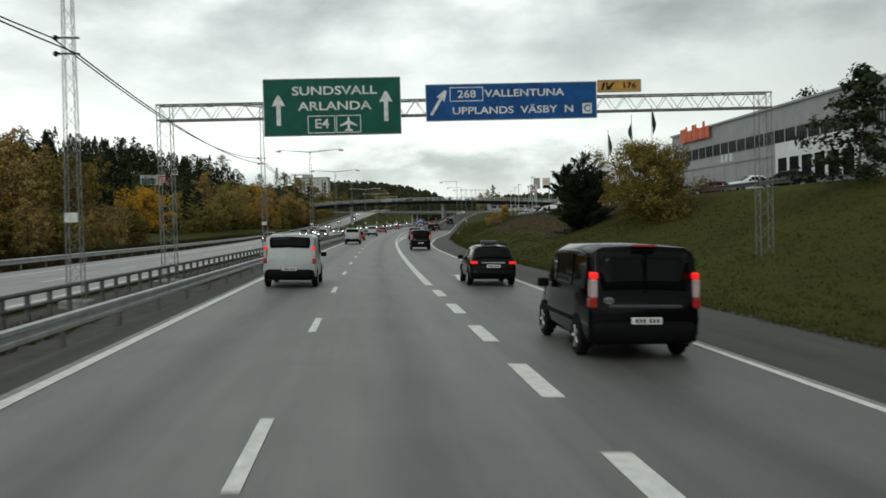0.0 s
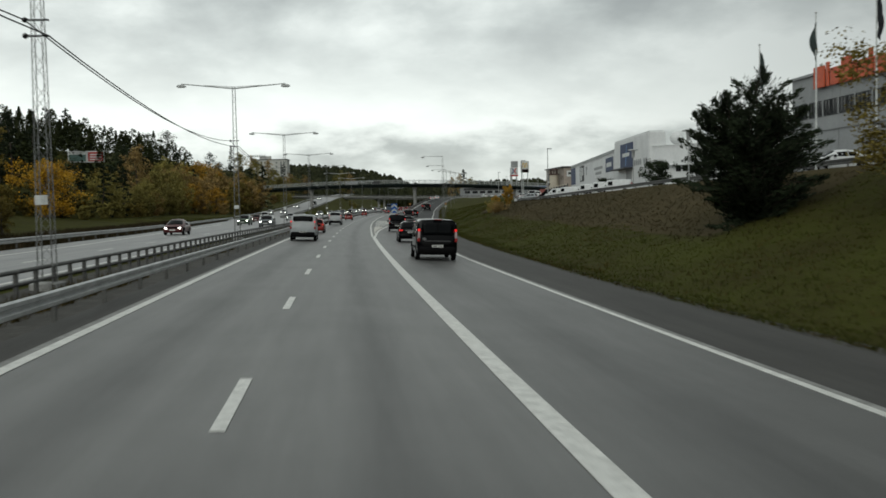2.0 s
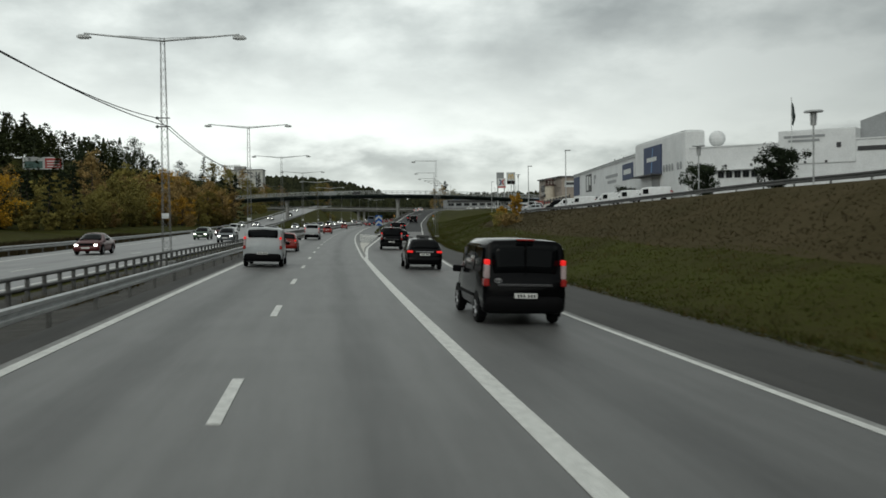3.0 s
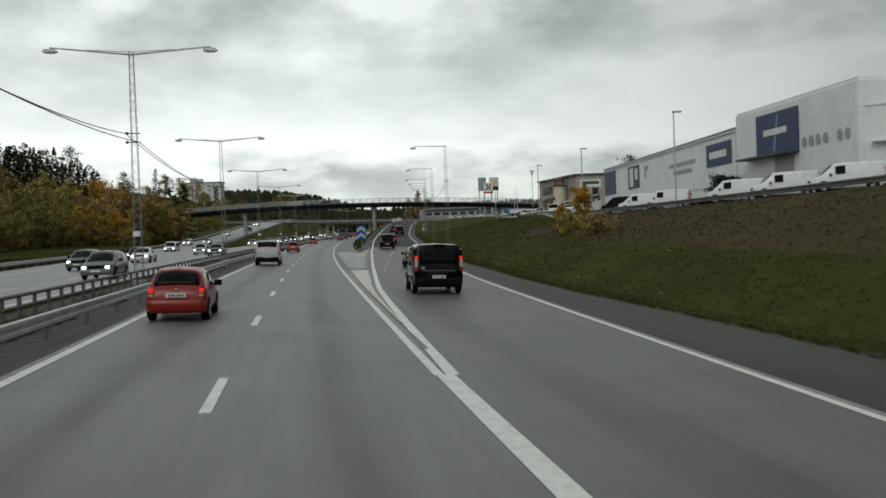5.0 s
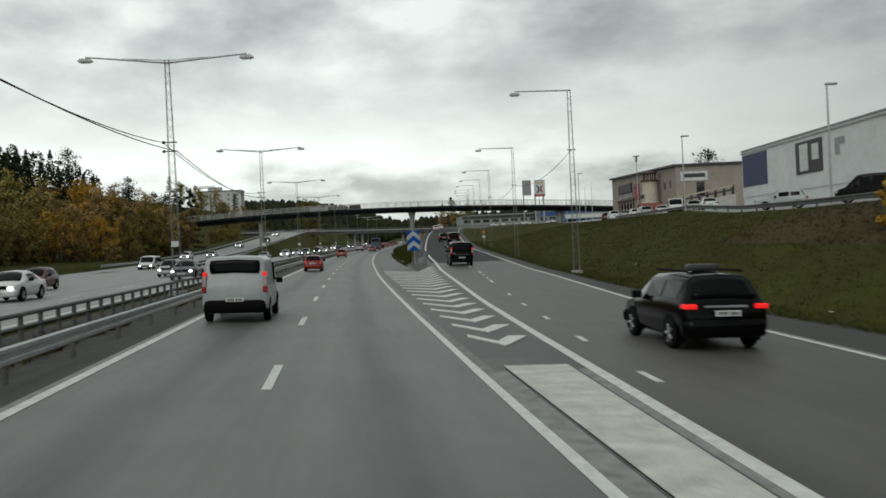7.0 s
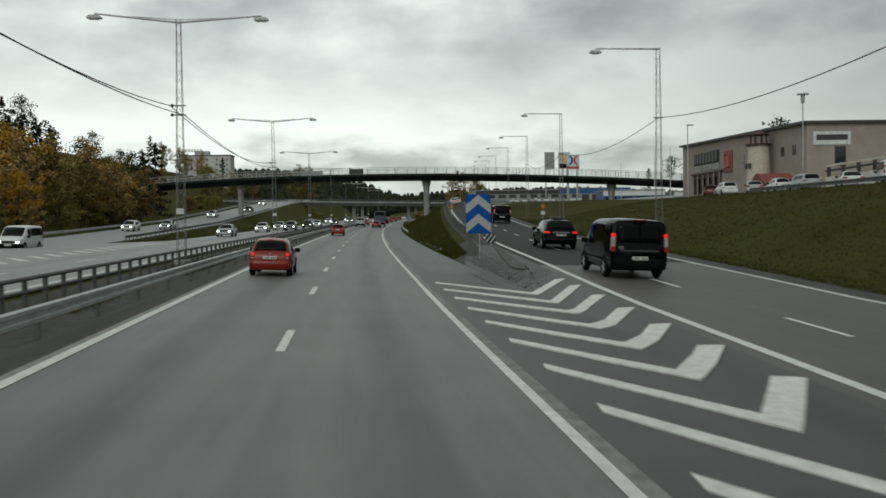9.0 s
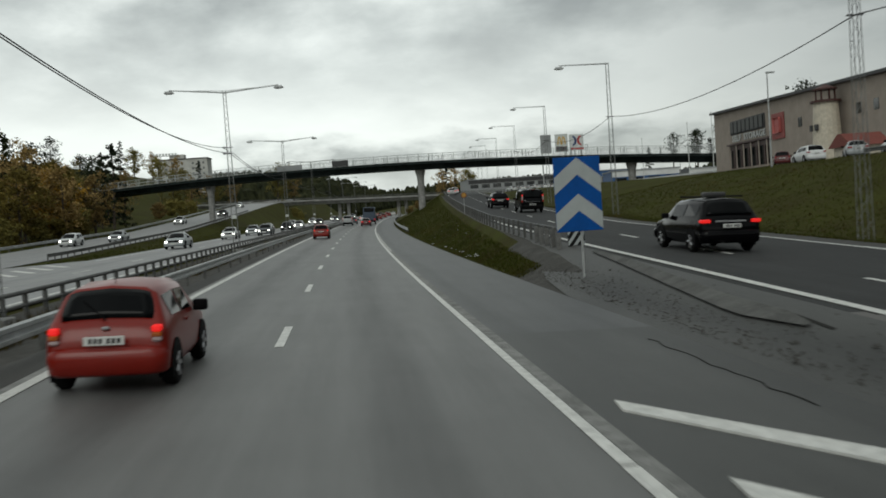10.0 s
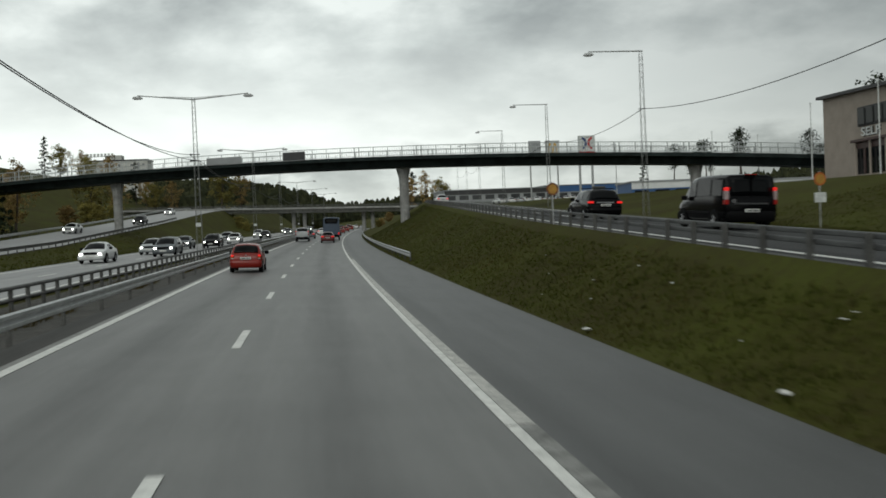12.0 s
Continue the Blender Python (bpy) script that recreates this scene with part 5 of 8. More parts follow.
# ---- beige self-storage hall with a toy lighthouse ----
FARB, NEARB = tilted(66.3, 380.7, 17.66), tilted(60.2, 323.5, 16.0)
ztop_f, ztop_n = FARB.z, NEARB.z
zb = 5.6
FARB.z = NEARB.z = zb
m, L = along_facade(FARB, NEARB)
hall = thing("storage_hall", m, "beige rendered storage hall with a dark roof edge", "building")
hf, hn = ztop_f - zb, ztop_n - zb
bm = bmesh.new()
prism(bm, [(0, -1), (L, -1), (L, hn), (0, hf)], 0.0, 38)
bmesh.ops.recalc_face_normals(bm, faces=bm.faces)
part("wall", bm, TAN_WALL, hall)
bm = bmesh.new()
prism(bm, [(-0.5, hf), (L + 0.5, hn), (L + 0.5, hn + 0.35), (-0.5, hf + 0.35)], -0.6, 38.5)
bmesh.ops.recalc_face_normals(bm, faces=bm.faces)
part("roof", bm, ROOF_DARK, hall)
part("annex", boxes((L - 2, L + 0.0, 38, 70, -1, hn + 0.4)), TAN_WALL, hall)
gz = 0.6
SHOP_BROWN = mat("red_brown_joinery", (0.050, 0.022, 0.018), 0.5)
part("shop_front", boxes((7.5, 23, -0.05, 0.1, gz, gz + 3.4)), DARK_GLASS, hall)
for x in (9.05, 12.15, 15.25, 18.35, 21.45):
    part("mullion", boxes((x - 0.2, x + 0.2, -0.12, -0.05, gz, gz + 3.4)), SHOP_BROWN, hall)
part("fascia", boxes((7.5, 23, -0.14, -0.05, gz + 2.75, gz + 3.4)), SHOP_BROWN, hall, "red-brown band over the shop front")
for x in (7.5, 10.6, 13.7, 16.8, 19.9, 23):
    part("column", bevelled(boxes((x - 0.12, x + 0.12, -0.42, -0.25, gz - 1, gz + 3.6)), 0.03, 1), TAN_WALL, hall)
part("canopy", bevelled(boxes((6.8, 24, -0.5, 0, gz + 3.45, gz + 3.75)), 0.03, 1), SHOP_BROWN, hall)
SIGN_BLACK = mat("black_sign_letters", (0.010, 0.012, 0.011), 0.45)
pb = part("sign_panel", bevelled(boxes((7.8, 22, -0.14, -0.02, gz + 5.1, gz + 7.2)), 0.05, 1), ROOF_DARK, hall, "dark sign panel")
for i in range(8):
    part("writing_bar", bevelled(boxes((8.1 + i * 1.72, 9.55 + i * 1.72, -0.3, -0.14, gz + 5.25, gz + 7.05)), 0.08, 1), SIGN_BLACK, pb)
for word, x in (("SELF", 10.4), ("STORAGE", 17.8)):
    letter(word, 1.28, SIGN_BLACK, hall, x + 0.16, gz + 4.38, y=-0.05, sx=1.55, name="letter_shade")
    letter(word, 1.28, SIGN_WHITE, hall, x, gz + 4.45, y=-0.14, sx=1.55)
po = part("poster", bevelled(boxes((24.6, 28.8, -0.16, -0.03, gz + 3.1, gz + 6.6)), 0.03, 1), mat("faded_red_poster", (0.26, 0.058, 0.052), 0.6), hall, "red poster")
part("poster_figure", bevelled(boxes((25.5, 27.8, -0.2, -0.16, gz + 3.9, gz + 6.0)), 0.3, 2), mat("poster_pink", (0.42, 0.11, 0.10), 0.5), po)
for x in (33.2, 49, 53):
    part("window", boxes((x, x + 1.1, -0.06, 0.02, gz + 4.1, gz + 5.3)), DARK_GLASS, hall)
part("wall_sign", bevelled(boxes((L - 0.02, L + 0.14, 0.8, 5.6, hn - 2.7, hn - 1.0)), 0.03, 1), SIGN_WHITE, hall, "white sign with grey writing")
part("writing_bar", boxes((L + 0.14, L + 0.17, 1.2, 5.2, hn - 2.1, hn - 1.4)), ROOF_DARK, hall)
part("window", boxes((L - 0.02, L + 0.06, 3.6, 5.0, hn - 5.4, hn - 2.9)), DARK_GLASS, hall)
# the toy lighthouse on the facade
LANTERN = mat("dark_red_lantern", (0.060, 0.020, 0.016), 0.6)
CREAM = mat("cream_paint", (0.52, 0.47, 0.38), 0.7)
lt = thing("toy_lighthouse", m @ pose(45.3, -1.8, 0), "cream decorative lighthouse with a dark red lantern beside a beige wall", "tower")
bm = bmesh.new()
tube(bm, (0, 0, -0.5), (0, 0, 6.5), 1.75, 1.38, 16)
part("tower", bm, CREAM, lt, smooth_shade=False)
bm = bmesh.new()
tube(bm, (0, 0, 6.5), (0, 0, 6.75), 1.72, 1.72, 16)
part("gallery", bm, LANTERN, lt)
for i in range(8):
    a = 2 * math.pi * i / 8
    bm = bmesh.new()
    tube(bm, (1.1 * math.cos(a), 1.1 * math.sin(a), 6.75), (1.1 * math.cos(a), 1.1 * math.sin(a), 7.95), 0.09, 0.09, 5)
    part("lantern_post", bm, LANTERN, lt)
bm = bmesh.new()
tube(bm, (0, 0, 7.95), (0, 0, 8.1), 1.4, 1.4, 12)
tube(bm, (0, 0, 8.1), (0, 0, 8.6), 1.3, 0.12, 12)
part("lantern_roof", bm, LANTERN, lt)
for x in (-0.9, 0.4):
    part("window", boxes((x, x + 0.5, -1.66, -1.35, 3.3, 4.0)), ROOF_DARK, lt)
hut = thing("red_roof_hut", m @ pose(60.5, -5.5, -1.5), "small hut with a red tiled roof", "hut")
part("wall", boxes((-2.1, 2.1, -1.6, 1.6, 0, 2.2)), CREAM, hut)
bm = bmesh.new()
prism(bm, [(-2.6, 2.1), (2.6, 2.1), (0.4, 3.4), (-0.4, 3.4)], -2.0, 2.0)
bmesh.ops.recalc_face_normals(bm, faces=bm.faces)
part("roof", bm, mat("red_roof_tiles", (0.17, 0.040, 0.028), 0.7), hut)

# ---- sheds and showrooms beyond the bridge ----
def shed(place, turn, w, d, h, wall, label, band=None, name="shed"):
    s = thing(name, Matrix.Translation(place) @ pose(0, 0, 0, 0, 0, turn), label, "building")
    part("wall", boxes((0, w, 0, d, -2, h)), wall, s)
    part("roof", boxes((-0.2, w + 0.2, -0.3, d + 0.2, h, h + 0.3)), GREY_WALL, s)
    if band:
        part("band", boxes((0, w, -0.08, 0, h * 0.62, h)), band, s)
    n = max(3, int(w / 4))
    for i in range(n):
        part("window", boxes((w * (i + 0.15) / n, w * (i + 0.85) / n, -0.05, 0.03, 0.6, h * 0.55)), DARK_GLASS, s)
    return s


BLUE_SHEET = mat("blue_sheet_cladding", (0.03, 0.10, 0.26), 0.5)
shed(tilted(76, 463, 8.8), -8, 17, 14, 3.6, BLUE_SHEET, "low blue shed with a pale roof band", WHITE_WALL)
shed(tilted(96, 462, 8.8), -6, 30, 14, 3.8, GREY_WALL, "low grey shed beyond the bridge", WHITE_WALL)
shed(tilted(58, 575, 12.0), 0, 34, 20, 3.6, GREY_WALL, "grey car showroom with wide dark windows", ROOF_DARK)
shed(tilted(96, 590, 12.5), 0, 30, 20, 5.5, GREY_WALL, "grey showroom with wide dark windows", BLUE_SHEET)
shed(tilted(70, 640, 13.5), 0, 60, 20, 4.6, GREY_WALL, "grey retail building far along the ramp", BLUE_SHEET)

# ---- pylon signs ----
def pylon(place, top, w, panels, label):
    p = thing("pylon_sign", Matrix.Translation(place), label, "sign")
    part("pole", boxes((-0.2, 0.2, 0.1, 0.5, -3, top)), STEEL, p)
    part("pole", boxes((w - 0.8, w - 0.4, 0.1, 0.5, -3, top)), STEEL, p)
    for x0, x1, z0, z1, mt in panels:
        part("panel", bevelled(boxes((x0, x1, -0.25, 0.1, z0, z1)), 0.04, 1), mt, p)
    return p


pp = tilted(67.9, 472.4, 22.9)
top = 15.0
p = pylon(pp - Vector((0, 0, top)), top, 3.4, [(-0.2, 3.4, top - 3.3, top, SIGN_WHITE), (-0.2, 3.4, top - 4.1, top - 3.4, RED_BOARD)], "white pylon sign with two dark arcs and a red base")
ARC_BLUE = mat("arc_blue", (0.02, 0.05, 0.16), 0.5)
for cx, sgnx, mt in ((0.45, 1, ARC_BLUE), (2.75, -1, RED_BOARD)):
    bm = bmesh.new()
    ring = [math.pi * (-0.5 + i / 10) for i in range(11)]
    prism(bm, [(cx + sgnx * 1.1 * math.cos(a), top - 1.65 + 1.3 * math.sin(a)) for a in ring] + [(cx + sgnx * 0.55 * math.cos(a), top - 1.65 + 0.85 * math.sin(a)) for a in ring[::-1]], -0.32, -0.25)
    bmesh.ops.recalc_face_normals(bm, faces=bm.faces)
    part("arc", bm, mt, p)
pp = tilted(83.2, 564.4, 30.8)
top = 18.0
YEL = mat("sign_yellow", (0.6, 0.36, 0.02), 0.5)
p = pylon(pp - Vector((0, 0, top)), top, 9.5, [(-0.5, 3.4, top - 6.6, top, GREY_WALL), (4.9, 9.6, top - 6.4, top, SIGN_WHITE), (5.2, 9.3, top - 6.3, top - 4.4, RED_BOARD)], "tall pylon with a grey panel and a white panel")
for cx in (6.5, 8.0):
    bm = bmesh.new()
    ring = [math.pi * i / 8 for i in range(9)]
    prism(bm, [(cx + 0.75 * math.cos(a), top - 3.8 + 3.0 * math.sin(a)) for a in ring] + [(cx + 0.42 * math.cos(a), top - 3.8 + 2.4 * math.sin(a)) for a in ring[::-1]], -0.32, -0.25)
    bmesh.ops.recalc_face_normals(bm, faces=bm.faces)
    part("arch", bm, YEL, p)

# ---- billboard in the woods and the flats behind ----
bp = tilted(-108.9, 410.0, 22.6)
bb = thing("billboard", Matrix.Translation(bp) @ pose(0, 0, 0, 0, 0, 6), "wide billboard with pale and red halves above the woods", "billboard")
part("panel", bevelled(boxes((0, 13.0, -0.2, 0.2, -4.3, 0)), 0.04, 1), SIGN_WHITE, bb)
part("picture_field", boxes((7.2, 12.6, -0.24, -0.2, -3.9, -0.4)), RED_BOARD, bb)
part("picture_field", boxes((0.5, 6.4, -0.24, -0.2, -3.9, -1.4)), mat("billboard_teal", (0.10, 0.18, 0.16), 0.6), bb)
for i in range(3):
    part("writing_bar", boxes((7.8, 12.0, -0.27, -0.24, -1.6 - i * 0.9, -1.2 - i * 0.9)), SIGN_WHITE, bb)
for x in (2, 6.5, 11):
    part("post", boxes((x - 0.15, x + 0.15, 0.2, 0.5, -24, -0.2)), STEEL_DARK, bb)

fp = tilted(-83.0, 767.0, 38.6)
flats = thing("apartment_block", Matrix.Translation((fp.x, fp.y, fp.z - 24)) @ pose(0, 0, 0, 0, 0, -4), "white apartment block with rows of windows on a wooded rise", "building")
PALE_WALL = mat("pale_render", (0.50, 0.50, 0.47), 0.8, vary=0.1, scale=0.3, fine=4)
FLAT_GLASS = mat("grey_window_glass", (0.16, 0.17, 0.17), 0.3)
part("wall", boxes((0, 27, 0, 14, -6, 24)), PALE_WALL, flats)
part("roof", boxes((-0.4, 27.4, -0.4, 14.4, 24, 24.5)), ROOF_DARK, flats)
part("roof_house", boxes((6, 14, 3, 9, 24.5, 27)), PALE_WALL, flats)
wm = mesh_of("window", boxes((0, 1.1, -0.06, 0.03, 0, 1.25)), FLAT_GLASS)
for fl in range(8):
    for i in (0, 1, 3, 4, 6, 8):
        part("window", wm, None, flats, at=pose(1.2 + i * 2.9, 0, 0.8 + fl * 2.9))
for x in (7.4, 22.0):
    part("stairwell", boxes((x, x + 1.2, -0.1, 0.03, 1, 22.8)), FLAT_GLASS, flats, "dark glazed stairwell strip")
rs = thing("rooftop_sign", Matrix.Translation((fp.x, fp.y, fp.z)) @ pose(0, 0, 0, 0, 0, -4), "rooftop sign with letters on a scaffold", "sign")
part("scaffold", boxes((-3, 11, 2, 2.2, 2.4, 2.6), (-3, -2.8, 2, 2.2, 0.4, 3.4), (10.8, 11, 2, 2.2, 0.4, 3.4)), STEEL_DARK, rs)
for i in range(8):
    part("sign_block", boxes((-2.6 + i * 1.7, -1.5 + i * 1.7, 1.8, 2.0, 2.6, 4.0)), SIGN_WHITE, rs)

# ---- lamps and flags on the plateau ----
parking_lamp(tilted(29.6, 217.6, 4.2), 7.6, 180)
parking_lamp(tilted(28.7, 189.5, 3.9), 8.2, 180)
parking_lamp(tilted(32.75, 249.1, 3.6), 8.8, 180)
parking_lamp(tilted(38.6, 307.9, 4.6), 8.9, 180)
for x, y, z in ((27.0, 124.0, 9.4), (29.0, 146.4, 9.3), (41.6, 289.6, 14.6)):
    tl = thing("parking_lamp", Matrix.Translation(tilted(x, y, z) - Vector((0, 0, 5.6))), "slim post with a flat disc lamp on the car park", "street lamp", "car park lamps")
    bm = bmesh.new()
    tube(bm, (0, 0, -1.2), (0, 0, 5.2), 0.06, 0.05, 8)
    part("pole", bm, STEEL, tl)
    bm = bmesh.new()
    tube(bm, (0, 0, 4.7), (0, 0, 5.45), 0.16, 0.2, 10)
    part("lantern", bm, STEEL, tl)
    bm = bmesh.new()
    tube(bm, (0, 0, 5.45), (0, 0, 5.55), 0.55, 0.5, 14)
    part("lamp_head", bm, STEEL, tl)
parking_lamp(tilted(60.0, 430.0, 8.0), 9.0, 0)
FLAG = mat("flag_cloth_green", (0.10, 0.13, 0.125), 0.9)
FLAG_DARK = mat("flag_cloth_dark", (0.045, 0.05, 0.06), 0.9)


def flagpole(top, h, sway, cloth):
    f = thing("flagpole", Matrix.Translation(top - Vector((0, 0, h))), "white flagpole with a limp dark pennant", "flagpole", "flagpoles by the store")
    bm = bmesh.new()
    tube(bm, (0, 0, -0.5), (0, 0, h), 0.06, 0.035, 8)
    bmesh.ops.create_icosphere(bm, subdivisions=1, radius=0.08, matrix=Matrix.Translation((0, 0, h + 0.05)))
    part("pole", bm, SIGN_WHITE, f)
    bm = bmesh.new()
    rows = []
    for i in range(9):
        z = h - 0.15 - i * 0.26
        reach = (0.25 + 0.75 * math.sin(math.pi * min(1, i / 7))) * 0.42
        rows.append([bm.verts.new((0.05 + sway * reach * k / 5, 0.14 * math.sin(k * 1.4 + i * 0.5), z - 0.13 * k)) for k in range(6)])
    for a, b in zip(rows, rows[1:]):
        for k in range(5):
            bm.faces.new((a[k], a[k + 1], b[k + 1], b[k]))
    bmesh.ops.solidify(bm, geom=bm.faces[:], thickness=0.01)
    part("flag", bm, cloth, f)


flagpole(tilted(25.0, 106.0, 13.0), 8.0, 1, FLAG)
flagpole(tilted(26.6, 102.0, 14.2), 9.0, -1, FLAG)
flagpole(tilted(27.4, 97.0, 14.6), 9.0, 1, FLAG_DARK)
flagpole(tilted(45.4, 163.5, 15.9), 9.5, 1, FLAG)
for x, y in ((53, 352), (55.5, 366), (58, 392), (66, 395)):
    p = tilted(x, y, 15.0)
    f = thing("flagpole", Matrix.Translation(p - Vector((0, 0, 8.0))), "bare white flagpole on a grass bank", "flagpole", "bare flagpoles")
    bm = bmesh.new()
    tube(bm, (0, 0, -1.0), (0, 0, 8.0), 0.07, 0.04, 8)
    part("pole", bm, SIGN_WHITE, f)
    part("finial", bevelled(boxes((-0.07, 0.07, -0.07, 0.07, 8.0, 8.12)), 0.02, 1), SIGN_WHITE, f)

# ---- terrace with a dark fence in front of the storage hall ----
A, B = tilted(50.4, 301.0, 7.9), tilted(52.0, 281.5, 8.7)
m, L = along_facade(A, B)
rise = (B.z - A.z)
ter = thing("terrace", m, "grey concrete terrace wall before the storage hall", "wall")
bm = bmesh.new()
prism(bm, [(0, -3.0), (L, -3.0), (L, rise), (0, 0)], 0, 0.35)
bmesh.ops.recalc_face_normals(bm, faces=bm.faces)
part("wall", bm, CONCRETE, ter)
fen = thing("fence", m, "dark timber fence with a pale sloping handrail", "fence")
for i in range(9):
    x = 0.3 + i * (L - 0.6) / 8
    z = rise * x / L
    part("post", bevelled(boxes((x - 0.14, x + 0.14, 0.02, 0.3, z - 0.05, z + 1.25)), 0.02, 1), ROOF_DARK, fen)
for k, mt in ((0.5, ROOF_DARK), (1.0, CREAM)):
    bm = bmesh.new()
    prism(bm, [(0, k), (L, rise + k), (L, rise + k + 0.22), (0, k + 0.22)], -0.06, 0.0)
    bmesh.ops.recalc_face_normals(bm, faces=bm.faces)
    part("rail", bm, mt, fen)
# ======== trees and bushes ========
def leaf_mat(name, color, tint, each=0.3):
    m = mat(name, color, 0.85, vary=0.2, scale=0.8, fine=4.0, tint=tint, spec=0.15, each=each, local=True)
    return m


LEAF_OLIVE = leaf_mat("leaves_olive", (0.22, 0.185, 0.052), (0.095, 0.088, 0.026))
LEAF_ORANGE = leaf_mat("leaves_amber", (0.36, 0.205, 0.028), (0.17, 0.10, 0.018), 0.25)
LEAF_GOLD = leaf_mat("leaves_gold", (0.46, 0.26, 0.022), (0.24, 0.135, 0.016), 0.1)
LEAF_BROWN = leaf_mat("leaves_brown", (0.29, 0.195, 0.072), (0.14, 0.10, 0.040))
LEAF_DARK = leaf_mat("needles_dark", (0.022, 0.032, 0.014), (0.009, 0.014, 0.007))
LEAF_YELLOW = leaf_mat("leaves_yellow_green", (0.175, 0.135, 0.030), (0.070, 0.056, 0.016))


def leaves(bm, centres, size, per, rng, flat=0.5):
    """Clumps of small bent leaf sprays round each centre."""
    for c, r in centres:
        for _ in range(per):
            d = Vector((rng.gauss(0, 1), rng.gauss(0, 1), rng.gauss(0, 0.8)))
            d.normalize()
            p = c + d * r * rng.random() ** 0.4
            u = Vector((rng.uniform(-1, 1), rng.uniform(-1, 1), rng.uniform(-flat, flat))).normalized()
            w = u.cross(d).normalized() if u.cross(d).length > 0.01 else u.orthogonal()
            s = size * rng.uniform(0.5, 1.25)
            a, b = p - u * s * 0.5, p + u * s * 0.5
            t = p + w * s * rng.uniform(0.3, 0.7) + d * s * 0.15
            v = p - w * s * rng.uniform(0.3, 0.7)
            q = [bm.verts.new(x) for x in (a, v, b, t)]
            bm.faces.new((q[0], q[1], q[2])); bm.faces.new((q[0], q[2], q[3]))


def limb(bm, a, b, r0, r1, rng, n=4, wobble=0.08):
    pts = [a.lerp(b, i / n) + Vector((rng.uniform(-1, 1), rng.uniform(-1, 1), rng.uniform(-0.4, 0.4))) * wobble * (b - a).length * (0 if i in (0, n) else 1) for i in range(n + 1)]
    for i in range(n):
        tube(bm, pts[i], pts[i + 1], r0 + (r1 - r0) * i / n, r0 + (r1 - r0) * (i + 1) / n, 6, caps=False)
    return pts


def broadleaf(seed, h, spread, leaf, label, per=44, size=0.36, low=0.22, shape=1.0):
    rng = random.Random(seed)
    t = thing("tree", Matrix(), label, "tree")
    wood, crown = bmesh.new(), bmesh.new()
    trunk = limb(wood, Vector((0, 0, -0.4)), Vector((rng.uniform(-0.4, 0.4), rng.uniform(-0.4, 0.4), h * 0.85)), 0.022 * h, 0.004 * h, rng, 7, 0.025)
    centres = []
    for i in range(15):
        k = low + (0.95 - low) * i / 14
        p = trunk[min(7, max(1, int(k * 7)))].lerp(trunk[min(7, max(1, int(k * 7)) + 1)], (k * 7) % 1)
        a = i * 2.4 + rng.uniform(-0.5, 0.5)
        reach = spread * math.sin(math.pi * min(1, max(0.12, (k - low * 0.6) / (1.08 - low * 0.6)))) ** shape * rng.uniform(0.65, 1.15)
        tip = p + Vector((math.cos(a) * reach, math.sin(a) * reach, reach * rng.uniform(0.25, 0.6)))
        pts = limb(wood, p, tip, 0.007 * h * (1.1 - k), 0.02, rng, 3)
        for q, r in ((pts[1], 0.55), (pts[2], 0.75), (pts[3], 0.85)):
            for _ in range(2):
                o = Vector((rng.gauss(0, 1), rng.gauss(0, 1), rng.gauss(0, 0.8))) * 0.2 * spread
                centres.append((q + o, r * spread * rng.uniform(0.2, 0.42)))
    for _ in range(6):
        centres.append((Vector((rng.gauss(0, 0.14) * spread, rng.gauss(0, 0.14) * spread, h * rng.uniform(0.82, 0.98))), spread * 0.22))
    leaves(crown, centres, size, per, rng)
    part("trunk", wood, BARK, t)
    part("crown", crown, leaf, t)
    return t


def conifer(seed, h, spread, leaf, label, pine=False, per=20, size=0.42):
    rng = random.Random(seed)
    t = thing("tree", Matrix(), label, "tree")
    wood, crown = bmesh.new(), bmesh.new()
    limb(wood, Vector((0, 0, -0.4)), Vector((rng.uniform(-0.2, 0.2), rng.uniform(-0.2, 0.2), h * 0.97)), 0.016 * h, 0.003 * h, rng, 6, 0.01)
    centres = []
    n = 16 if pine else 26
    for i in range(n):
        k = (0.08 if not pine else 0.5) + (0.9 if not pine else 0.46) * i / n
        a = i * 2.4 + rng.uniform(-0.4, 0.4)
        reach = spread * ((1 - k) ** 0.8 + 0.08) * rng.uniform(0.75, 1.15) if not pine else spread * rng.uniform(0.45, 1.0) * math.sin(math.pi * (0.15 + 0.8 * i / n))
        p = Vector((0, 0, k * h))
        tip = p + Vector((math.cos(a) * reach, math.sin(a) * reach, -0.12 * reach if not pine else 0.3 * reach))
        pts = limb(wood, p, tip, 0.004 * h, 0.015, rng, 3, 0.04)
        for q in pts[1:]:
            centres.append((q, (0.16 if not pine else 0.36) * spread * rng.uniform(0.7, 1.2)))
    for k in (0.9, 0.94, 0.98):
        centres.append((Vector((0, 0, h * k)), 0.06 * spread * (1.3 - k)))
    leaves(crown, centres, size, per, rng, 0.25)
    part("trunk", wood, BARK, t)
    part("crown", crown, leaf, t)
    return t


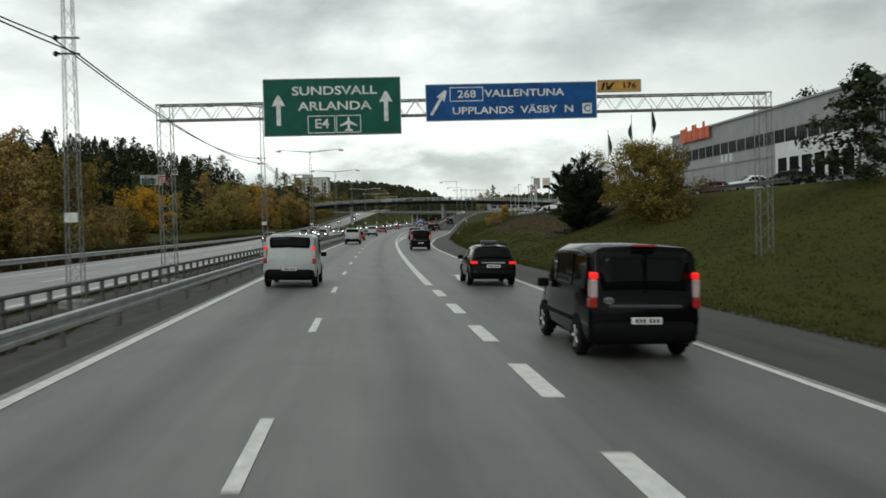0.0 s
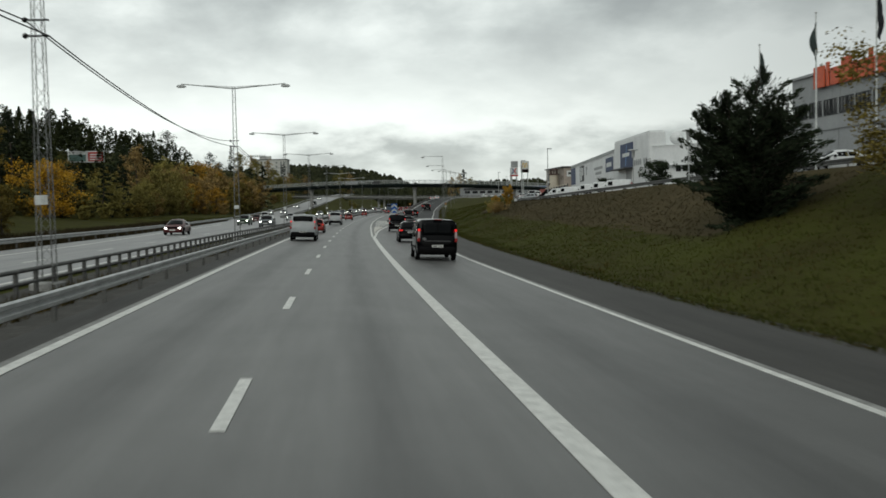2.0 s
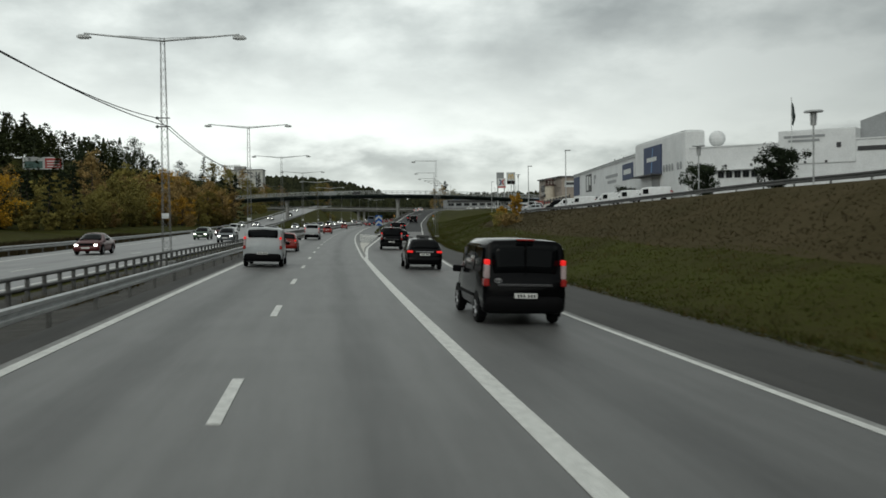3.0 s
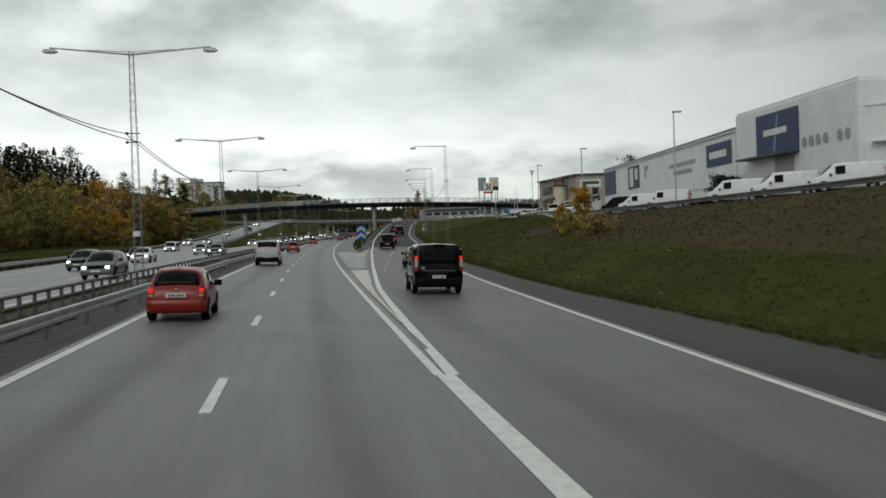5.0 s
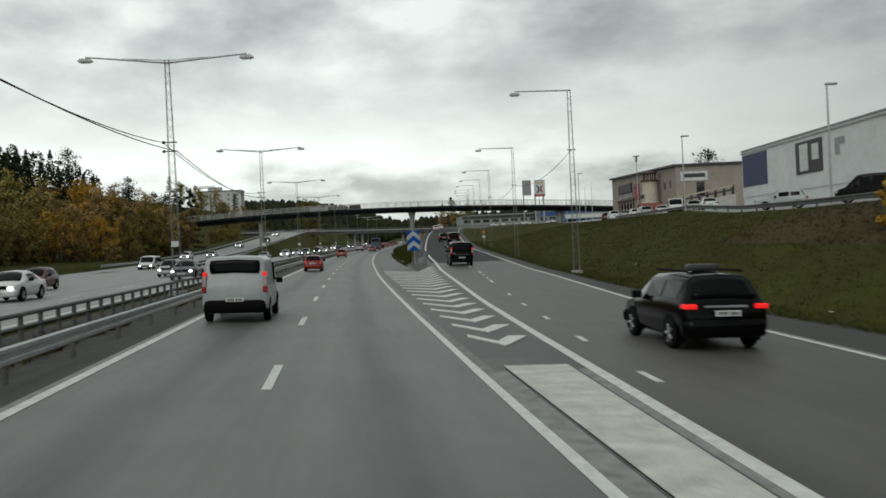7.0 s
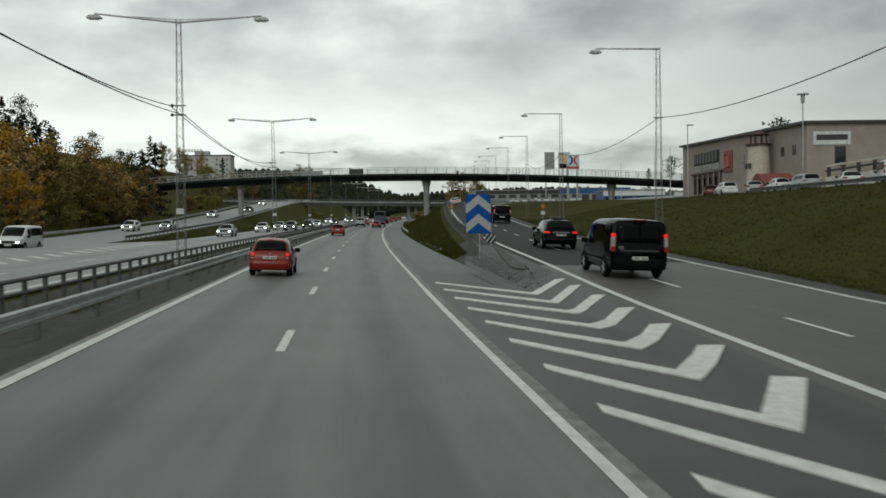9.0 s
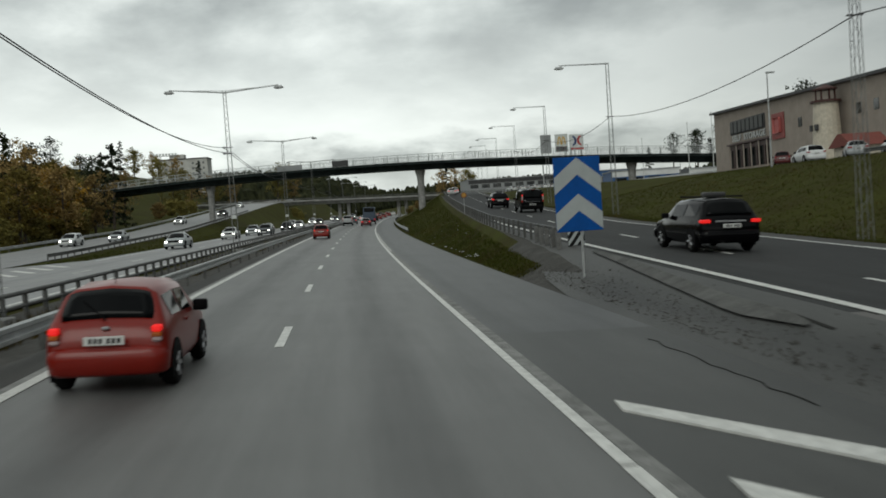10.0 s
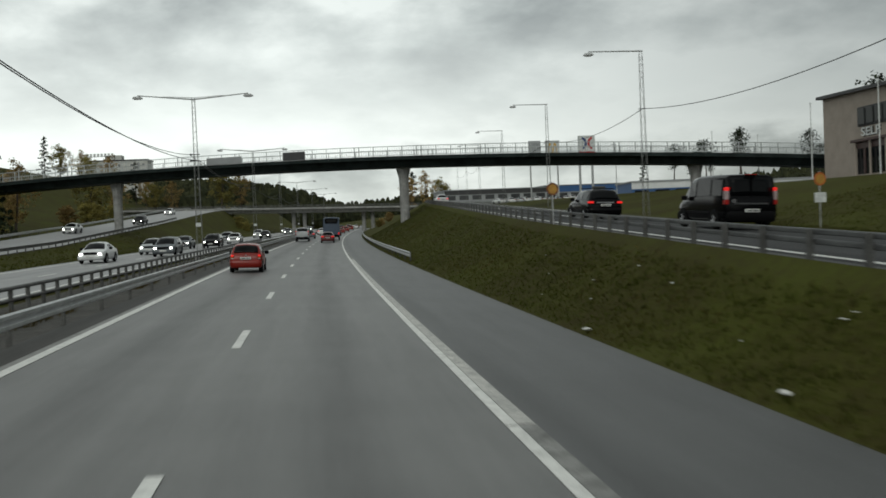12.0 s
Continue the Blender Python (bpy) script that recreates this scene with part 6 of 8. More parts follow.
def spiky_evergreen(seed, h, spread, leaf, label):
    """A broad many-stemmed evergreen whose branches rise and end in bare-looking spikes."""
    rng = random.Random(seed)
    t = thing("tree", Matrix(), label, "tree")
    wood, crown = bmesh.new(), bmesh.new()
    stems = []
    for i in range(6):
        a = i * 1.05 + rng.uniform(-0.3, 0.3)
        out = spread * (0.0 if i == 0 else rng.uniform(0.4, 0.62))
        stems.append(limb(wood, Vector((0.1 * math.cos(a), 0.1 * math.sin(a), -0.4)), Vector((out * math.cos(a), out * math.sin(a), h * (0.95 if i == 0 else rng.uniform(0.66, 0.88)))), 0.012 * h, 0.02, rng, 7, 0.03))
    for i in range(190):
        stem = stems[i % 6]
        k = 0.05 + 0.93 * (i // 6) / 31
        j = min(6, int(k * 7))
        p = stem[j].lerp(stem[j + 1], k * 7 - j)
        a = i * 2.4 + rng.uniform(-0.5, 0.5)
        reach = spread * (0.66 if k < 0.6 else 0.66 - 1.2 * (k - 0.6)) * rng.uniform(0.6, 1.3)
        tip = p + Vector((math.cos(a) * reach, math.sin(a) * reach, reach * rng.uniform(0.0, 0.55) + 0.5 * k))
        pts = limb(wood, p, tip, 0.035, 0.01, rng, 5, 0.05)
        for u in range(16):
            f = 0.12 + 0.88 * u / 15
            q0 = pts[min(4, int(f * 5))].lerp(pts[min(4, int(f * 5)) + 1], min(1.0, f * 5 - min(4, int(f * 5))))
            along_it = (pts[-1] - pts[-2]).normalized()
            r = 0.34 * (1.05 - f) + 0.05
            for _ in range(11):
                c = q0 + Vector((rng.gauss(0, r), rng.gauss(0, r), rng.gauss(0, r * 0.7)))
                d = (along_it + Vector((rng.uniform(-0.8, 0.8), rng.uniform(-0.8, 0.8), rng.uniform(-0.3, 0.9)))).normalized()
                w = d.orthogonal().normalized() * 0.05
                e = d * rng.uniform(0.09, 0.2)
                q = [crown.verts.new(x) for x in (c - e, c + w, c + e, c - w)]
                crown.faces.new(q)
    part("trunk", wood, BARK, t)
    part("crown", crown, leaf, t)
    return t


def ground_at(s, y):
    """Height of the ground sheet over the carriageway, from its own rows."""
    i = max(0, min(len(GROUND) - 2, next((j for j in range(len(GROUND)) if GROUND[j][0][1] > y), len(GROUND) - 1) - 1))
    ra, rb = GROUND[i], GROUND[i + 1]
    ha = float(np.interp(s, [p[0] for p in ra], [p[2] for p in ra]))
    hb = float(np.interp(s, [p[0] for p in rb], [p[2] for p in rb]))
    k = (y - ra[0][1]) / (rb[0][1] - ra[0][1])
    return ha + (hb - ha) * min(max(k, 0), 1)


GROUND = ground_rows()
KINDS = {
    "orange": [broadleaf(1, 13, 4.2, LEAF_ORANGE, "amber autumn birch in a roadside wood"), broadleaf(2, 11, 4.6, LEAF_ORANGE, "round golden autumn tree in a roadside wood", shape=0.7)],
    "olive": [broadleaf(3, 12, 4.4, LEAF_OLIVE, "olive-green leafy tree in a roadside wood"), broadleaf(4, 10, 4.0, LEAF_OLIVE, "low olive-green leafy tree in a roadside wood", low=0.1)],
    "brown": [broadleaf(5, 12, 3.6, LEAF_BROWN, "brown half-bare autumn tree in a roadside wood", per=26), broadleaf(6, 14, 3.4, LEAF_BROWN, "tall thin brown autumn tree in a roadside wood", per=23)],
    "yellow": [broadleaf(7, 12, 4.0, LEAF_YELLOW, "yellow-green autumn tree in a roadside wood")],
    "pine": [conifer(8, 17, 4.0, LEAF_DARK, "dark pine with a high crown on a wooded ridge", True), conifer(9, 19, 3.6, LEAF_DARK, "tall dark pine on a wooded ridge", True)],
    "spruce": [conifer(10, 15, 3.2, LEAF_DARK, "dark pointed spruce on a wooded ridge")],
}
used = set()


def clear_of_board(p, top):
    """Height left for a tree under the open view that a billboard has towards the motorway."""
    for y0 in (0, 20, 40):
        if p.y < 405 and -112.5 / (410 - y0) < (p.x - 1) / (p.y - y0) < -92 / (410 - y0):
            top = min(top, 2.4 + (21.0 - 2.4) * (p.y - y0) / (410 - y0) - p.z)
    return top


def plant(kind, s, y, scale=1.0):
    src = RNG.choice(KINDS[kind])
    tall = max(c.dimensions.z for c in src.children)
    p = rd(s, y, ground_at(s, y) - 0.1)
    m = Matrix.Translation(p) @ pose(0, 0, 0, RNG.uniform(-3, 3), RNG.uniform(-3, 3), RNG.uniform(0, 360))
    if src.name not in used:
        used.add(src.name)
        ob = src
        ob.matrix_basis = m
    else:
        ob = copy_thing(src, m)
    k = scale * RNG.uniform(0.85, 1.15)
    k *= min(1.0, max(0.35, clear_of_board(p, k * tall) / (k * tall)))
    ob.scale = (k * RNG.uniform(0.9, 1.15), k * RNG.uniform(0.9, 1.15), k)
    tagged(ob, group="roadside wood")
    return ob


RNG = random.Random(77)


def own_gold():
    t = broadleaf(41, 11.5, 6.0, LEAF_GOLD, "large round golden tree at the edge of a roadside wood", per=60, size=0.34, low=0.06, shape=0.55)
    t.matrix_basis = Matrix.Translation(rd(-62.5, 240, ground_at(-62.5, 240) - 0.3))
    return t


FRONT = [(-60, -33), (60, -35), (150, -47), (180, -57), (200, -63), (225, -71), (252, -71), (264, -60), (270, -58), (330, -57), (392, -47), (420, -62)]
y = 18.0
while y < 398:
    f = lerp(FRONT, y)
    kind = RNG.choice(["olive", "olive", "olive", "brown", "brown", "brown", "yellow"])
    if 252 < y < 282:
        kind = RNG.choice(["spruce", "olive", "spruce"])
    elif 282 <= y < 335:
        kind = "olive"
    elif 335 <= y < 366:
        kind = RNG.choice(["orange", "orange", "brown"])
    elif y >= 366:
        kind = RNG.choice(["brown", "yellow", "brown"])
    elif 120 < y < 200:
        kind = RNG.choice(["brown", "orange", "brown", "yellow"])
    if not 226 < y < 252:
        plant(kind, f - RNG.uniform(0, 6), y, RNG.uniform(0.75, 1.1))
    plant(RNG.choice(["olive", "brown", "brown", "yellow", "spruce"]), f - RNG.uniform(7, 15), y + RNG.uniform(-3, 3), RNG.uniform(1.0, 1.4))
    if RNG.random() < 0.5:
        plant(RNG.choice(["brown", "olive", "pine", "spruce", "orange"]), f - RNG.uniform(16, 28), y + RNG.uniform(-3, 3), RNG.uniform(0.9, 1.15))
    y += RNG.uniform(4.5, 7.0)
# brush in front of the wood
for i in range(70):
    y = RNG.uniform(40, 222)
    ob = plant(RNG.choice(["olive", "brown", "brown", "yellow"]), lerp(FRONT, y) + RNG.uniform(0, 10), y, RNG.uniform(0.24, 0.42))
    ob.name = "bush"
    tagged(ob, "low autumn bush at the edge of a roadside wood", "bush", "brush before the wood")
own_gold()
plant("orange", -46, 108, 1.15)
plant("orange", -64, 384, 1.35)
plant("orange", -52, 395, 1.0)
for i in range(12):
    y = RNG.uniform(120, 520)
    s = RNG.uniform(-175, -88)
    if y > 420 and s > -100:
        continue
    if abs(s + 112) < 14 and 380 < y < 412:
        continue
    plant(RNG.choice(["pine", "pine", "spruce"]), s, y, RNG.uniform(0.85, 1.25))
for s, y, k in ((-62, 462, "spruce"), (-68, 470, "spruce"), (-75, 458, "brown"), (-70, 480, "pine"), (-80, 500, "pine"), (-95, 520, "pine"), (-72, 500, "brown"), (-64, 530, "olive"), (-66, 560, "brown"), (-40, 580, "olive"), (-36, 590, "brown"), (-126, 690, "olive"), (-120, 696, "brown"), (-114, 686, "olive"), (-108, 694, "brown"), (-102, 684, "olive"), (-97, 692, "spruce"), (-92, 688, "brown"), (-87, 682, "olive"), (-130, 684, "spruce"), (-82, 690, "brown"), (-51, 397, "yellow"), (-47, 404, "brown"), (-53, 408, "olive"), (-51.5, 430, "spruce"), (-55, 434, "spruce"), (-72, 445, "pine"), (-80, 452, "spruce"), (-66, 452, "olive"), (-74, 462, "brown"), (-84, 468, "olive"), (-90, 456, "brown"), (-96, 470, "spruce"), (-62, 474, "brown"), (-70, 486, "olive"), (-86, 486, "brown")):
    plant(k, s, y, 1.05)
# beyond the ramp and the yards
for i in range(18):
    plant(RNG.choice(["pine", "spruce", "brown"]), RNG.uniform(95, 190), RNG.uniform(430, 640), RNG.uniform(0.8, 1.15))
for s, y, k in ((36, 800, "spruce"), (26, 640, "brown"), (32, 655, "olive"), (20, 650, "brown"), (66, 60, "brown"), (64, 75, "pine"), (70, 165, "olive"), (72, 176, "brown"), (68, 150, "pine")):
    plant(k, s, y, 1.0 if k != "spruce" else 1.6)

# a dense hem of shrubs before the wood
SHRUBS = [broadleaf(51, 4.6, 2.0, LEAF_OLIVE, "dense olive shrub before a roadside wood", per=46, size=0.3, low=0.03, shape=0.55),
          broadleaf(52, 5.2, 2.0, LEAF_BROWN, "dense brown shrub before a roadside wood", per=46, size=0.3, low=0.03, shape=0.55),
          broadleaf(53, 4.2, 1.9, LEAF_YELLOW, "dense yellowing shrub before a roadside wood", per=46, size=0.3, low=0.03, shape=0.55)]
KINDS["shrub"] = [SHRUBS[0], SHRUBS[0], SHRUBS[1], SHRUBS[2]]
y = 24.0
while y < 405:
    plant("shrub", lerp(FRONT, y) + RNG.uniform(-2.0, 1.5), y, RNG.uniform(0.7, 1.15))
    if y < 300 and RNG.random() < 0.4:
        plant("shrub", lerp(FRONT, y) - RNG.uniform(2, 5), y + 2, RNG.uniform(1.0, 1.5))
    y += RNG.uniform(4.5, 7.5)

for s_, y_, k_ in ((-24.5, 522, 0.55), (-27, 528, 0.6), (8.5, 476, 0.35), (9.4, 484, 0.3), (11, 496, 0.4), (-60, 500, 0.9), (-57, 512, 0.8), (-62, 520, 0.9), (-58, 528, 0.8)):
    plant("shrub", s_, y_, k_)


def ridge_wood(n, seed):
    """Full dark crowns on the ridge, joined: past counting."""
    rng = random.Random(seed)
    verts, faces = [], []
    for _ in range(n):
        y = rng.uniform(150, 520)
        s = rng.uniform(-180, -86)
        if y > 415 and s > -100:
            continue
        g = rd(s, y, ground_at(s, y))
        h, w = rng.uniform(11, 18), rng.uniform(2.2, 3.6)
        h = min(h, max(4.0, clear_of_board(g, h)))
        pointed = rng.random() < 0.45
        for k in range(230):
            u = rng.random() ** 0.8
            reach = w * ((1 - u) ** 0.75 if pointed else math.sin(math.pi * (0.12 + 0.84 * u)) ** 0.6) * (0.55 + 0.5 * rng.random())
            a = rng.uniform(0, 2 * math.pi)
            p = g + Vector((reach * math.cos(a), reach * math.sin(a), h * (0.12 + 0.88 * u)))
            r = rng.uniform(0.35, 0.75)
            b = rng.uniform(0, 2 * math.pi)
            v0 = len(verts)
            for j in range(3):
                verts.append((p.x + r * math.cos(b + 2.1 * j), p.y + r * math.sin(b + 2.1 * j), p.z + rng.uniform(-0.55, 0.55)))
            faces.append((v0, v0 + 1, v0 + 2))
    me = bpy.data.meshes.new("ridge_woods")
    me.from_pydata(verts, [], faces)
    me.materials.append(RIDGE_LEAF)
    return tagged(new("ridge_woods", me), "dense dark pines and spruces on a ridge", "woods", kind="stuff")


RIDGE_LEAF = mat("ridge_needles", (0.046, 0.054, 0.020), 0.9, vary=0.3, scale=0.12, fine=1.2, tint=(0.012, 0.018, 0.008), spec=0.1)
ridge_wood(560, 61)

# the trees and bushes on the bank
def own(ob, s, y, sink=0.2, scale=1.0, turn=0, lean=0):
    ob.matrix_basis = Matrix.Translation(rd(s, y, ground_at(s, y) - sink)) @ pose(0, 0, 0, 0, lean, turn)
    ob.scale = (scale,) * 3
    return ob


own(spiky_evergreen(21, 7.2, 3.9, LEAF_DARK, "broad dark evergreen with spiky branches on the grass bank"), 19.9, 94.6, 0.3)
own(broadleaf(23, 7.0, 3.2, LEAF_YELLOW, "wide yellowing willow bush on the grass bank", per=190, size=0.13, low=0.05, shape=0.6), 22.2, 83.5, 0.4)
own(broadleaf(24, 6.6, 3.0, LEAF_YELLOW, "yellowing willow bush on the grass bank", per=190, size=0.13, low=0.05, shape=0.6), 21.2, 77.0, 0.4)
own(broadleaf(25, 5.4, 2.4, LEAF_YELLOW, "ragged yellow-brown bush on the grass bank", per=100, size=0.16, low=0.05, shape=0.6), 20.8, 70.5, 0.4)
own(conifer(26, 6.6, 3.6, LEAF_DARK, "dark leaning pine at the top of the bank", per=60, size=0.24), 25.4, 52.5, 0.3, 1.0, 0, 7)
own(conifer(27, 4.2, 2.9, LEAF_DARK, "low spreading pine at the top of the bank", per=70, size=0.24), 27.5, 45.5, 0.3, 1.0, 0, -6)
own(broadleaf(28, 3.4, 0.8, LEAF_ORANGE, "orange autumn bush on the grass bank", per=70, size=0.15, low=0.05, shape=0.6), 24.0, 201.0, 0.3)
own(broadleaf(29, 2.5, 0.65, LEAF_ORANGE, "small orange autumn bush on the grass bank", per=70, size=0.15, low=0.05, shape=0.6), 21.6, 199.5, 0.3)
own(broadleaf(30, 2.0, 1.2, LEAF_OLIVE, "low green thicket on the grass bank", per=60, size=0.12, low=0.05, shape=0.5), 20.4, 192.5, 0.5)
own(broadleaf(31, 1.8, 1.2, LEAF_BROWN, "low brown thicket on the grass bank", per=60, size=0.12, low=0.05, shape=0.5), 20.4, 184.0, 0.6)
small = broadleaf(32, 4.6, 2.1, LEAF_DARK, "small dark round-crowned tree by the car park", per=60, size=0.2, low=0.3)
own(small, 41.6, 177.0, 0.2)
own(copy_thing(small, Matrix()), 39.0, 153.0, 0.2, 1.0, 80)
own(copy_thing(small, Matrix()), 43.0, 213.5, 0.2, 0.75, 40)

# wooded hills far off, one mesh
def far_wood(name, cx, cy, rx, ry, top, n, label, base=0.0):
    rng = random.Random(len(name) + n)
    verts, faces = [], []
    for i in range(n):
        a, r = rng.uniform(0, 2 * math.pi), math.sqrt(rng.random())
        x, y = cx + rx * r * math.cos(a), cy + ry * r * math.sin(a)
        z = base + top * (1 - r * r) ** 0.8
        h, w = rng.uniform(9, 17), rng.uniform(3.0, 5.5)
        k0 = len(verts)
        verts.append((x, y, z + h))
        round_top = rng.random() < 0.6
        for ring, (zz, ww) in enumerate(((0.86, 0.62), (0.45, 1.05), (0.0, 0.7)) if round_top else ((0.62, 0.55), (0.3, 0.9), (0.0, 0.7))):
            for j in range(6):
                t = 2 * math.pi * j / 6 + ring * 0.5 + rng.uniform(-0.2, 0.2)
                q = ww * w * rng.uniform(0.7, 1.2)
                verts.append((x + q * math.cos(t), y + q * math.sin(t), z + h * zz + rng.uniform(-1, 1)))
        for j in range(6):
            faces.append((k0, k0 + 1 + j, k0 + 1 + (j + 1) % 6))
            for ring in (0, 1):
                o = k0 + 1 + ring * 6
                faces.append((o + j, o + 6 + j, o + 6 + (j + 1) % 6, o + (j + 1) % 6))
    me = bpy.data.meshes.new(name)
    me.from_pydata(verts, [], faces)
    me.materials.append(FAR_LEAF)
    ob = tagged(new(name, me), label, "woods", kind="stuff")
    # the hill under it
    bm = bmesh.new()
    rings = []
    for k in range(9):
        r = 1.15 * k / 8
        rings.append([bm.verts.new((cx + rx * r * math.cos(t), cy + ry * r * math.sin(t), base + top * max(0.0, 1 - r * r) ** 0.8 - (0 if r < 1 else 14))) for t in (2 * math.pi * j / 24 for j in range(24))])
    for p, q in zip(rings, rings[1:]):
        for j in range(24):
            try:
                bm.faces.new((p[j], p[(j + 1) % 24], q[(j + 1) % 24], q[j]))
            except ValueError:
                pass
    tagged(new("hill", mesh_of("hill", bm, GRASS)), "grassy hill under far woods", "hill", kind="structure")
    return ob


FAR_LEAF = mat("far_mixed_woods", (0.034, 0.036, 0.017), 0.95, vary=0.3, scale=0.05, fine=0.4, tint=(0.014, 0.018, 0.010), spec=0.1)
far_wood("far_woods_west", -85, 1330, 190, 160, 44, 2600, "dark mixed woods on a far hill", 6)
far_wood("far_woods_ridge", 360, 1750, 420, 220, 32, 2600, "dark mixed woods on a distant ridge", 8)
far_wood("far_woods_left", -420, 1100, 330, 300, 45, 2600, "dark mixed woods on a wide hill", 4)
far_wood("near_woods_slope", -30, 760, 50, 60, 5, 130, "mixed woods on a slope behind the second bridge", 6)
far_wood("far_woods_east", 620, 1050, 300, 260, 26, 1500, "dark mixed woods behind the retail park", 8)
# ======== grass blades, scrub and litter on the slopes ========
def blade_mat(name, stops, rough=0.9):
    """Blades in several tones: one tone a blade, drifting from patch to patch."""
    m = bpy.data.materials.new(name)
    m.use_nodes = True
    add, link = nodes_of(m.node_tree)
    out, p = add("ShaderNodeOutputMaterial"), add("ShaderNodeBsdfPrincipled", Roughness=rough)
    p.inputs["Specular IOR Level"].default_value = 0.1
    thin, both = add("ShaderNodeBsdfTranslucent"), add("ShaderNodeMixShader")
    both.inputs[0].default_value = 0.5
    link(p.outputs[0], both.inputs[1]); link(thin.outputs[0], both.inputs[2]); link(both.outputs[0], out.inputs[0])
    geo = add("ShaderNodeNewGeometry")
    n = add("ShaderNodeTexNoise", Scale=0.22, Detail=4.0, Roughness=0.6)
    link(geo.outputs["Position"], n.inputs["Vector"])
    mx = add("ShaderNodeMix"); mx.data_type = "FLOAT"; mx.inputs[0].default_value = 0.74
    link(geo.outputs["Random Per Island"], mx.inputs[2]); link(n.outputs[0], mx.inputs[3])
    r = add("ShaderNodeValToRGB")
    e = r.color_ramp.elements
    for i, (pos, c) in enumerate(stops):
        el = e[i] if i < 2 else e.new(pos)
        el.position, el.color = pos, (*c, 1)
    link(mx.outputs[0], r.inputs[0]); link(r.outputs[0], p.inputs["Base Color"]); link(r.outputs[0], thin.inputs["Color"])
    return m


BLADES = blade_mat("grass_blades", [(0.28, (0.044, 0.049, 0.011)), (0.74, (0.096, 0.074, 0.024)), (0.40, (0.064, 0.080, 0.014)), (0.52, (0.086, 0.104, 0.017)), (0.62, (0.078, 0.070, 0.018))])
STRAW = blade_mat("dry_straw", [(0.25, (0.05, 0.046, 0.016)), (0.75, (0.20, 0.15, 0.058)), (0.5, (0.105, 0.082, 0.030))])
TWIGS = blade_mat("brown_scrub", [(0.25, (0.036, 0.033, 0.016)), (0.75, (0.105, 0.076, 0.044)), (0.45, (0.055, 0.046, 0.024)), (0.6, (0.075, 0.057, 0.032))])


def tufts(name, spots, tall, wide, blades, material, label, seed, category="grass", sink=0.04, spread=0.0):
    """Tufts of bent blades, all in one mesh; spots: rows (s, y) on the ground sheet."""
    rng = np.random.default_rng(seed)
    ys = np.array([r[0][1] for r in GROUND])
    base = []
    for s, y in spots:
        i = min(max(int(np.searchsorted(ys, y)) - 1, 0), len(GROUND) - 2)
        ha, hb = np.interp(s, ROW_S[i], ROW_H[i]), np.interp(s, ROW_S[i + 1], ROW_H[i + 1])
        k = (y - ys[i]) / (ys[i + 1] - ys[i])
        base.append(rd(s, y, ha + (hb - ha) * k - sink))
    base = np.repeat(np.array(base), blades, axis=0)
    n = len(base)
    a = rng.uniform(0, 2 * np.pi, n)
    out = np.stack([np.cos(a), np.sin(a), np.zeros(n)], 1)
    across = np.stack([-np.sin(a), np.cos(a), np.zeros(n)], 1)
    h = (tall * rng.uniform(0.45, 1.2, n))[:, None]
    w = (wide * rng.uniform(0.6, 1.3, n))[:, None]
    foot = base + out * rng.uniform(0, 0.6, n)[:, None] * tall * 0.5 + np.concatenate([rng.normal(0, 1, (n, 2)), np.zeros((n, 1))], 1) * spread
    tip = foot + out * h * rng.uniform(0.2, 0.8, n)[:, None] + np.array([0, 0, 1.0]) * h
    verts = np.stack([foot - across * w, foot + across * w, tip], 1).reshape(-1, 3)
    me = bpy.data.meshes.new(name)
    me.from_pydata(verts.tolist(), [], np.arange(3 * n).reshape(-1, 3).tolist())
    me.materials.append(material)
    # blades shade softly, as a sward does
    lean = out * 0.45 + np.array([0, 0, 1.0])
    me.normals_split_custom_set_from_vertices(np.repeat(lean / np.linalg.norm(lean, axis=1)[:, None], 3, axis=0).tolist())
    return tagged(new(name, me), label, category, kind="stuff")


ROW_S = [[p[0] for p in r] for r in GROUND]
ROW_H = [[p[2] for p in r] for r in GROUND]


def scatter(n, y0, y1, near, far, seed, bias=1.0, keep=None):
    rng = random.Random(seed)
    spots = []
    while len(spots) < n:
        y = rng.uniform(y0, y1)
        a, b = near(y), far(y)
        s = a + (b - a) * rng.random() ** bias
        if keep is None or keep(s, y):
            spots.append((s, y))
    return spots


bank_foot = lambda y: lerp(RAMP_R, y) + lerp(SHOULDER, y) + 0.25
patchy = lambda f, lo: (lambda s, y: noise.noise((s * f, y * f * 0.6, 5)) > lo)
low_bank = lambda s, y: y < 92 or y > 214 or s < bank_foot(y) + (0.5 + 0.12 * noise.noise((s * 0.2, y * 0.06, 1))) * lerp(BANK, y)
tufts("bank_grass", scatter(46000, 14, 330, bank_foot, lambda y: bank_foot(y) + 0.95 * lerp(BANK, y), 3, 1.3, keep=low_bank), 0.11, 0.016, 6, BLADES, "rough olive autumn grass on a roadside bank", 31, sink=0.03, spread=0.16)
tufts("verge_grass", scatter(3200, 14, 330, bank_foot, lambda y: bank_foot(y) + 0.5, 4), 0.12, 0.02, 4, STRAW, "ragged dry grass edge along the asphalt", 32)
tufts("embankment_grass", scatter(26000, 265, 430, lambda y: RIGHT_MAIN + 0.2, lambda y: max(RIGHT_MAIN + 0.5, lerp(RAMP_L, y) - 1.7), 5), 0.09, 0.013, 5, BLADES, "rough autumn grass between motorway and ramp", 33, sink=0.03, spread=0.1)
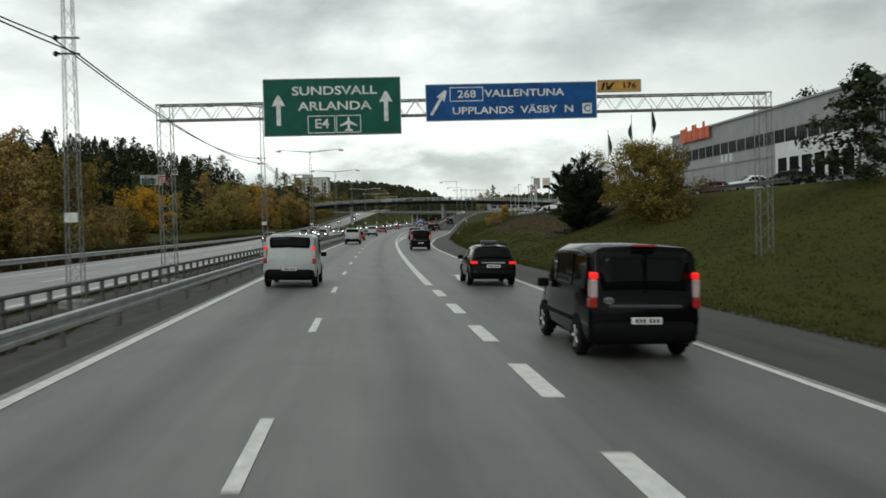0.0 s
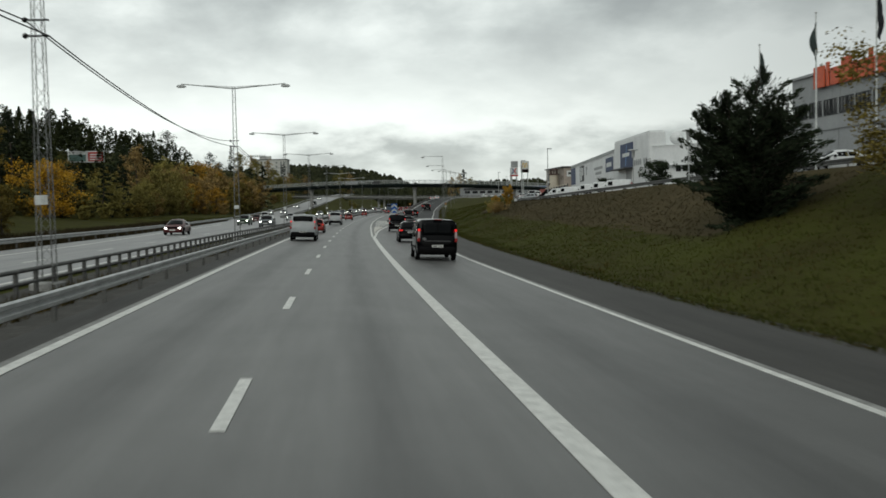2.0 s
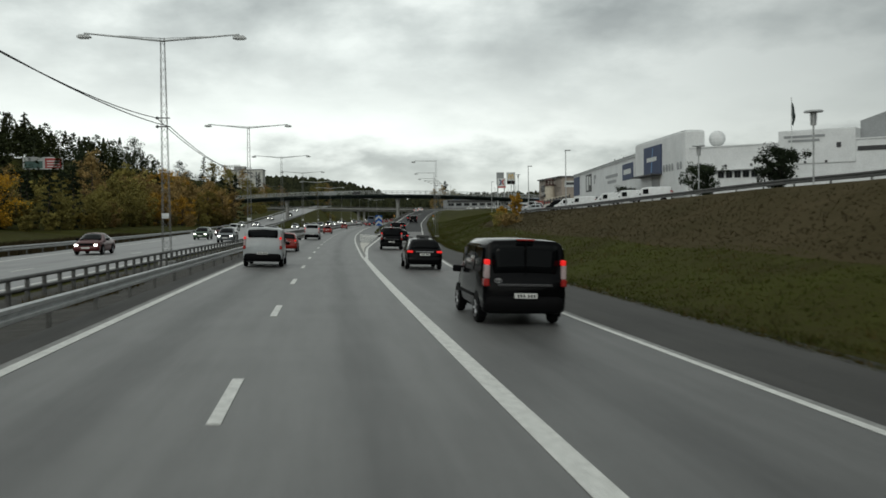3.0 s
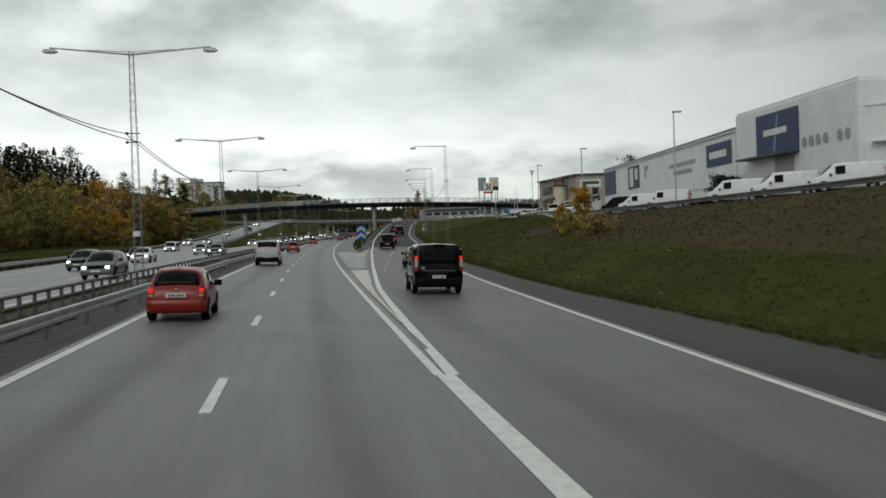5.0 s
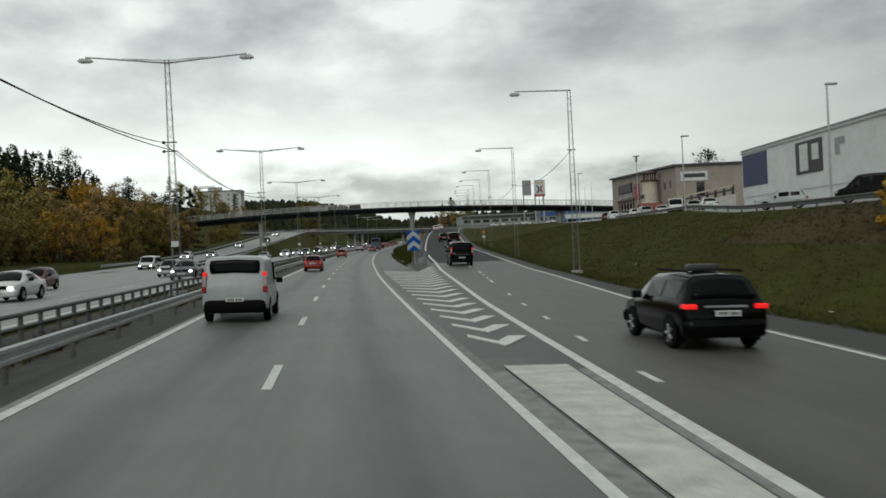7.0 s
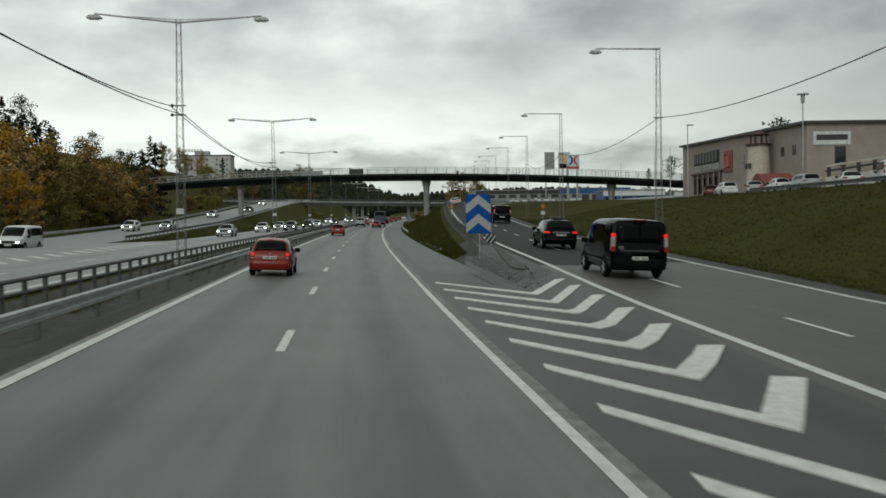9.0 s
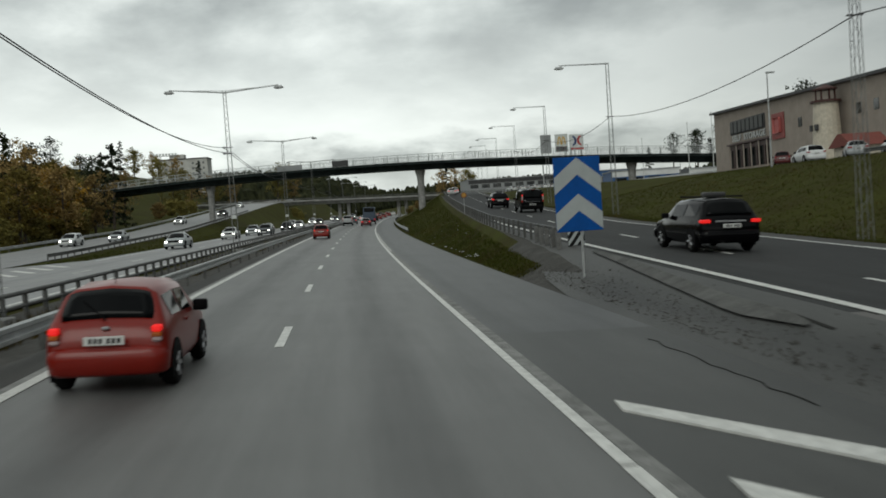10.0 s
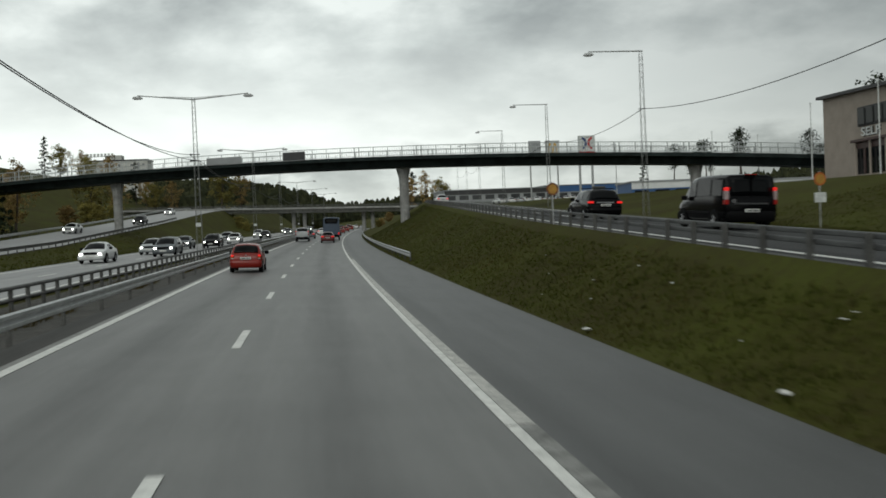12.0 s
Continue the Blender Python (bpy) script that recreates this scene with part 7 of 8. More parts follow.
tufts("embankment_straw", scatter(1800, 265, 430, lambda y: RIGHT_MAIN + 0.1, lambda y: max(RIGHT_MAIN + 0.4, lerp(RAMP_L, y) - 1.6), 15, 1.6, keep=lambda s, y: noise.noise((s * 0.5, y * 0.12, 4)) > 0.1), 0.12, 0.014, 5, STRAW, "dry straw and bare patches between motorway and ramp", 39)
tufts("bank_straw", scatter(2200, 14, 330, bank_foot, lambda y: bank_foot(y) + 0.9 * lerp(BANK, y), 13, keep=lambda s, y: low_bank(s, y) and noise.noise((s * 0.2, y * 0.09, 9)) > 0.1), 0.24, 0.014, 6, STRAW, "dry straw tufts scattered over a roadside bank", 37)
tufts("median_grass", scatter(5200, -6, 420, lambda y: -8.7, lambda y: -7.5, 6, keep=patchy(0.12, 0.02)), 0.34, 0.022, 5, STRAW, "tall dry straw-coloured grass between the median rails", 34)
tufts("slope_grass", scatter(9000, 262, 430, lambda y: lerp(OPP_OUT, y) - 26, lambda y: lerp(OPP_OUT, y) - 0.6, 17, keep=lambda s, y: abs(s - lerp(SIDE_C, y)) > 5.6), 0.18, 0.03, 4, BLADES, "green autumn grass on the slopes beside a slip road", 38)
tufts("side_grass", scatter(7500, 20, 262, lambda y: lerp(OPP_OUT, y) - 15, lambda y: lerp(OPP_OUT, y) - 0.6, 7, keep=lambda s, y: not (y > 255 and abs(s - lerp(SIDE_C, y)) < 5.6)), 0.62, 0.045, 6, TWIGS, "tall brown weeds and grass beyond the other carriageway", 35)
tufts("scrub", scatter(6000, 92, 214, lambda y: bank_foot(y) + 0.42 * lerp(BANK, y), lambda y: bank_foot(y) + 0.97 * lerp(BANK, y), 8, keep=lambda s, y: not low_bank(s, y)), 0.17, 0.014, 7, TWIGS, "low brown leafless scrub on the upper bank", 36, "scrub")
LITTER = mat("paper_litter", (0.55, 0.55, 0.52), 0.8)


def litter(s, y, size, seed):
    rng = random.Random(seed)
    bm = bmesh.new()
    bmesh.ops.create_icosphere(bm, subdivisions=1, radius=size)
    for v in bm.verts:
        v.co = Vector((v.co.x * rng.uniform(0.5, 1.2), v.co.y * rng.uniform(0.8, 1.9), v.co.z * rng.uniform(0.1, 0.45)))
    ob = new("litter", mesh_of("litter", bm, LITTER))
    ob.matrix_basis = Matrix.Translation(rd(s, y, ground_at(s, y) + size * 0.3 + 0.06))
    return tagged(ob, "scrap of white litter in rough grass", "litter", "litter on the embankment")


LR = random.Random(12)
for i in range(12):
    y = LR.uniform(276, 302)
    litter(LR.uniform(5.05, 5.35), y, LR.uniform(0.05, 0.12), i)
for i in range(10):
    y = LR.uniform(292, 312)
    litter(LR.uniform(5.6, lerp(RAMP_L, y) - 1.8), y, LR.uniform(0.03, 0.06), 20 + i)
for i in range(7):
    y = LR.uniform(150, 225)
    litter(bank_foot(y) + LR.uniform(1, 7), y, LR.uniform(0.05, 0.09), 40 + i)
# stout posts where the ramp's guardrail begins
SP = bevelled(boxes((-0.085, 0.085, -0.085, 0.085, -0.4, 0.66)), 0.02, 1)
sp_mesh = mesh_of("rail_post", SP, mat("weathered_post", (0.15, 0.15, 0.145), 0.85, vary=0.2))
for i in range(5):
    y = 267.3 + 1.3 * i
    s = lerp(RAMP_L, y) - 0.72
    ob = new("rail_post", sp_mesh)
    ob.matrix_basis = Matrix.Translation(rd(s, y, road_h(s, y)))
    tagged(ob, "stout pale square post at a guardrail's beginning", "post", "stout posts")

# loose stones and crumbs of asphalt on the mound round the chevron board
verts, faces = [], []
GR = random.Random(21)
for i in range(1500):
    y = GR.uniform(240, 266)
    s = RIGHT_MAIN + 0.1 + abs(GR.gauss(0, 0.5)) + 0.012 * (y - 240)
    if s > lerp(RAMP_L, y) - 0.4:
        continue
    p, r = rd(s, y, road_h(s, y)), GR.uniform(0.008, 0.03) * (2.2 if GR.random() < 0.05 else 1)
    k = len(verts)
    for j in range(4):
        a = math.pi * j / 2 + GR.uniform(-0.3, 0.3)
        verts.append(tuple(p + Vector((r * math.cos(a), r * math.sin(a), 0.001))))
    verts.append(tuple(p + Vector((0, 0, r * 0.9))))
    faces += [(k + j, k + (j + 1) % 4, k + 4) for j in range(4)]
me = bpy.data.meshes.new("loose_stones")
me.from_pydata(verts, [], faces)
me.materials.append(GRAVEL)
tagged(new("loose_stones", me), "loose grit and small stones on a dirty asphalt mound", "gravel", kind="stuff")
# ======== vehicles ========
TYRE = mat("tyre_rubber", (0.008, 0.008, 0.008), 0.9, spec=0.15)
RIM = mat("alloy_rim", (0.38, 0.38, 0.39), 0.35, 0.7, local=True)
TRIM = mat("dark_plastic_trim", (0.004, 0.004, 0.0045), 0.7, spec=0.08)
CAR_GLASS = glass_mat("car_glass", (0.002, 0.0025, 0.003), 0.05, 1.2)
TAIL = glow_mat("tail_light_lit", (0.80, 0.012, 0.012), 0.6)
TAIL_OFF = mat("tail_light_red", (0.30, 0.012, 0.010), 0.25)
TAIL_CLEAR = mat("tail_light_clear", (0.42, 0.33, 0.33), 0.2)
AMBER = mat("amber_lens", (0.42, 0.10, 0.01), 0.25)
HEAD = glow_mat("headlight_lit", (1.0, 0.98, 0.92), 9.0)
HEAD_OFF = mat("headlight_clear", (0.5, 0.52, 0.54), 0.15)
PLATE = mat("number_plate_white", (0.62, 0.62, 0.60), 0.5)


def car_paint(name, c, rough=0.28):
    return mat(name, c, rough, 0.0, vary=0.06, scale=2.0, fine=30, spec=0.3, coat=0.12, local=True)


PAINTS = {
    "black": mat("paint_black", (0.0022, 0.0022, 0.0028), 0.14, vary=0.06, scale=2.0, fine=30, spec=0.11, local=True), "red": car_paint("paint_red", (0.19, 0.010, 0.005)), "white": car_paint("paint_white", (0.62, 0.63, 0.63)),
    "silver": car_paint("paint_silver", (0.34, 0.36, 0.37)), "grey": car_paint("paint_grey", (0.10, 0.11, 0.12)), "blue": car_paint("paint_blue_grey", (0.085, 0.115, 0.165), 0.5),
    "green": car_paint("paint_green", (0.05, 0.085, 0.05)), "darkred": car_paint("paint_dark_red", (0.075, 0.008, 0.009)), "yellow": car_paint("paint_yellow", (0.55, 0.36, 0.03)),
}


def ring(st):
    """One cross-section, left to right over the top: y, floor, belt, roof, half width, half roof width (0: no cabin here)."""
    y, zb, zt, zr, w, wr = st
    if wr:
        half = [(0, zb), (w * 0.86, zb), (w * 0.985, zb + 0.14), (w, (zb + zt) / 2), (w * 0.975, zt), (wr, zr - 0.10), (wr - 0.14, zr - 0.015), (0, zr + 0.02)]
    else:
        half = [(0, zb), (w * 0.86, zb), (w * 0.985, zb + 0.14), (w, (zb + zt) / 2), (w * 0.965, zt - 0.05), (w * 0.88, zt), (w * 0.6, zt + 0.02), (0, zt + 0.035)]
    return half


def on_side(a, b, ya, yb, u, v):
    """A point on the cabin side between two sections: u along, v from belt to roof edge."""
    pa = Vector((a[4][0] + (a[5][0] - a[4][0]) * v, ya, a[4][1] + (a[5][1] - a[4][1]) * v))
    pb = Vector((b[4][0] + (b[5][0] - b[4][0]) * v, yb, b[4][1] + (b[5][1] - b[4][1]) * v))
    return pa.lerp(pb, u)


def slab_from(bm, quad, out, thick=0.012):
    """A thin pane over four corners, raised along the way out."""
    lo = [bm.verts.new(p + out * 0.002) for p in quad]
    hi = [bm.verts.new(p + out * thick) for p in quad]
    bm.faces.new(hi)
    for i in range(4):
        bm.faces.new((lo[i], lo[(i + 1) % 4], hi[(i + 1) % 4], hi[i]))
    bmesh.ops.recalc_face_normals(bm, faces=bm.faces)


def curved_pane(bm, low, high, k, lo, hi, way, n=8):
    """A pane that follows the body's curve between two sections, a little proud of it."""
    grid = []
    for r in range(5):
        f = lo + (hi - lo) * r / 4
        row = []
        for c in range(n + 1):
            q = 2 * c / n - 1
            round_off = 1 - 0.05 * (abs(2 * r / 4 - 1) ** 3)
            ends = []
            for y, half in (low, high):
                pts = half[5:8][::-1]
                x = abs(q) * k * half[5][0] * round_off
                ends.append(Vector((x if q > 0 else -x, y, float(np.interp(x, [v[0] for v in pts], [v[1] for v in pts])))))
            row.append(ends[0].lerp(ends[1], f))
        grid.append(row)
    rise = grid[4][4] - grid[0][4]
    out = Vector((0, way * max(rise.z, 0.02), abs(rise.y))).normalized()
    front = [[bm.verts.new(v + out * 0.022) for v in row] for row in grid]
    back = [[bm.verts.new(v - out * 0.03) for v in row] for row in grid]
    for a, b in zip(front, front[1:]):
        for c in range(n):
            bm.faces.new((a[c], a[c + 1], b[c + 1], b[c]))
    rim_f = front[0] + [r[-1] for r in front[1:]] + front[-1][-2::-1] + [r[0] for r in front[-2:0:-1]]
    rim_b = back[0] + [r[-1] for r in back[1:]] + back[-1][-2::-1] + [r[0] for r in back[-2:0:-1]]
    for c in range(len(rim_f)):
        d = (c + 1) % len(rim_f)
        bm.faces.new((rim_f[c], rim_b[c], rim_b[d], rim_f[d]))
    loose = [v for row in back for v in row if not v.link_faces]
    bmesh.ops.delete(bm, geom=loose, context="VERTS")
    bmesh.ops.recalc_face_normals(bm, faces=bm.faces)


def bumper(w, y, way, z0, z1, reach=0.42, r=0.2):
    """A bumper moulded round the corners of a body that ends at y; way is -1 at the rear, 1 in front."""
    bm = bmesh.new()
    rings = []
    for z, inset in ((z0, 0.07), (z0 + 0.05, 0.015), (z0 + 0.6 * (z1 - z0), 0.0), (z1 - 0.05, 0.012), (z1, 0.055)):
        plan = [(w - inset, y - way * reach)]
        for i in range(7):
            a = math.pi / 2 * i / 6
            plan.append((w - inset - r + r * math.cos(a), y + way * (-inset - r + r * math.sin(a) + 0.02)))
        plan.append((0.0, y + way * (0.045 - inset)))
        plan += [(-px, py) for px, py in plan[-2::-1]]
        rings.append([bm.verts.new((px, py, z)) for px, py in plan])
    for a, b in zip(rings, rings[1:]):
        for i in range(len(a)):
            bm.faces.new((a[i], a[(i + 1) % len(a)], b[(i + 1) % len(a)], b[i]))
    bm.faces.new(rings[0][::-1]); bm.faces.new(rings[-1])
    bmesh.ops.recalc_face_normals(bm, faces=bm.faces)
    return bm


def wheel(parent, x, y, r, w=0.2):
    side = 1 if x > 0 else -1
    bm = bmesh.new()
    n = 20
    prof = [(0.0, r * 0.62), (0.0, r * 0.9), (0.04, r), (w - 0.04, r), (w, r * 0.9), (w, r * 0.62)]
    rings_ = [[bm.verts.new((-side * px, pr * math.cos(2 * math.pi * i / n), pr * math.sin(2 * math.pi * i / n))) for i in range(n)] for px, pr in prof]
    for p, q in zip(rings_, rings_[1:]):
        for i in range(n):
            bm.faces.new((p[i], p[(i + 1) % n], q[(i + 1) % n], q[i]))
    bmesh.ops.recalc_face_normals(bm, faces=bm.faces)
    wh_ = new("wheel")
    wh_.parent = parent
    wh_.matrix_basis = pose(x, y, r)
    part("tyre", bm, TYRE, wh_)
    bm = bmesh.new()
    tube(bm, (-side * 0.05, 0, 0), (-side * 0.03, 0, 0), r * 0.63, r * 0.63, 18)
    tube(bm, (-side * 0.03, 0, 0), (-side * 0.005, 0, 0), r * 0.16, r * 0.13, 10)
    for k in range(5):
        a = 2 * math.pi * k / 5
        d = Vector((0, math.cos(a), math.sin(a)))
        tube(bm, Vector((-side * 0.02, 0, 0)) + d * r * 0.12, Vector((-side * 0.02, 0, 0)) + d * r * 0.6, 0.035, 0.045, 5)
    part("rim", bm, RIM, wh_)


def arch(parent, x, y, r):
    bm = bmesh.new()
    side = 1 if x > 0 else -1
    outer = [(y + (r + 0.085) * math.cos(a), r + (r + 0.085) * math.sin(a)) for a in (math.pi * (-0.12 + 1.24 * i / 12) for i in range(13))]
    inner = [(y + (r - 0.28) * math.cos(a), r + (r - 0.28) * math.sin(a)) for a in (math.pi * (-0.12 + 1.24 * i / 12) for i in range(13))]
    v0 = [bm.verts.new((x, p, q)) for p, q in outer]
    v1 = [bm.verts.new((x, p, q)) for p, q in inner]
    v2 = [bm.verts.new((x - side * 0.2, p, q)) for p, q in outer]
    for i in range(12):
        bm.faces.new((v0[i], v0[i + 1], v1[i + 1], v1[i]))
        bm.faces.new((v0[i], v2[i], v2[i + 1], v0[i + 1]))
    bmesh.ops.recalc_face_normals(bm, faces=bm.faces)
    part("wheel_arch", bm, TRIM, parent)


def vehicle(name, label, category, m, stations, paint, wheels, windows, rear_glass, front_glass, tails, heads, plate_z, group="traffic", lit=True, head_lit=False, rear_bumper=True, mirrors=None, extra=None, bumper_mat=TRIM):
    car = thing(name, m, label, category, group)
    rs = [(s[0], ring(s)) for s in stations]
    bm = bmesh.new()
    loops = []
    for y, half in rs:
        full = [(x, z) for x, z in half] + [(-x, z) for x, z in half[-2:0:-1]]
        loops.append([bm.verts.new((x, y, z)) for x, z in full])
    n = len(loops[0])
    for a, b in zip(loops, loops[1:]):
        for i in range(n):
            bm.faces.new((a[i], a[(i + 1) % n], b[(i + 1) % n], b[i]))
    bm.faces.new(loops[0][::-1]); bm.faces.new(loops[-1])
    bmesh.ops.recalc_face_normals(bm, faces=bm.faces)
    sharp = [e for e in bm.edges if len(e.link_faces) == 2 and e.calc_face_angle() > 0.75]
    bmesh.ops.bevel(bm, geom=sharp, offset=0.035, segments=2, affect="EDGES", profile=0.6)
    for f in bm.faces:
        f.smooth = True
    part("body", bm, PAINTS[paint], car)
    for i, u0, u1, v0, v1 in windows:
        (ya, a), (yb, b) = rs[i], rs[i + 1]
        for side in (1, -1):
            q = [on_side(a, b, ya, yb, u, v) for u, v in ((u0, v0), (u1, v0), (u1, v1), (u0, v1))]
            out = (q[1] - q[0]).cross(q[3] - q[0]).normalized()
            if out.x < 0:
                out = -out
            if side < 0:
                q = [Vector((-p.x, p.y, p.z)) for p in q]
                out = Vector((-out.x, out.y, out.z))
            bm = bmesh.new()
            slab_from(bm, q, out, 0.06 if stations is VAN else 0.012)
            part("side_window", bm, CAR_GLASS, car)
    for what, (i, j, k, lo, hi) in (("rear_window", rear_glass), ("windscreen", front_glass)):
        bm = bmesh.new()
        curved_pane(bm, rs[i], rs[j], k, lo, hi, 1 if what == "windscreen" else -1)
        part(what, bm, CAR_GLASS, car, smooth_shade=True)
    w = max(s[4] for s in stations)
    L = stations[-1][0]
    for yy, r in wheels:
        for side in (1, -1):
            arch(car, side * (w + 0.006), yy, r)
            wheel(car, side * (w + 0.012), yy, r)
    zb = stations[1][1]
    if rear_bumper:
        part("rear_bumper", bumper(w * 0.985, -0.05, -1, zb - 0.02, zb + 0.36), bumper_mat or PAINTS[paint], car, smooth_shade=True)
    part("front_bumper", bumper(w * 0.96, L + 0.02, 1, zb - 0.02, zb + 0.3), bumper_mat or PAINTS[paint], car, smooth_shade=True)
    for x0, x1, z0, z1, mt in tails:
        for side in (1, -1):
            a, b = sorted((side * x0, side * x1))
            part("tail_light", bevelled(boxes((a, b, -0.035, 0.22, z0, z1)), 0.02, 1), mt, car)
    for x0, x1, z0, z1 in heads:
        for side in (1, -1):
            a, b = sorted((side * x0, side * x1))
            part("headlight", bevelled(boxes((a, b, L - 0.25, L + 0.035, z0, z1)), 0.03, 1), HEAD if head_lit else HEAD_OFF, car)
    if plate_z:
        pl = part("number_plate", bevelled(boxes((-0.26, 0.26, -0.115, -0.085, plate_z, plate_z + 0.115)), 0.006, 1), PLATE, car)
        for k in (-0.17, -0.105, -0.04, 0.06, 0.125, 0.19):
            part("plate_bar", boxes((k - 0.02, k + 0.02, -0.119, -0.114, plate_z + 0.025, plate_z + 0.09)), TRIM, pl)
    part("number_plate", bevelled(boxes((-0.26, 0.26, L + 0.07, L + 0.085, zb + 0.14, zb + 0.25)), 0.006, 1), PLATE, car)
    part("grille", boxes((-w * 0.5, w * 0.5, L - 0.05, L + 0.02, zb + 0.34, zb + 0.5)), TRIM, car)
    if mirrors:
        my, mz = mirrors
        for side in (1, -1):
            a, b = sorted((side * (w - 0.02), side * (w + 0.2)))
            part("wing_mirror", bevelled(boxes((a, b, my - 0.06, my + 0.1, mz, mz + 0.17)), 0.04, 2), TRIM, car)
    if extra:
        extra(car, w, L)
    return car


def place_on(s, y, h=None, turn=0.0):
    """On the road at s, y, along the traffic; the slope of the surface is followed."""
    f = (lambda ss, yy: road_h(ss, yy)) if h is None else h
    p, q, r = rd(s, y, f(s, y)), rd(s, y + 3, f(s, y + 3)), rd(s + 1, y, f(s + 1, y))
    fwd = (q - p).normalized()
    up = (r - p).cross(fwd).normalized()
    right = fwd.cross(up)
    return Matrix(((right.x, fwd.x, up.x, p.x), (right.y, fwd.y, up.y, p.y), (right.z, fwd.z, up.z, p.z), (0, 0, 0, 1))) @ pose(0, 0, 0, 0, 0, turn)


def turned(m, L):
    """The same spot with the vehicle facing the other way."""
    return m @ pose(0, L, 0, 0, 0, 180)


# sections: (along, floor, belt, roof, half width, half roof width)
VAN = [(0.0, 0.42, 1.02, 0, 0.90, 0), (0.03, 0.32, 1.10, 0, 0.94, 0), (0.14, 0.28, 1.12, 1.93, 0.95, 0.86), (1.2, 0.26, 1.12, 1.96, 0.955, 0.87), (2.6, 0.26, 1.10, 1.95, 0.955, 0.86), (3.35, 0.26, 1.08, 1.88, 0.95, 0.82), (4.15, 0.26, 1.08, 0, 0.93, 0), (4.65, 0.28, 0.92, 0, 0.86, 0), (4.8, 0.36, 0.72, 0, 0.74, 0)]
VAN_WIN = [(2, 0.12, 0.94, 0.12, 0.88), (3, 0.04, 0.94, 0.12, 0.88), (4, 0.06, 0.9, 0.12, 0.85)]
HATCH = [(0.0, 0.34, 0.62, 0, 0.70, 0), (0.05, 0.26, 0.86, 0, 0.76, 0), (0.12, 0.24, 0.92, 0, 0.785, 0), (0.42, 0.22, 0.93, 1.38, 0.79, 0.60), (1.2, 0.20, 0.91, 1.43, 0.80, 0.62), (2.05, 0.20, 0.89, 1.40, 0.80, 0.60), (2.8, 0.20, 0.88, 0, 0.79, 0), (3.5, 0.22, 0.76, 0, 0.74, 0), (3.72, 0.32, 0.58, 0, 0.62, 0)]
HATCH_WIN = [(3, 0.10, 0.92, 0.10, 0.86), (4, 0.05, 0.92, 0.10, 0.86)]
ESTATE = [(0.0, 0.40, 0.75, 0, 0.80, 0), (0.05, 0.30, 0.98, 0, 0.87, 0), (0.12, 0.28, 1.02, 0, 0.885, 0), (0.42, 0.25, 1.02, 1.53, 0.89, 0.66), (1.5, 0.23, 0.99, 1.57, 0.90, 0.68), (2.7, 0.23, 0.97, 1.52, 0.90, 0.66), (3.55, 0.23, 0.95, 0, 0.885, 0), (4.4, 0.26, 0.82, 0, 0.82, 0), (4.65, 0.36, 0.62, 0, 0.70, 0)]
ESTATE_WIN = [(3, 0.08, 0.94, 0.10, 0.86), (4, 0.05, 0.93, 0.10, 0.86)]
SEDAN = [(0.0, 0.36, 0.80, 0, 0.78, 0), (0.06, 0.28, 0.94, 0, 0.86, 0), (0.62, 0.24, 0.97, 0, 0.89, 0), (1.25, 0.22, 0.95, 1.38, 0.895, 0.62), (1.8, 0.22, 0.94, 1.44, 0.90, 0.64), (2.55, 0.22, 0.93, 1.40, 0.90, 0.62), (3.35, 0.22, 0.92, 0, 0.885, 0), (4.25, 0.25, 0.80, 0, 0.82, 0), (4.5, 0.34, 0.60, 0, 0.70, 0)]
SEDAN_WIN = [(3, 0.05, 0.94, 0.10, 0.86), (4, 0.05, 0.92, 0.10, 0.86)]
TRUCK = [(0.0, 0.60, 1.5, 0, 1.20, 0), (0.03, 0.5, 2.2, 0, 1.23, 0), (0.10, 0.5, 2.2, 3.45, 1.25, 1.20), (3.0, 0.45, 2.2, 3.5, 1.25, 1.21), (7.5, 0.45, 2.2, 3.5, 1.25, 1.21), (8.4, 0.45, 2.0, 3.3, 1.24, 1.15), (8.9, 0.45, 1.5, 0, 1.2, 0), (9.0, 0.5, 1.0, 0, 1.1, 0)]
TRUCK_WIN = [(2, 0.05, 0.95, 0.15, 0.8), (3, 0.05, 0.95, 0.15, 0.8)]


def van(m, paint, label, lit=True, head_lit=False, group="traffic", win=None, extra=None, name="van", glass=None):
    tails = [(0.81, 0.915, 1.38, 1.50, TAIL if lit else TAIL_OFF), (0.815, 0.93, 1.07, 1.38, TAIL_CLEAR), (0.815, 0.945, 0.90, 1.07, TAIL_OFF)]
    return vehicle(name, label, "van", m, VAN, paint, [(0.95, 0.33), (4.0, 0.33)], win or VAN_WIN, glass or (1, 2, 0.90, 0.10, 0.90), (6, 5, 0.93, 0.08, 0.92), tails, [(0.56, 0.76, 0.68, 0.80)], 0.64, group, lit, head_lit, mirrors=(3.55, 1.05), extra=extra)


def hatch(m, paint, label, lit=True, head_lit=False, group="traffic", extra=None, name="car"):
    tails = [(0.59, 0.72, 0.80, 0.89, TAIL if lit else TAIL_OFF), (0.59, 0.72, 0.73, 0.80, AMBER if lit else TAIL_OFF), (0.59, 0.72, 0.67, 0.73, TAIL_CLEAR)]
    return vehicle(name, label, "car", m, HATCH, paint, [(0.62, 0.28), (2.95, 0.28)], HATCH_WIN, (2, 3, 0.90, 0.08, 0.90), (6, 5, 0.93, 0.06, 0.94), tails, [(0.48, 0.64, 0.56, 0.66)], 0.66, group, lit, head_lit, mirrors=(2.2, 0.86), extra=extra, bumper_mat=PAINTS[paint])


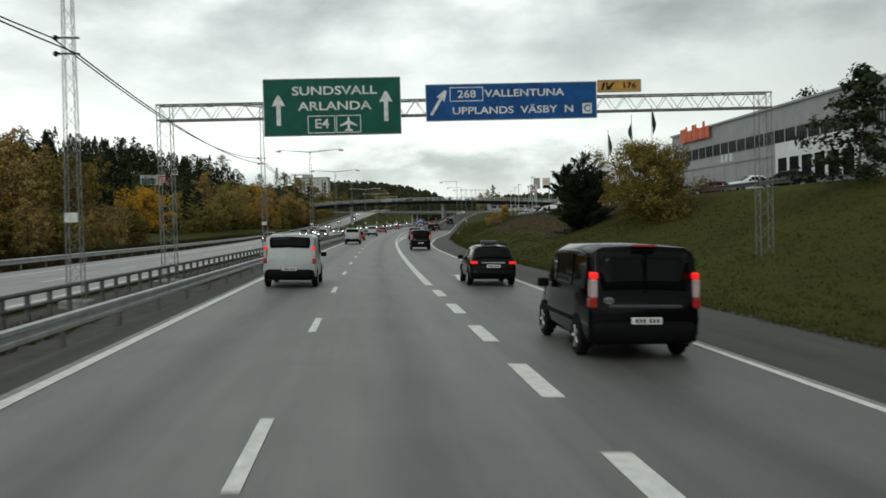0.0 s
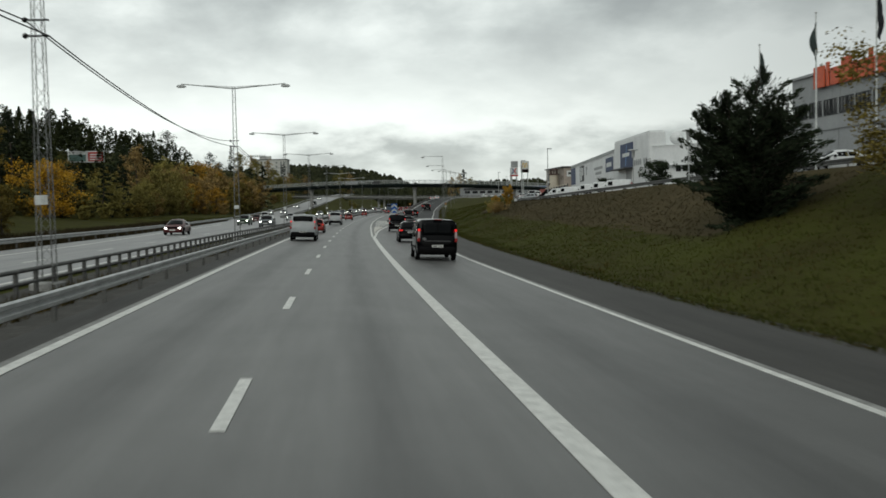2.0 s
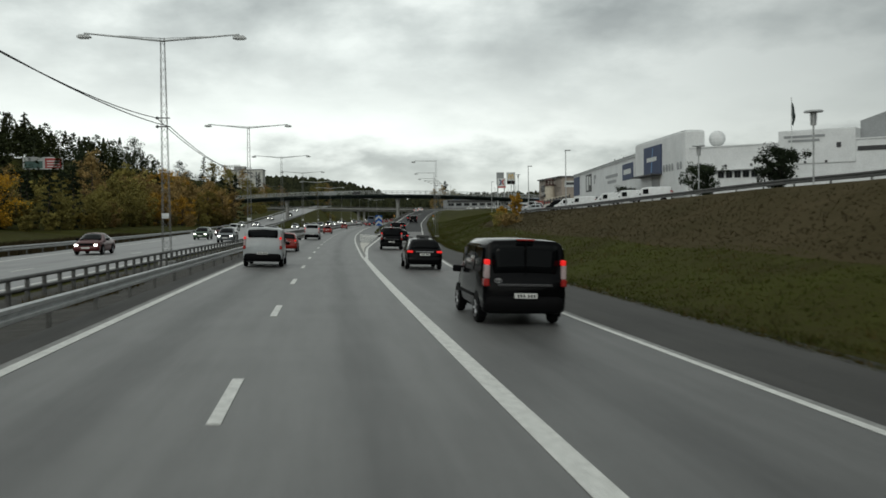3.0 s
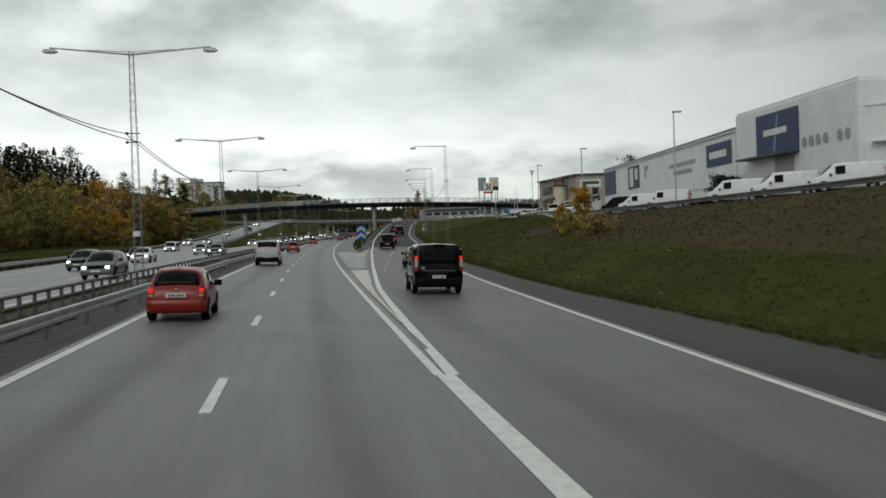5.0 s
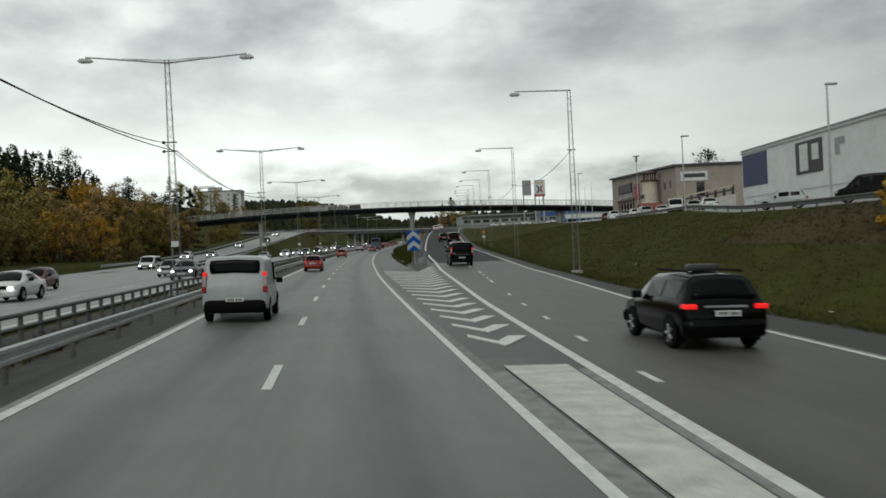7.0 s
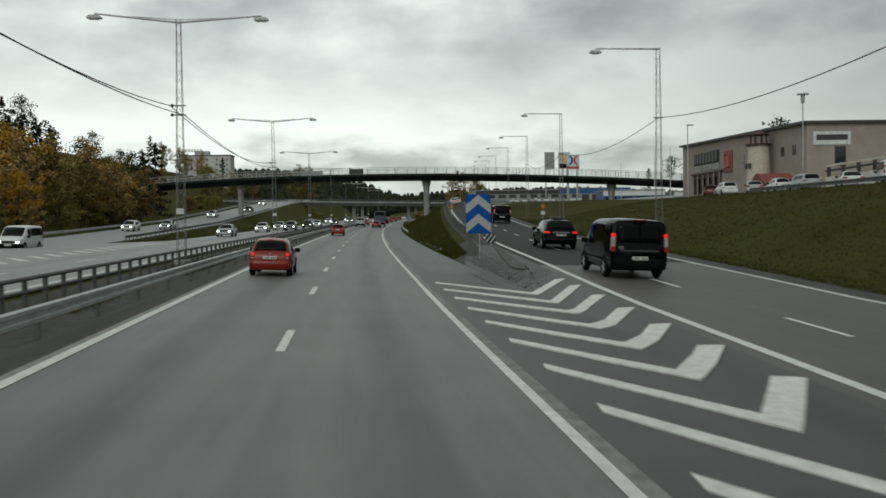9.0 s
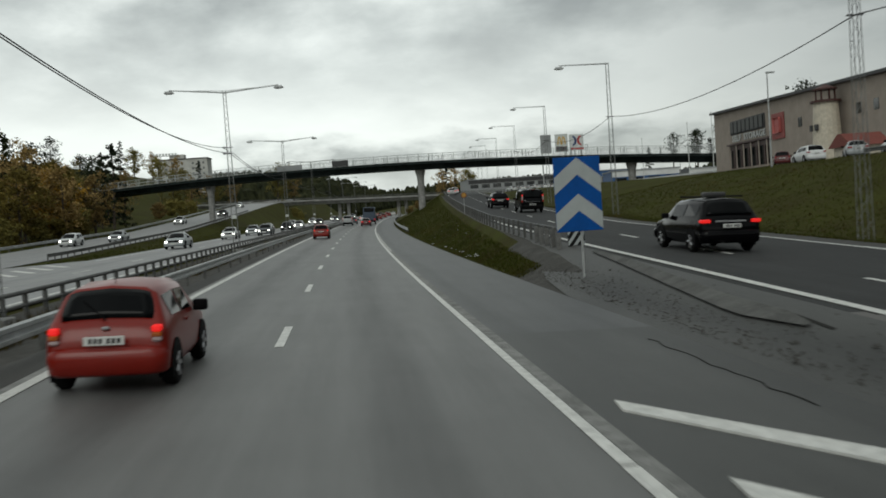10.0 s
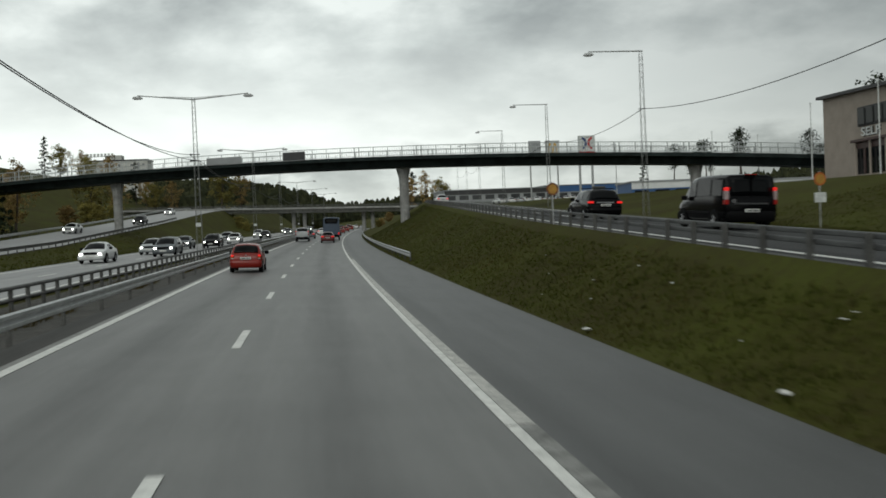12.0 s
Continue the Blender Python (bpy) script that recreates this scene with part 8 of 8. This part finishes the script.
def estate(m, paint, label, lit=True, head_lit=False, group="traffic", extra=None, name="car"):
    tails = [(0.60, 0.87, 0.86, 0.96, TAIL if lit else TAIL_OFF)]
    return vehicle(name, label, "car", m, ESTATE, paint, [(0.85, 0.32), (3.6, 0.32)], ESTATE_WIN, (2, 3, 0.90, 0.08, 0.90), (6, 5, 0.93, 0.06, 0.94), tails, [(0.52, 0.72, 0.64, 0.75)], 0.72, group, lit, head_lit, mirrors=(2.85, 0.95), extra=extra, bumper_mat=PAINTS[paint])


def sedan(m, paint, label, lit=True, head_lit=False, group="traffic", extra=None, name="car"):
    tails = [(0.5, 0.84, 0.76, 0.90, TAIL if lit else TAIL_OFF)]
    return vehicle(name, label, "car", m, SEDAN, paint, [(0.95, 0.31), (3.55, 0.31)], SEDAN_WIN, (2, 3, 0.92, 0.06, 0.94), (6, 5, 0.93, 0.06, 0.94), tails, [(0.52, 0.72, 0.60, 0.71)], 0.62, group, lit, head_lit, mirrors=(2.7, 0.92), extra=extra, bumper_mat=PAINTS[paint])


def van_trim(car, w, L):
    for side in (1, -1):
        part("side_moulding", bevelled(boxes((side * (w + 0.004) - 0.012, side * (w + 0.004) + 0.012, 1.35, 3.6, 0.58, 0.66)), 0.008, 1), TRIM, car)
    part("brake_light", boxes((-0.2, 0.2, 0.05, 0.15, 1.93, 1.96)), TAIL_OFF, car)
    part("handle_strip", bevelled(boxes((-0.62, 0.62, -0.06, 0.04, 0.90, 0.96)), 0.015, 1), mat("van_strip", (0.04, 0.04, 0.042), 0.35), car)
    part("window_bar", boxes((-0.018, 0.018, 0.0, 0.075, 1.18, 1.86)), PAINTS["black"], car)
    bm = bmesh.new()
    for rx, rz, cz in ((0.085, 0.055, 1.03), (0.03, 0.055, 1.03), (0.055, 0.022, 1.052)):
        pts_o = [(-0.62 + rx * math.cos(a), cz + rz * math.sin(a)) for a in (math.pi * i / 8 for i in range(16))]
        pts_i = [(-0.62 + (rx - 0.012) * math.cos(a), cz + (rz - 0.012) * math.sin(a)) for a in (math.pi * i / 8 for i in range(16))]
        vo = [bm.verts.new((x, -0.02, z)) for x, z in pts_o]
        vi = [bm.verts.new((x, -0.02, z)) for x, z in pts_i]
        vb = [bm.verts.new((x, 0.02, z)) for x, z in pts_o]
        for i in range(16):
            bm.faces.new((vo[i], vo[(i + 1) % 16], vi[(i + 1) % 16], vi[i]))
            bm.faces.new((vo[i], vb[i], vb[(i + 1) % 16], vo[(i + 1) % 16]))
    part("badge", bm, RIM, car, "chrome oval badge")


def hatch_trim(car, w, L):
    bm = bmesh.new()
    tube(bm, (0.0, 0.7, 1.42), (0.0, 0.55, 1.62), 0.008, 0.004, 5)
    part("aerial", bm, TRIM, car)
    bm = bmesh.new()
    tube(bm, (0.0, 0.06, 0.97), (-0.32, 0.26, 1.22), 0.012, 0.008, 5)
    part("wiper", bm, TRIM, car)
    part("badge", bevelled(boxes((-0.05, 0.05, 0.0, 0.06, 0.84, 0.89)), 0.015, 1), RIM, car)
    part("door_handle", bevelled(boxes((w - 0.01, w + 0.03, 1.35, 1.5, 0.80, 0.84)), 0.01, 1), PAINTS["red"], car)


def estate_trim(car, w, L):
    for side in (1, -1):
        part("roof_rail", bevelled(boxes((side * 0.58 - 0.02, side * 0.58 + 0.02, 0.6, 2.6, 1.58, 1.63)), 0.01, 1), TRIM, car)
    part("roof_sign", bevelled(boxes((-0.34, 0.34, 1.2, 1.5, 1.58, 1.74)), 0.06, 2), mat("roof_sign_dark", (0.03, 0.03, 0.03), 0.4), car)
    part("tailgate_strip", bevelled(boxes((-0.45, 0.45, -0.01, 0.09, 0.88, 0.93)), 0.01, 1), RIM, car)


flat0 = lambda s, y: 0.0
# the same four vehicles, repeated along their lanes to stand in for motion
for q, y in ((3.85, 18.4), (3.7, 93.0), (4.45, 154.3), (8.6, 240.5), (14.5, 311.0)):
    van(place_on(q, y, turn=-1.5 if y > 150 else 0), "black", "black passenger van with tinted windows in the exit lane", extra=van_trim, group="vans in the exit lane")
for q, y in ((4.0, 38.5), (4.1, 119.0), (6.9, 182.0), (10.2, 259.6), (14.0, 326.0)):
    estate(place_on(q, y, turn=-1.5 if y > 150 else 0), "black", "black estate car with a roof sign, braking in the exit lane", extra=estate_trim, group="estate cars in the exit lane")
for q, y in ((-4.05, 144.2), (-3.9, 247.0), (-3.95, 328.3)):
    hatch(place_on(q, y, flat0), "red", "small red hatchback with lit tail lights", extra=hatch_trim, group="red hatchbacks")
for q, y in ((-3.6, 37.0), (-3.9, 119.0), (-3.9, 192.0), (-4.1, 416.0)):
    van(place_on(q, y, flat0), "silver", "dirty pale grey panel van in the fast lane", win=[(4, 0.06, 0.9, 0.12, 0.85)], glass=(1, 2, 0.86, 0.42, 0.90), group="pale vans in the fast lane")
sedan(place_on(-0.3, 405.0, flat0), "darkred", "dark red saloon with lit tail lights")
vehicle("coach", "tall blue-grey coach seen from behind", "coach", place_on(-0.1, 424.0, flat0), TRUCK, "blue", [(1.8, 0.48), (6.8, 0.48)], TRUCK_WIN, (1, 2, 0.85, 0.25, 0.9), (6, 5, 0.9, 0.1, 0.9), [(1.05, 1.22, 0.9, 1.2, TAIL)], [(0.7, 1.05, 0.7, 0.95)], 0.8)
sedan(place_on(-4.0, 438.0, flat0), "grey", "dark grey saloon in the fast lane")
TR = random.Random(5)
for i, y in enumerate((470, 488, 503, 522, 540, 558, 575, 592, 612, 634, 655)):
    s = -4.0 if i % 2 else -0.2
    c = TR.choice(["white", "silver", "white", "grey", "black", "red"])
    (sedan if i % 3 else estate)(place_on(s, y, flat0), c, f"{ {'grey': 'dark grey', 'red': 'red', 'white': 'white', 'silver': 'silver', 'black': 'black'}[c] } car in the distant queue of traffic", lit=bool(i % 2))
oncoming = [(-12.0, 171.6, "grey", estate), (-16.6, 136, "darkred", sedan), (-17.4, 190, "green", estate), (-16.6, 209, "white", sedan), (-19.8, 222, "darkred", hatch), (-12.4, 232, "grey", sedan), (-15.8, 243, "silver", hatch), (-16.2, 318, "silver", sedan), (-12.8, 358, "grey", estate),
            (-15.9, 348, "white", sedan), (-15.6, 367, "silver", sedan), (-12.6, 385, "black", estate), (-15.8, 386, "grey", sedan), (-12.9, 409, "white", sedan), (-15.8, 424, "silver", estate), (-12.3, 448, "black", sedan), (-15.8, 470, "white", estate), (-12.3, 500, "grey", sedan), (-15.8, 530, "white", sedan), (-12.3, 565, "silver", sedan)]
for s, y, c, kind in oncoming:
    kind(turned(place_on(s, y, lambda a, b: opp_h(a)), 4.5), c, f"oncoming { {'grey': 'dark grey', 'darkred': 'dark red'}.get(c, c) } car with headlights on", lit=False, head_lit=True, group="oncoming traffic")
side_h = lambda s, y: lerp(SIDE_H, y) + 0.01
for ds, y, c, kind in ((2.9, 284, "white", van), (-1.8, 352, "white", estate), (1.6, 361, "silver", sedan), (-1.6, 420, "white", sedan), (1.6, 452, "black", estate), (-1.6, 500, "white", sedan)):
    kind(turned(place_on(lerp(SIDE_C, y) + ds, y, side_h), 4.5), c, f"{c} {'van' if kind is van else 'car'} coming down the slip road with headlights on", lit=False, head_lit=True, group="slip road traffic")
for s, y in ((16.8, 420), (18.5, 437)):
    sedan(place_on(s, y), "white", "white car far up the exit ramp")


def panel_van(m, paint, label, lit=True, group="traffic"):
    return van(m, paint, label, lit, group=group, win=[(4, 0.05, 0.88, 0.10, 0.84)])


def parked(kind, s, y, turn, paint, label):
    h = ground_at(s, y) + 0.03
    p = rd(s, y, h)
    m = Matrix.Translation(p) @ pose(0, 0, 0, 0, 0, turn)
    kind(m, paint, label, lit=False, group="parked vehicles")


for i, y in enumerate((176, 184.5, 193, 201, 209, 217)):
    c = ("white", "white", "white", "yellow", "white", "white")[i]
    parked(panel_van, 42.5 if c == "yellow" else 37.6, y, TR.uniform(58, 72), c, ("white panel van" if c == "white" else "yellow van") + " parked by the warehouse")
parked(van, 37.4, 223, 64, "black", "black van parked by the warehouse")
parked(hatch, 33.5, 230, 60, "silver", "silver car parked by the warehouse")
for i, y in enumerate((262, 268.5, 276, 283, 291, 298, 306, 314, 322)):
    k = (sedan, hatch, van, sedan, estate, hatch, sedan, estate, hatch)[i]
    c = ("white", "silver", "white", "white", "silver", "white", "silver", "white", "darkred")[i]
    parked(k, 38.5 + 0.06 * (y - 262), y, TR.uniform(-30, -5), c, f"{ {'darkred': 'dark red'}.get(c, c) } {'van' if k is van else 'car'} parked above the grass bank")
for s, y, c in ((33.5, 108, "white"), (34, 100, "grey"), (34.2, 92, "darkred"), (34.5, 84, "white"), (34.4, 76, "black")):
    parked(sedan, s, y, TR.uniform(60, 100), c, f"{ {'grey': 'dark grey', 'darkred': 'dark red'}.get(c, c) } car parked by the store")
for i in range(10):
    parked(TR.choice([sedan, estate]), 42 + i * 3.0, 520 + i * 4, TR.uniform(-20, 20), TR.choice(["white", "white", "silver"]), "pale car parked at the showrooms")
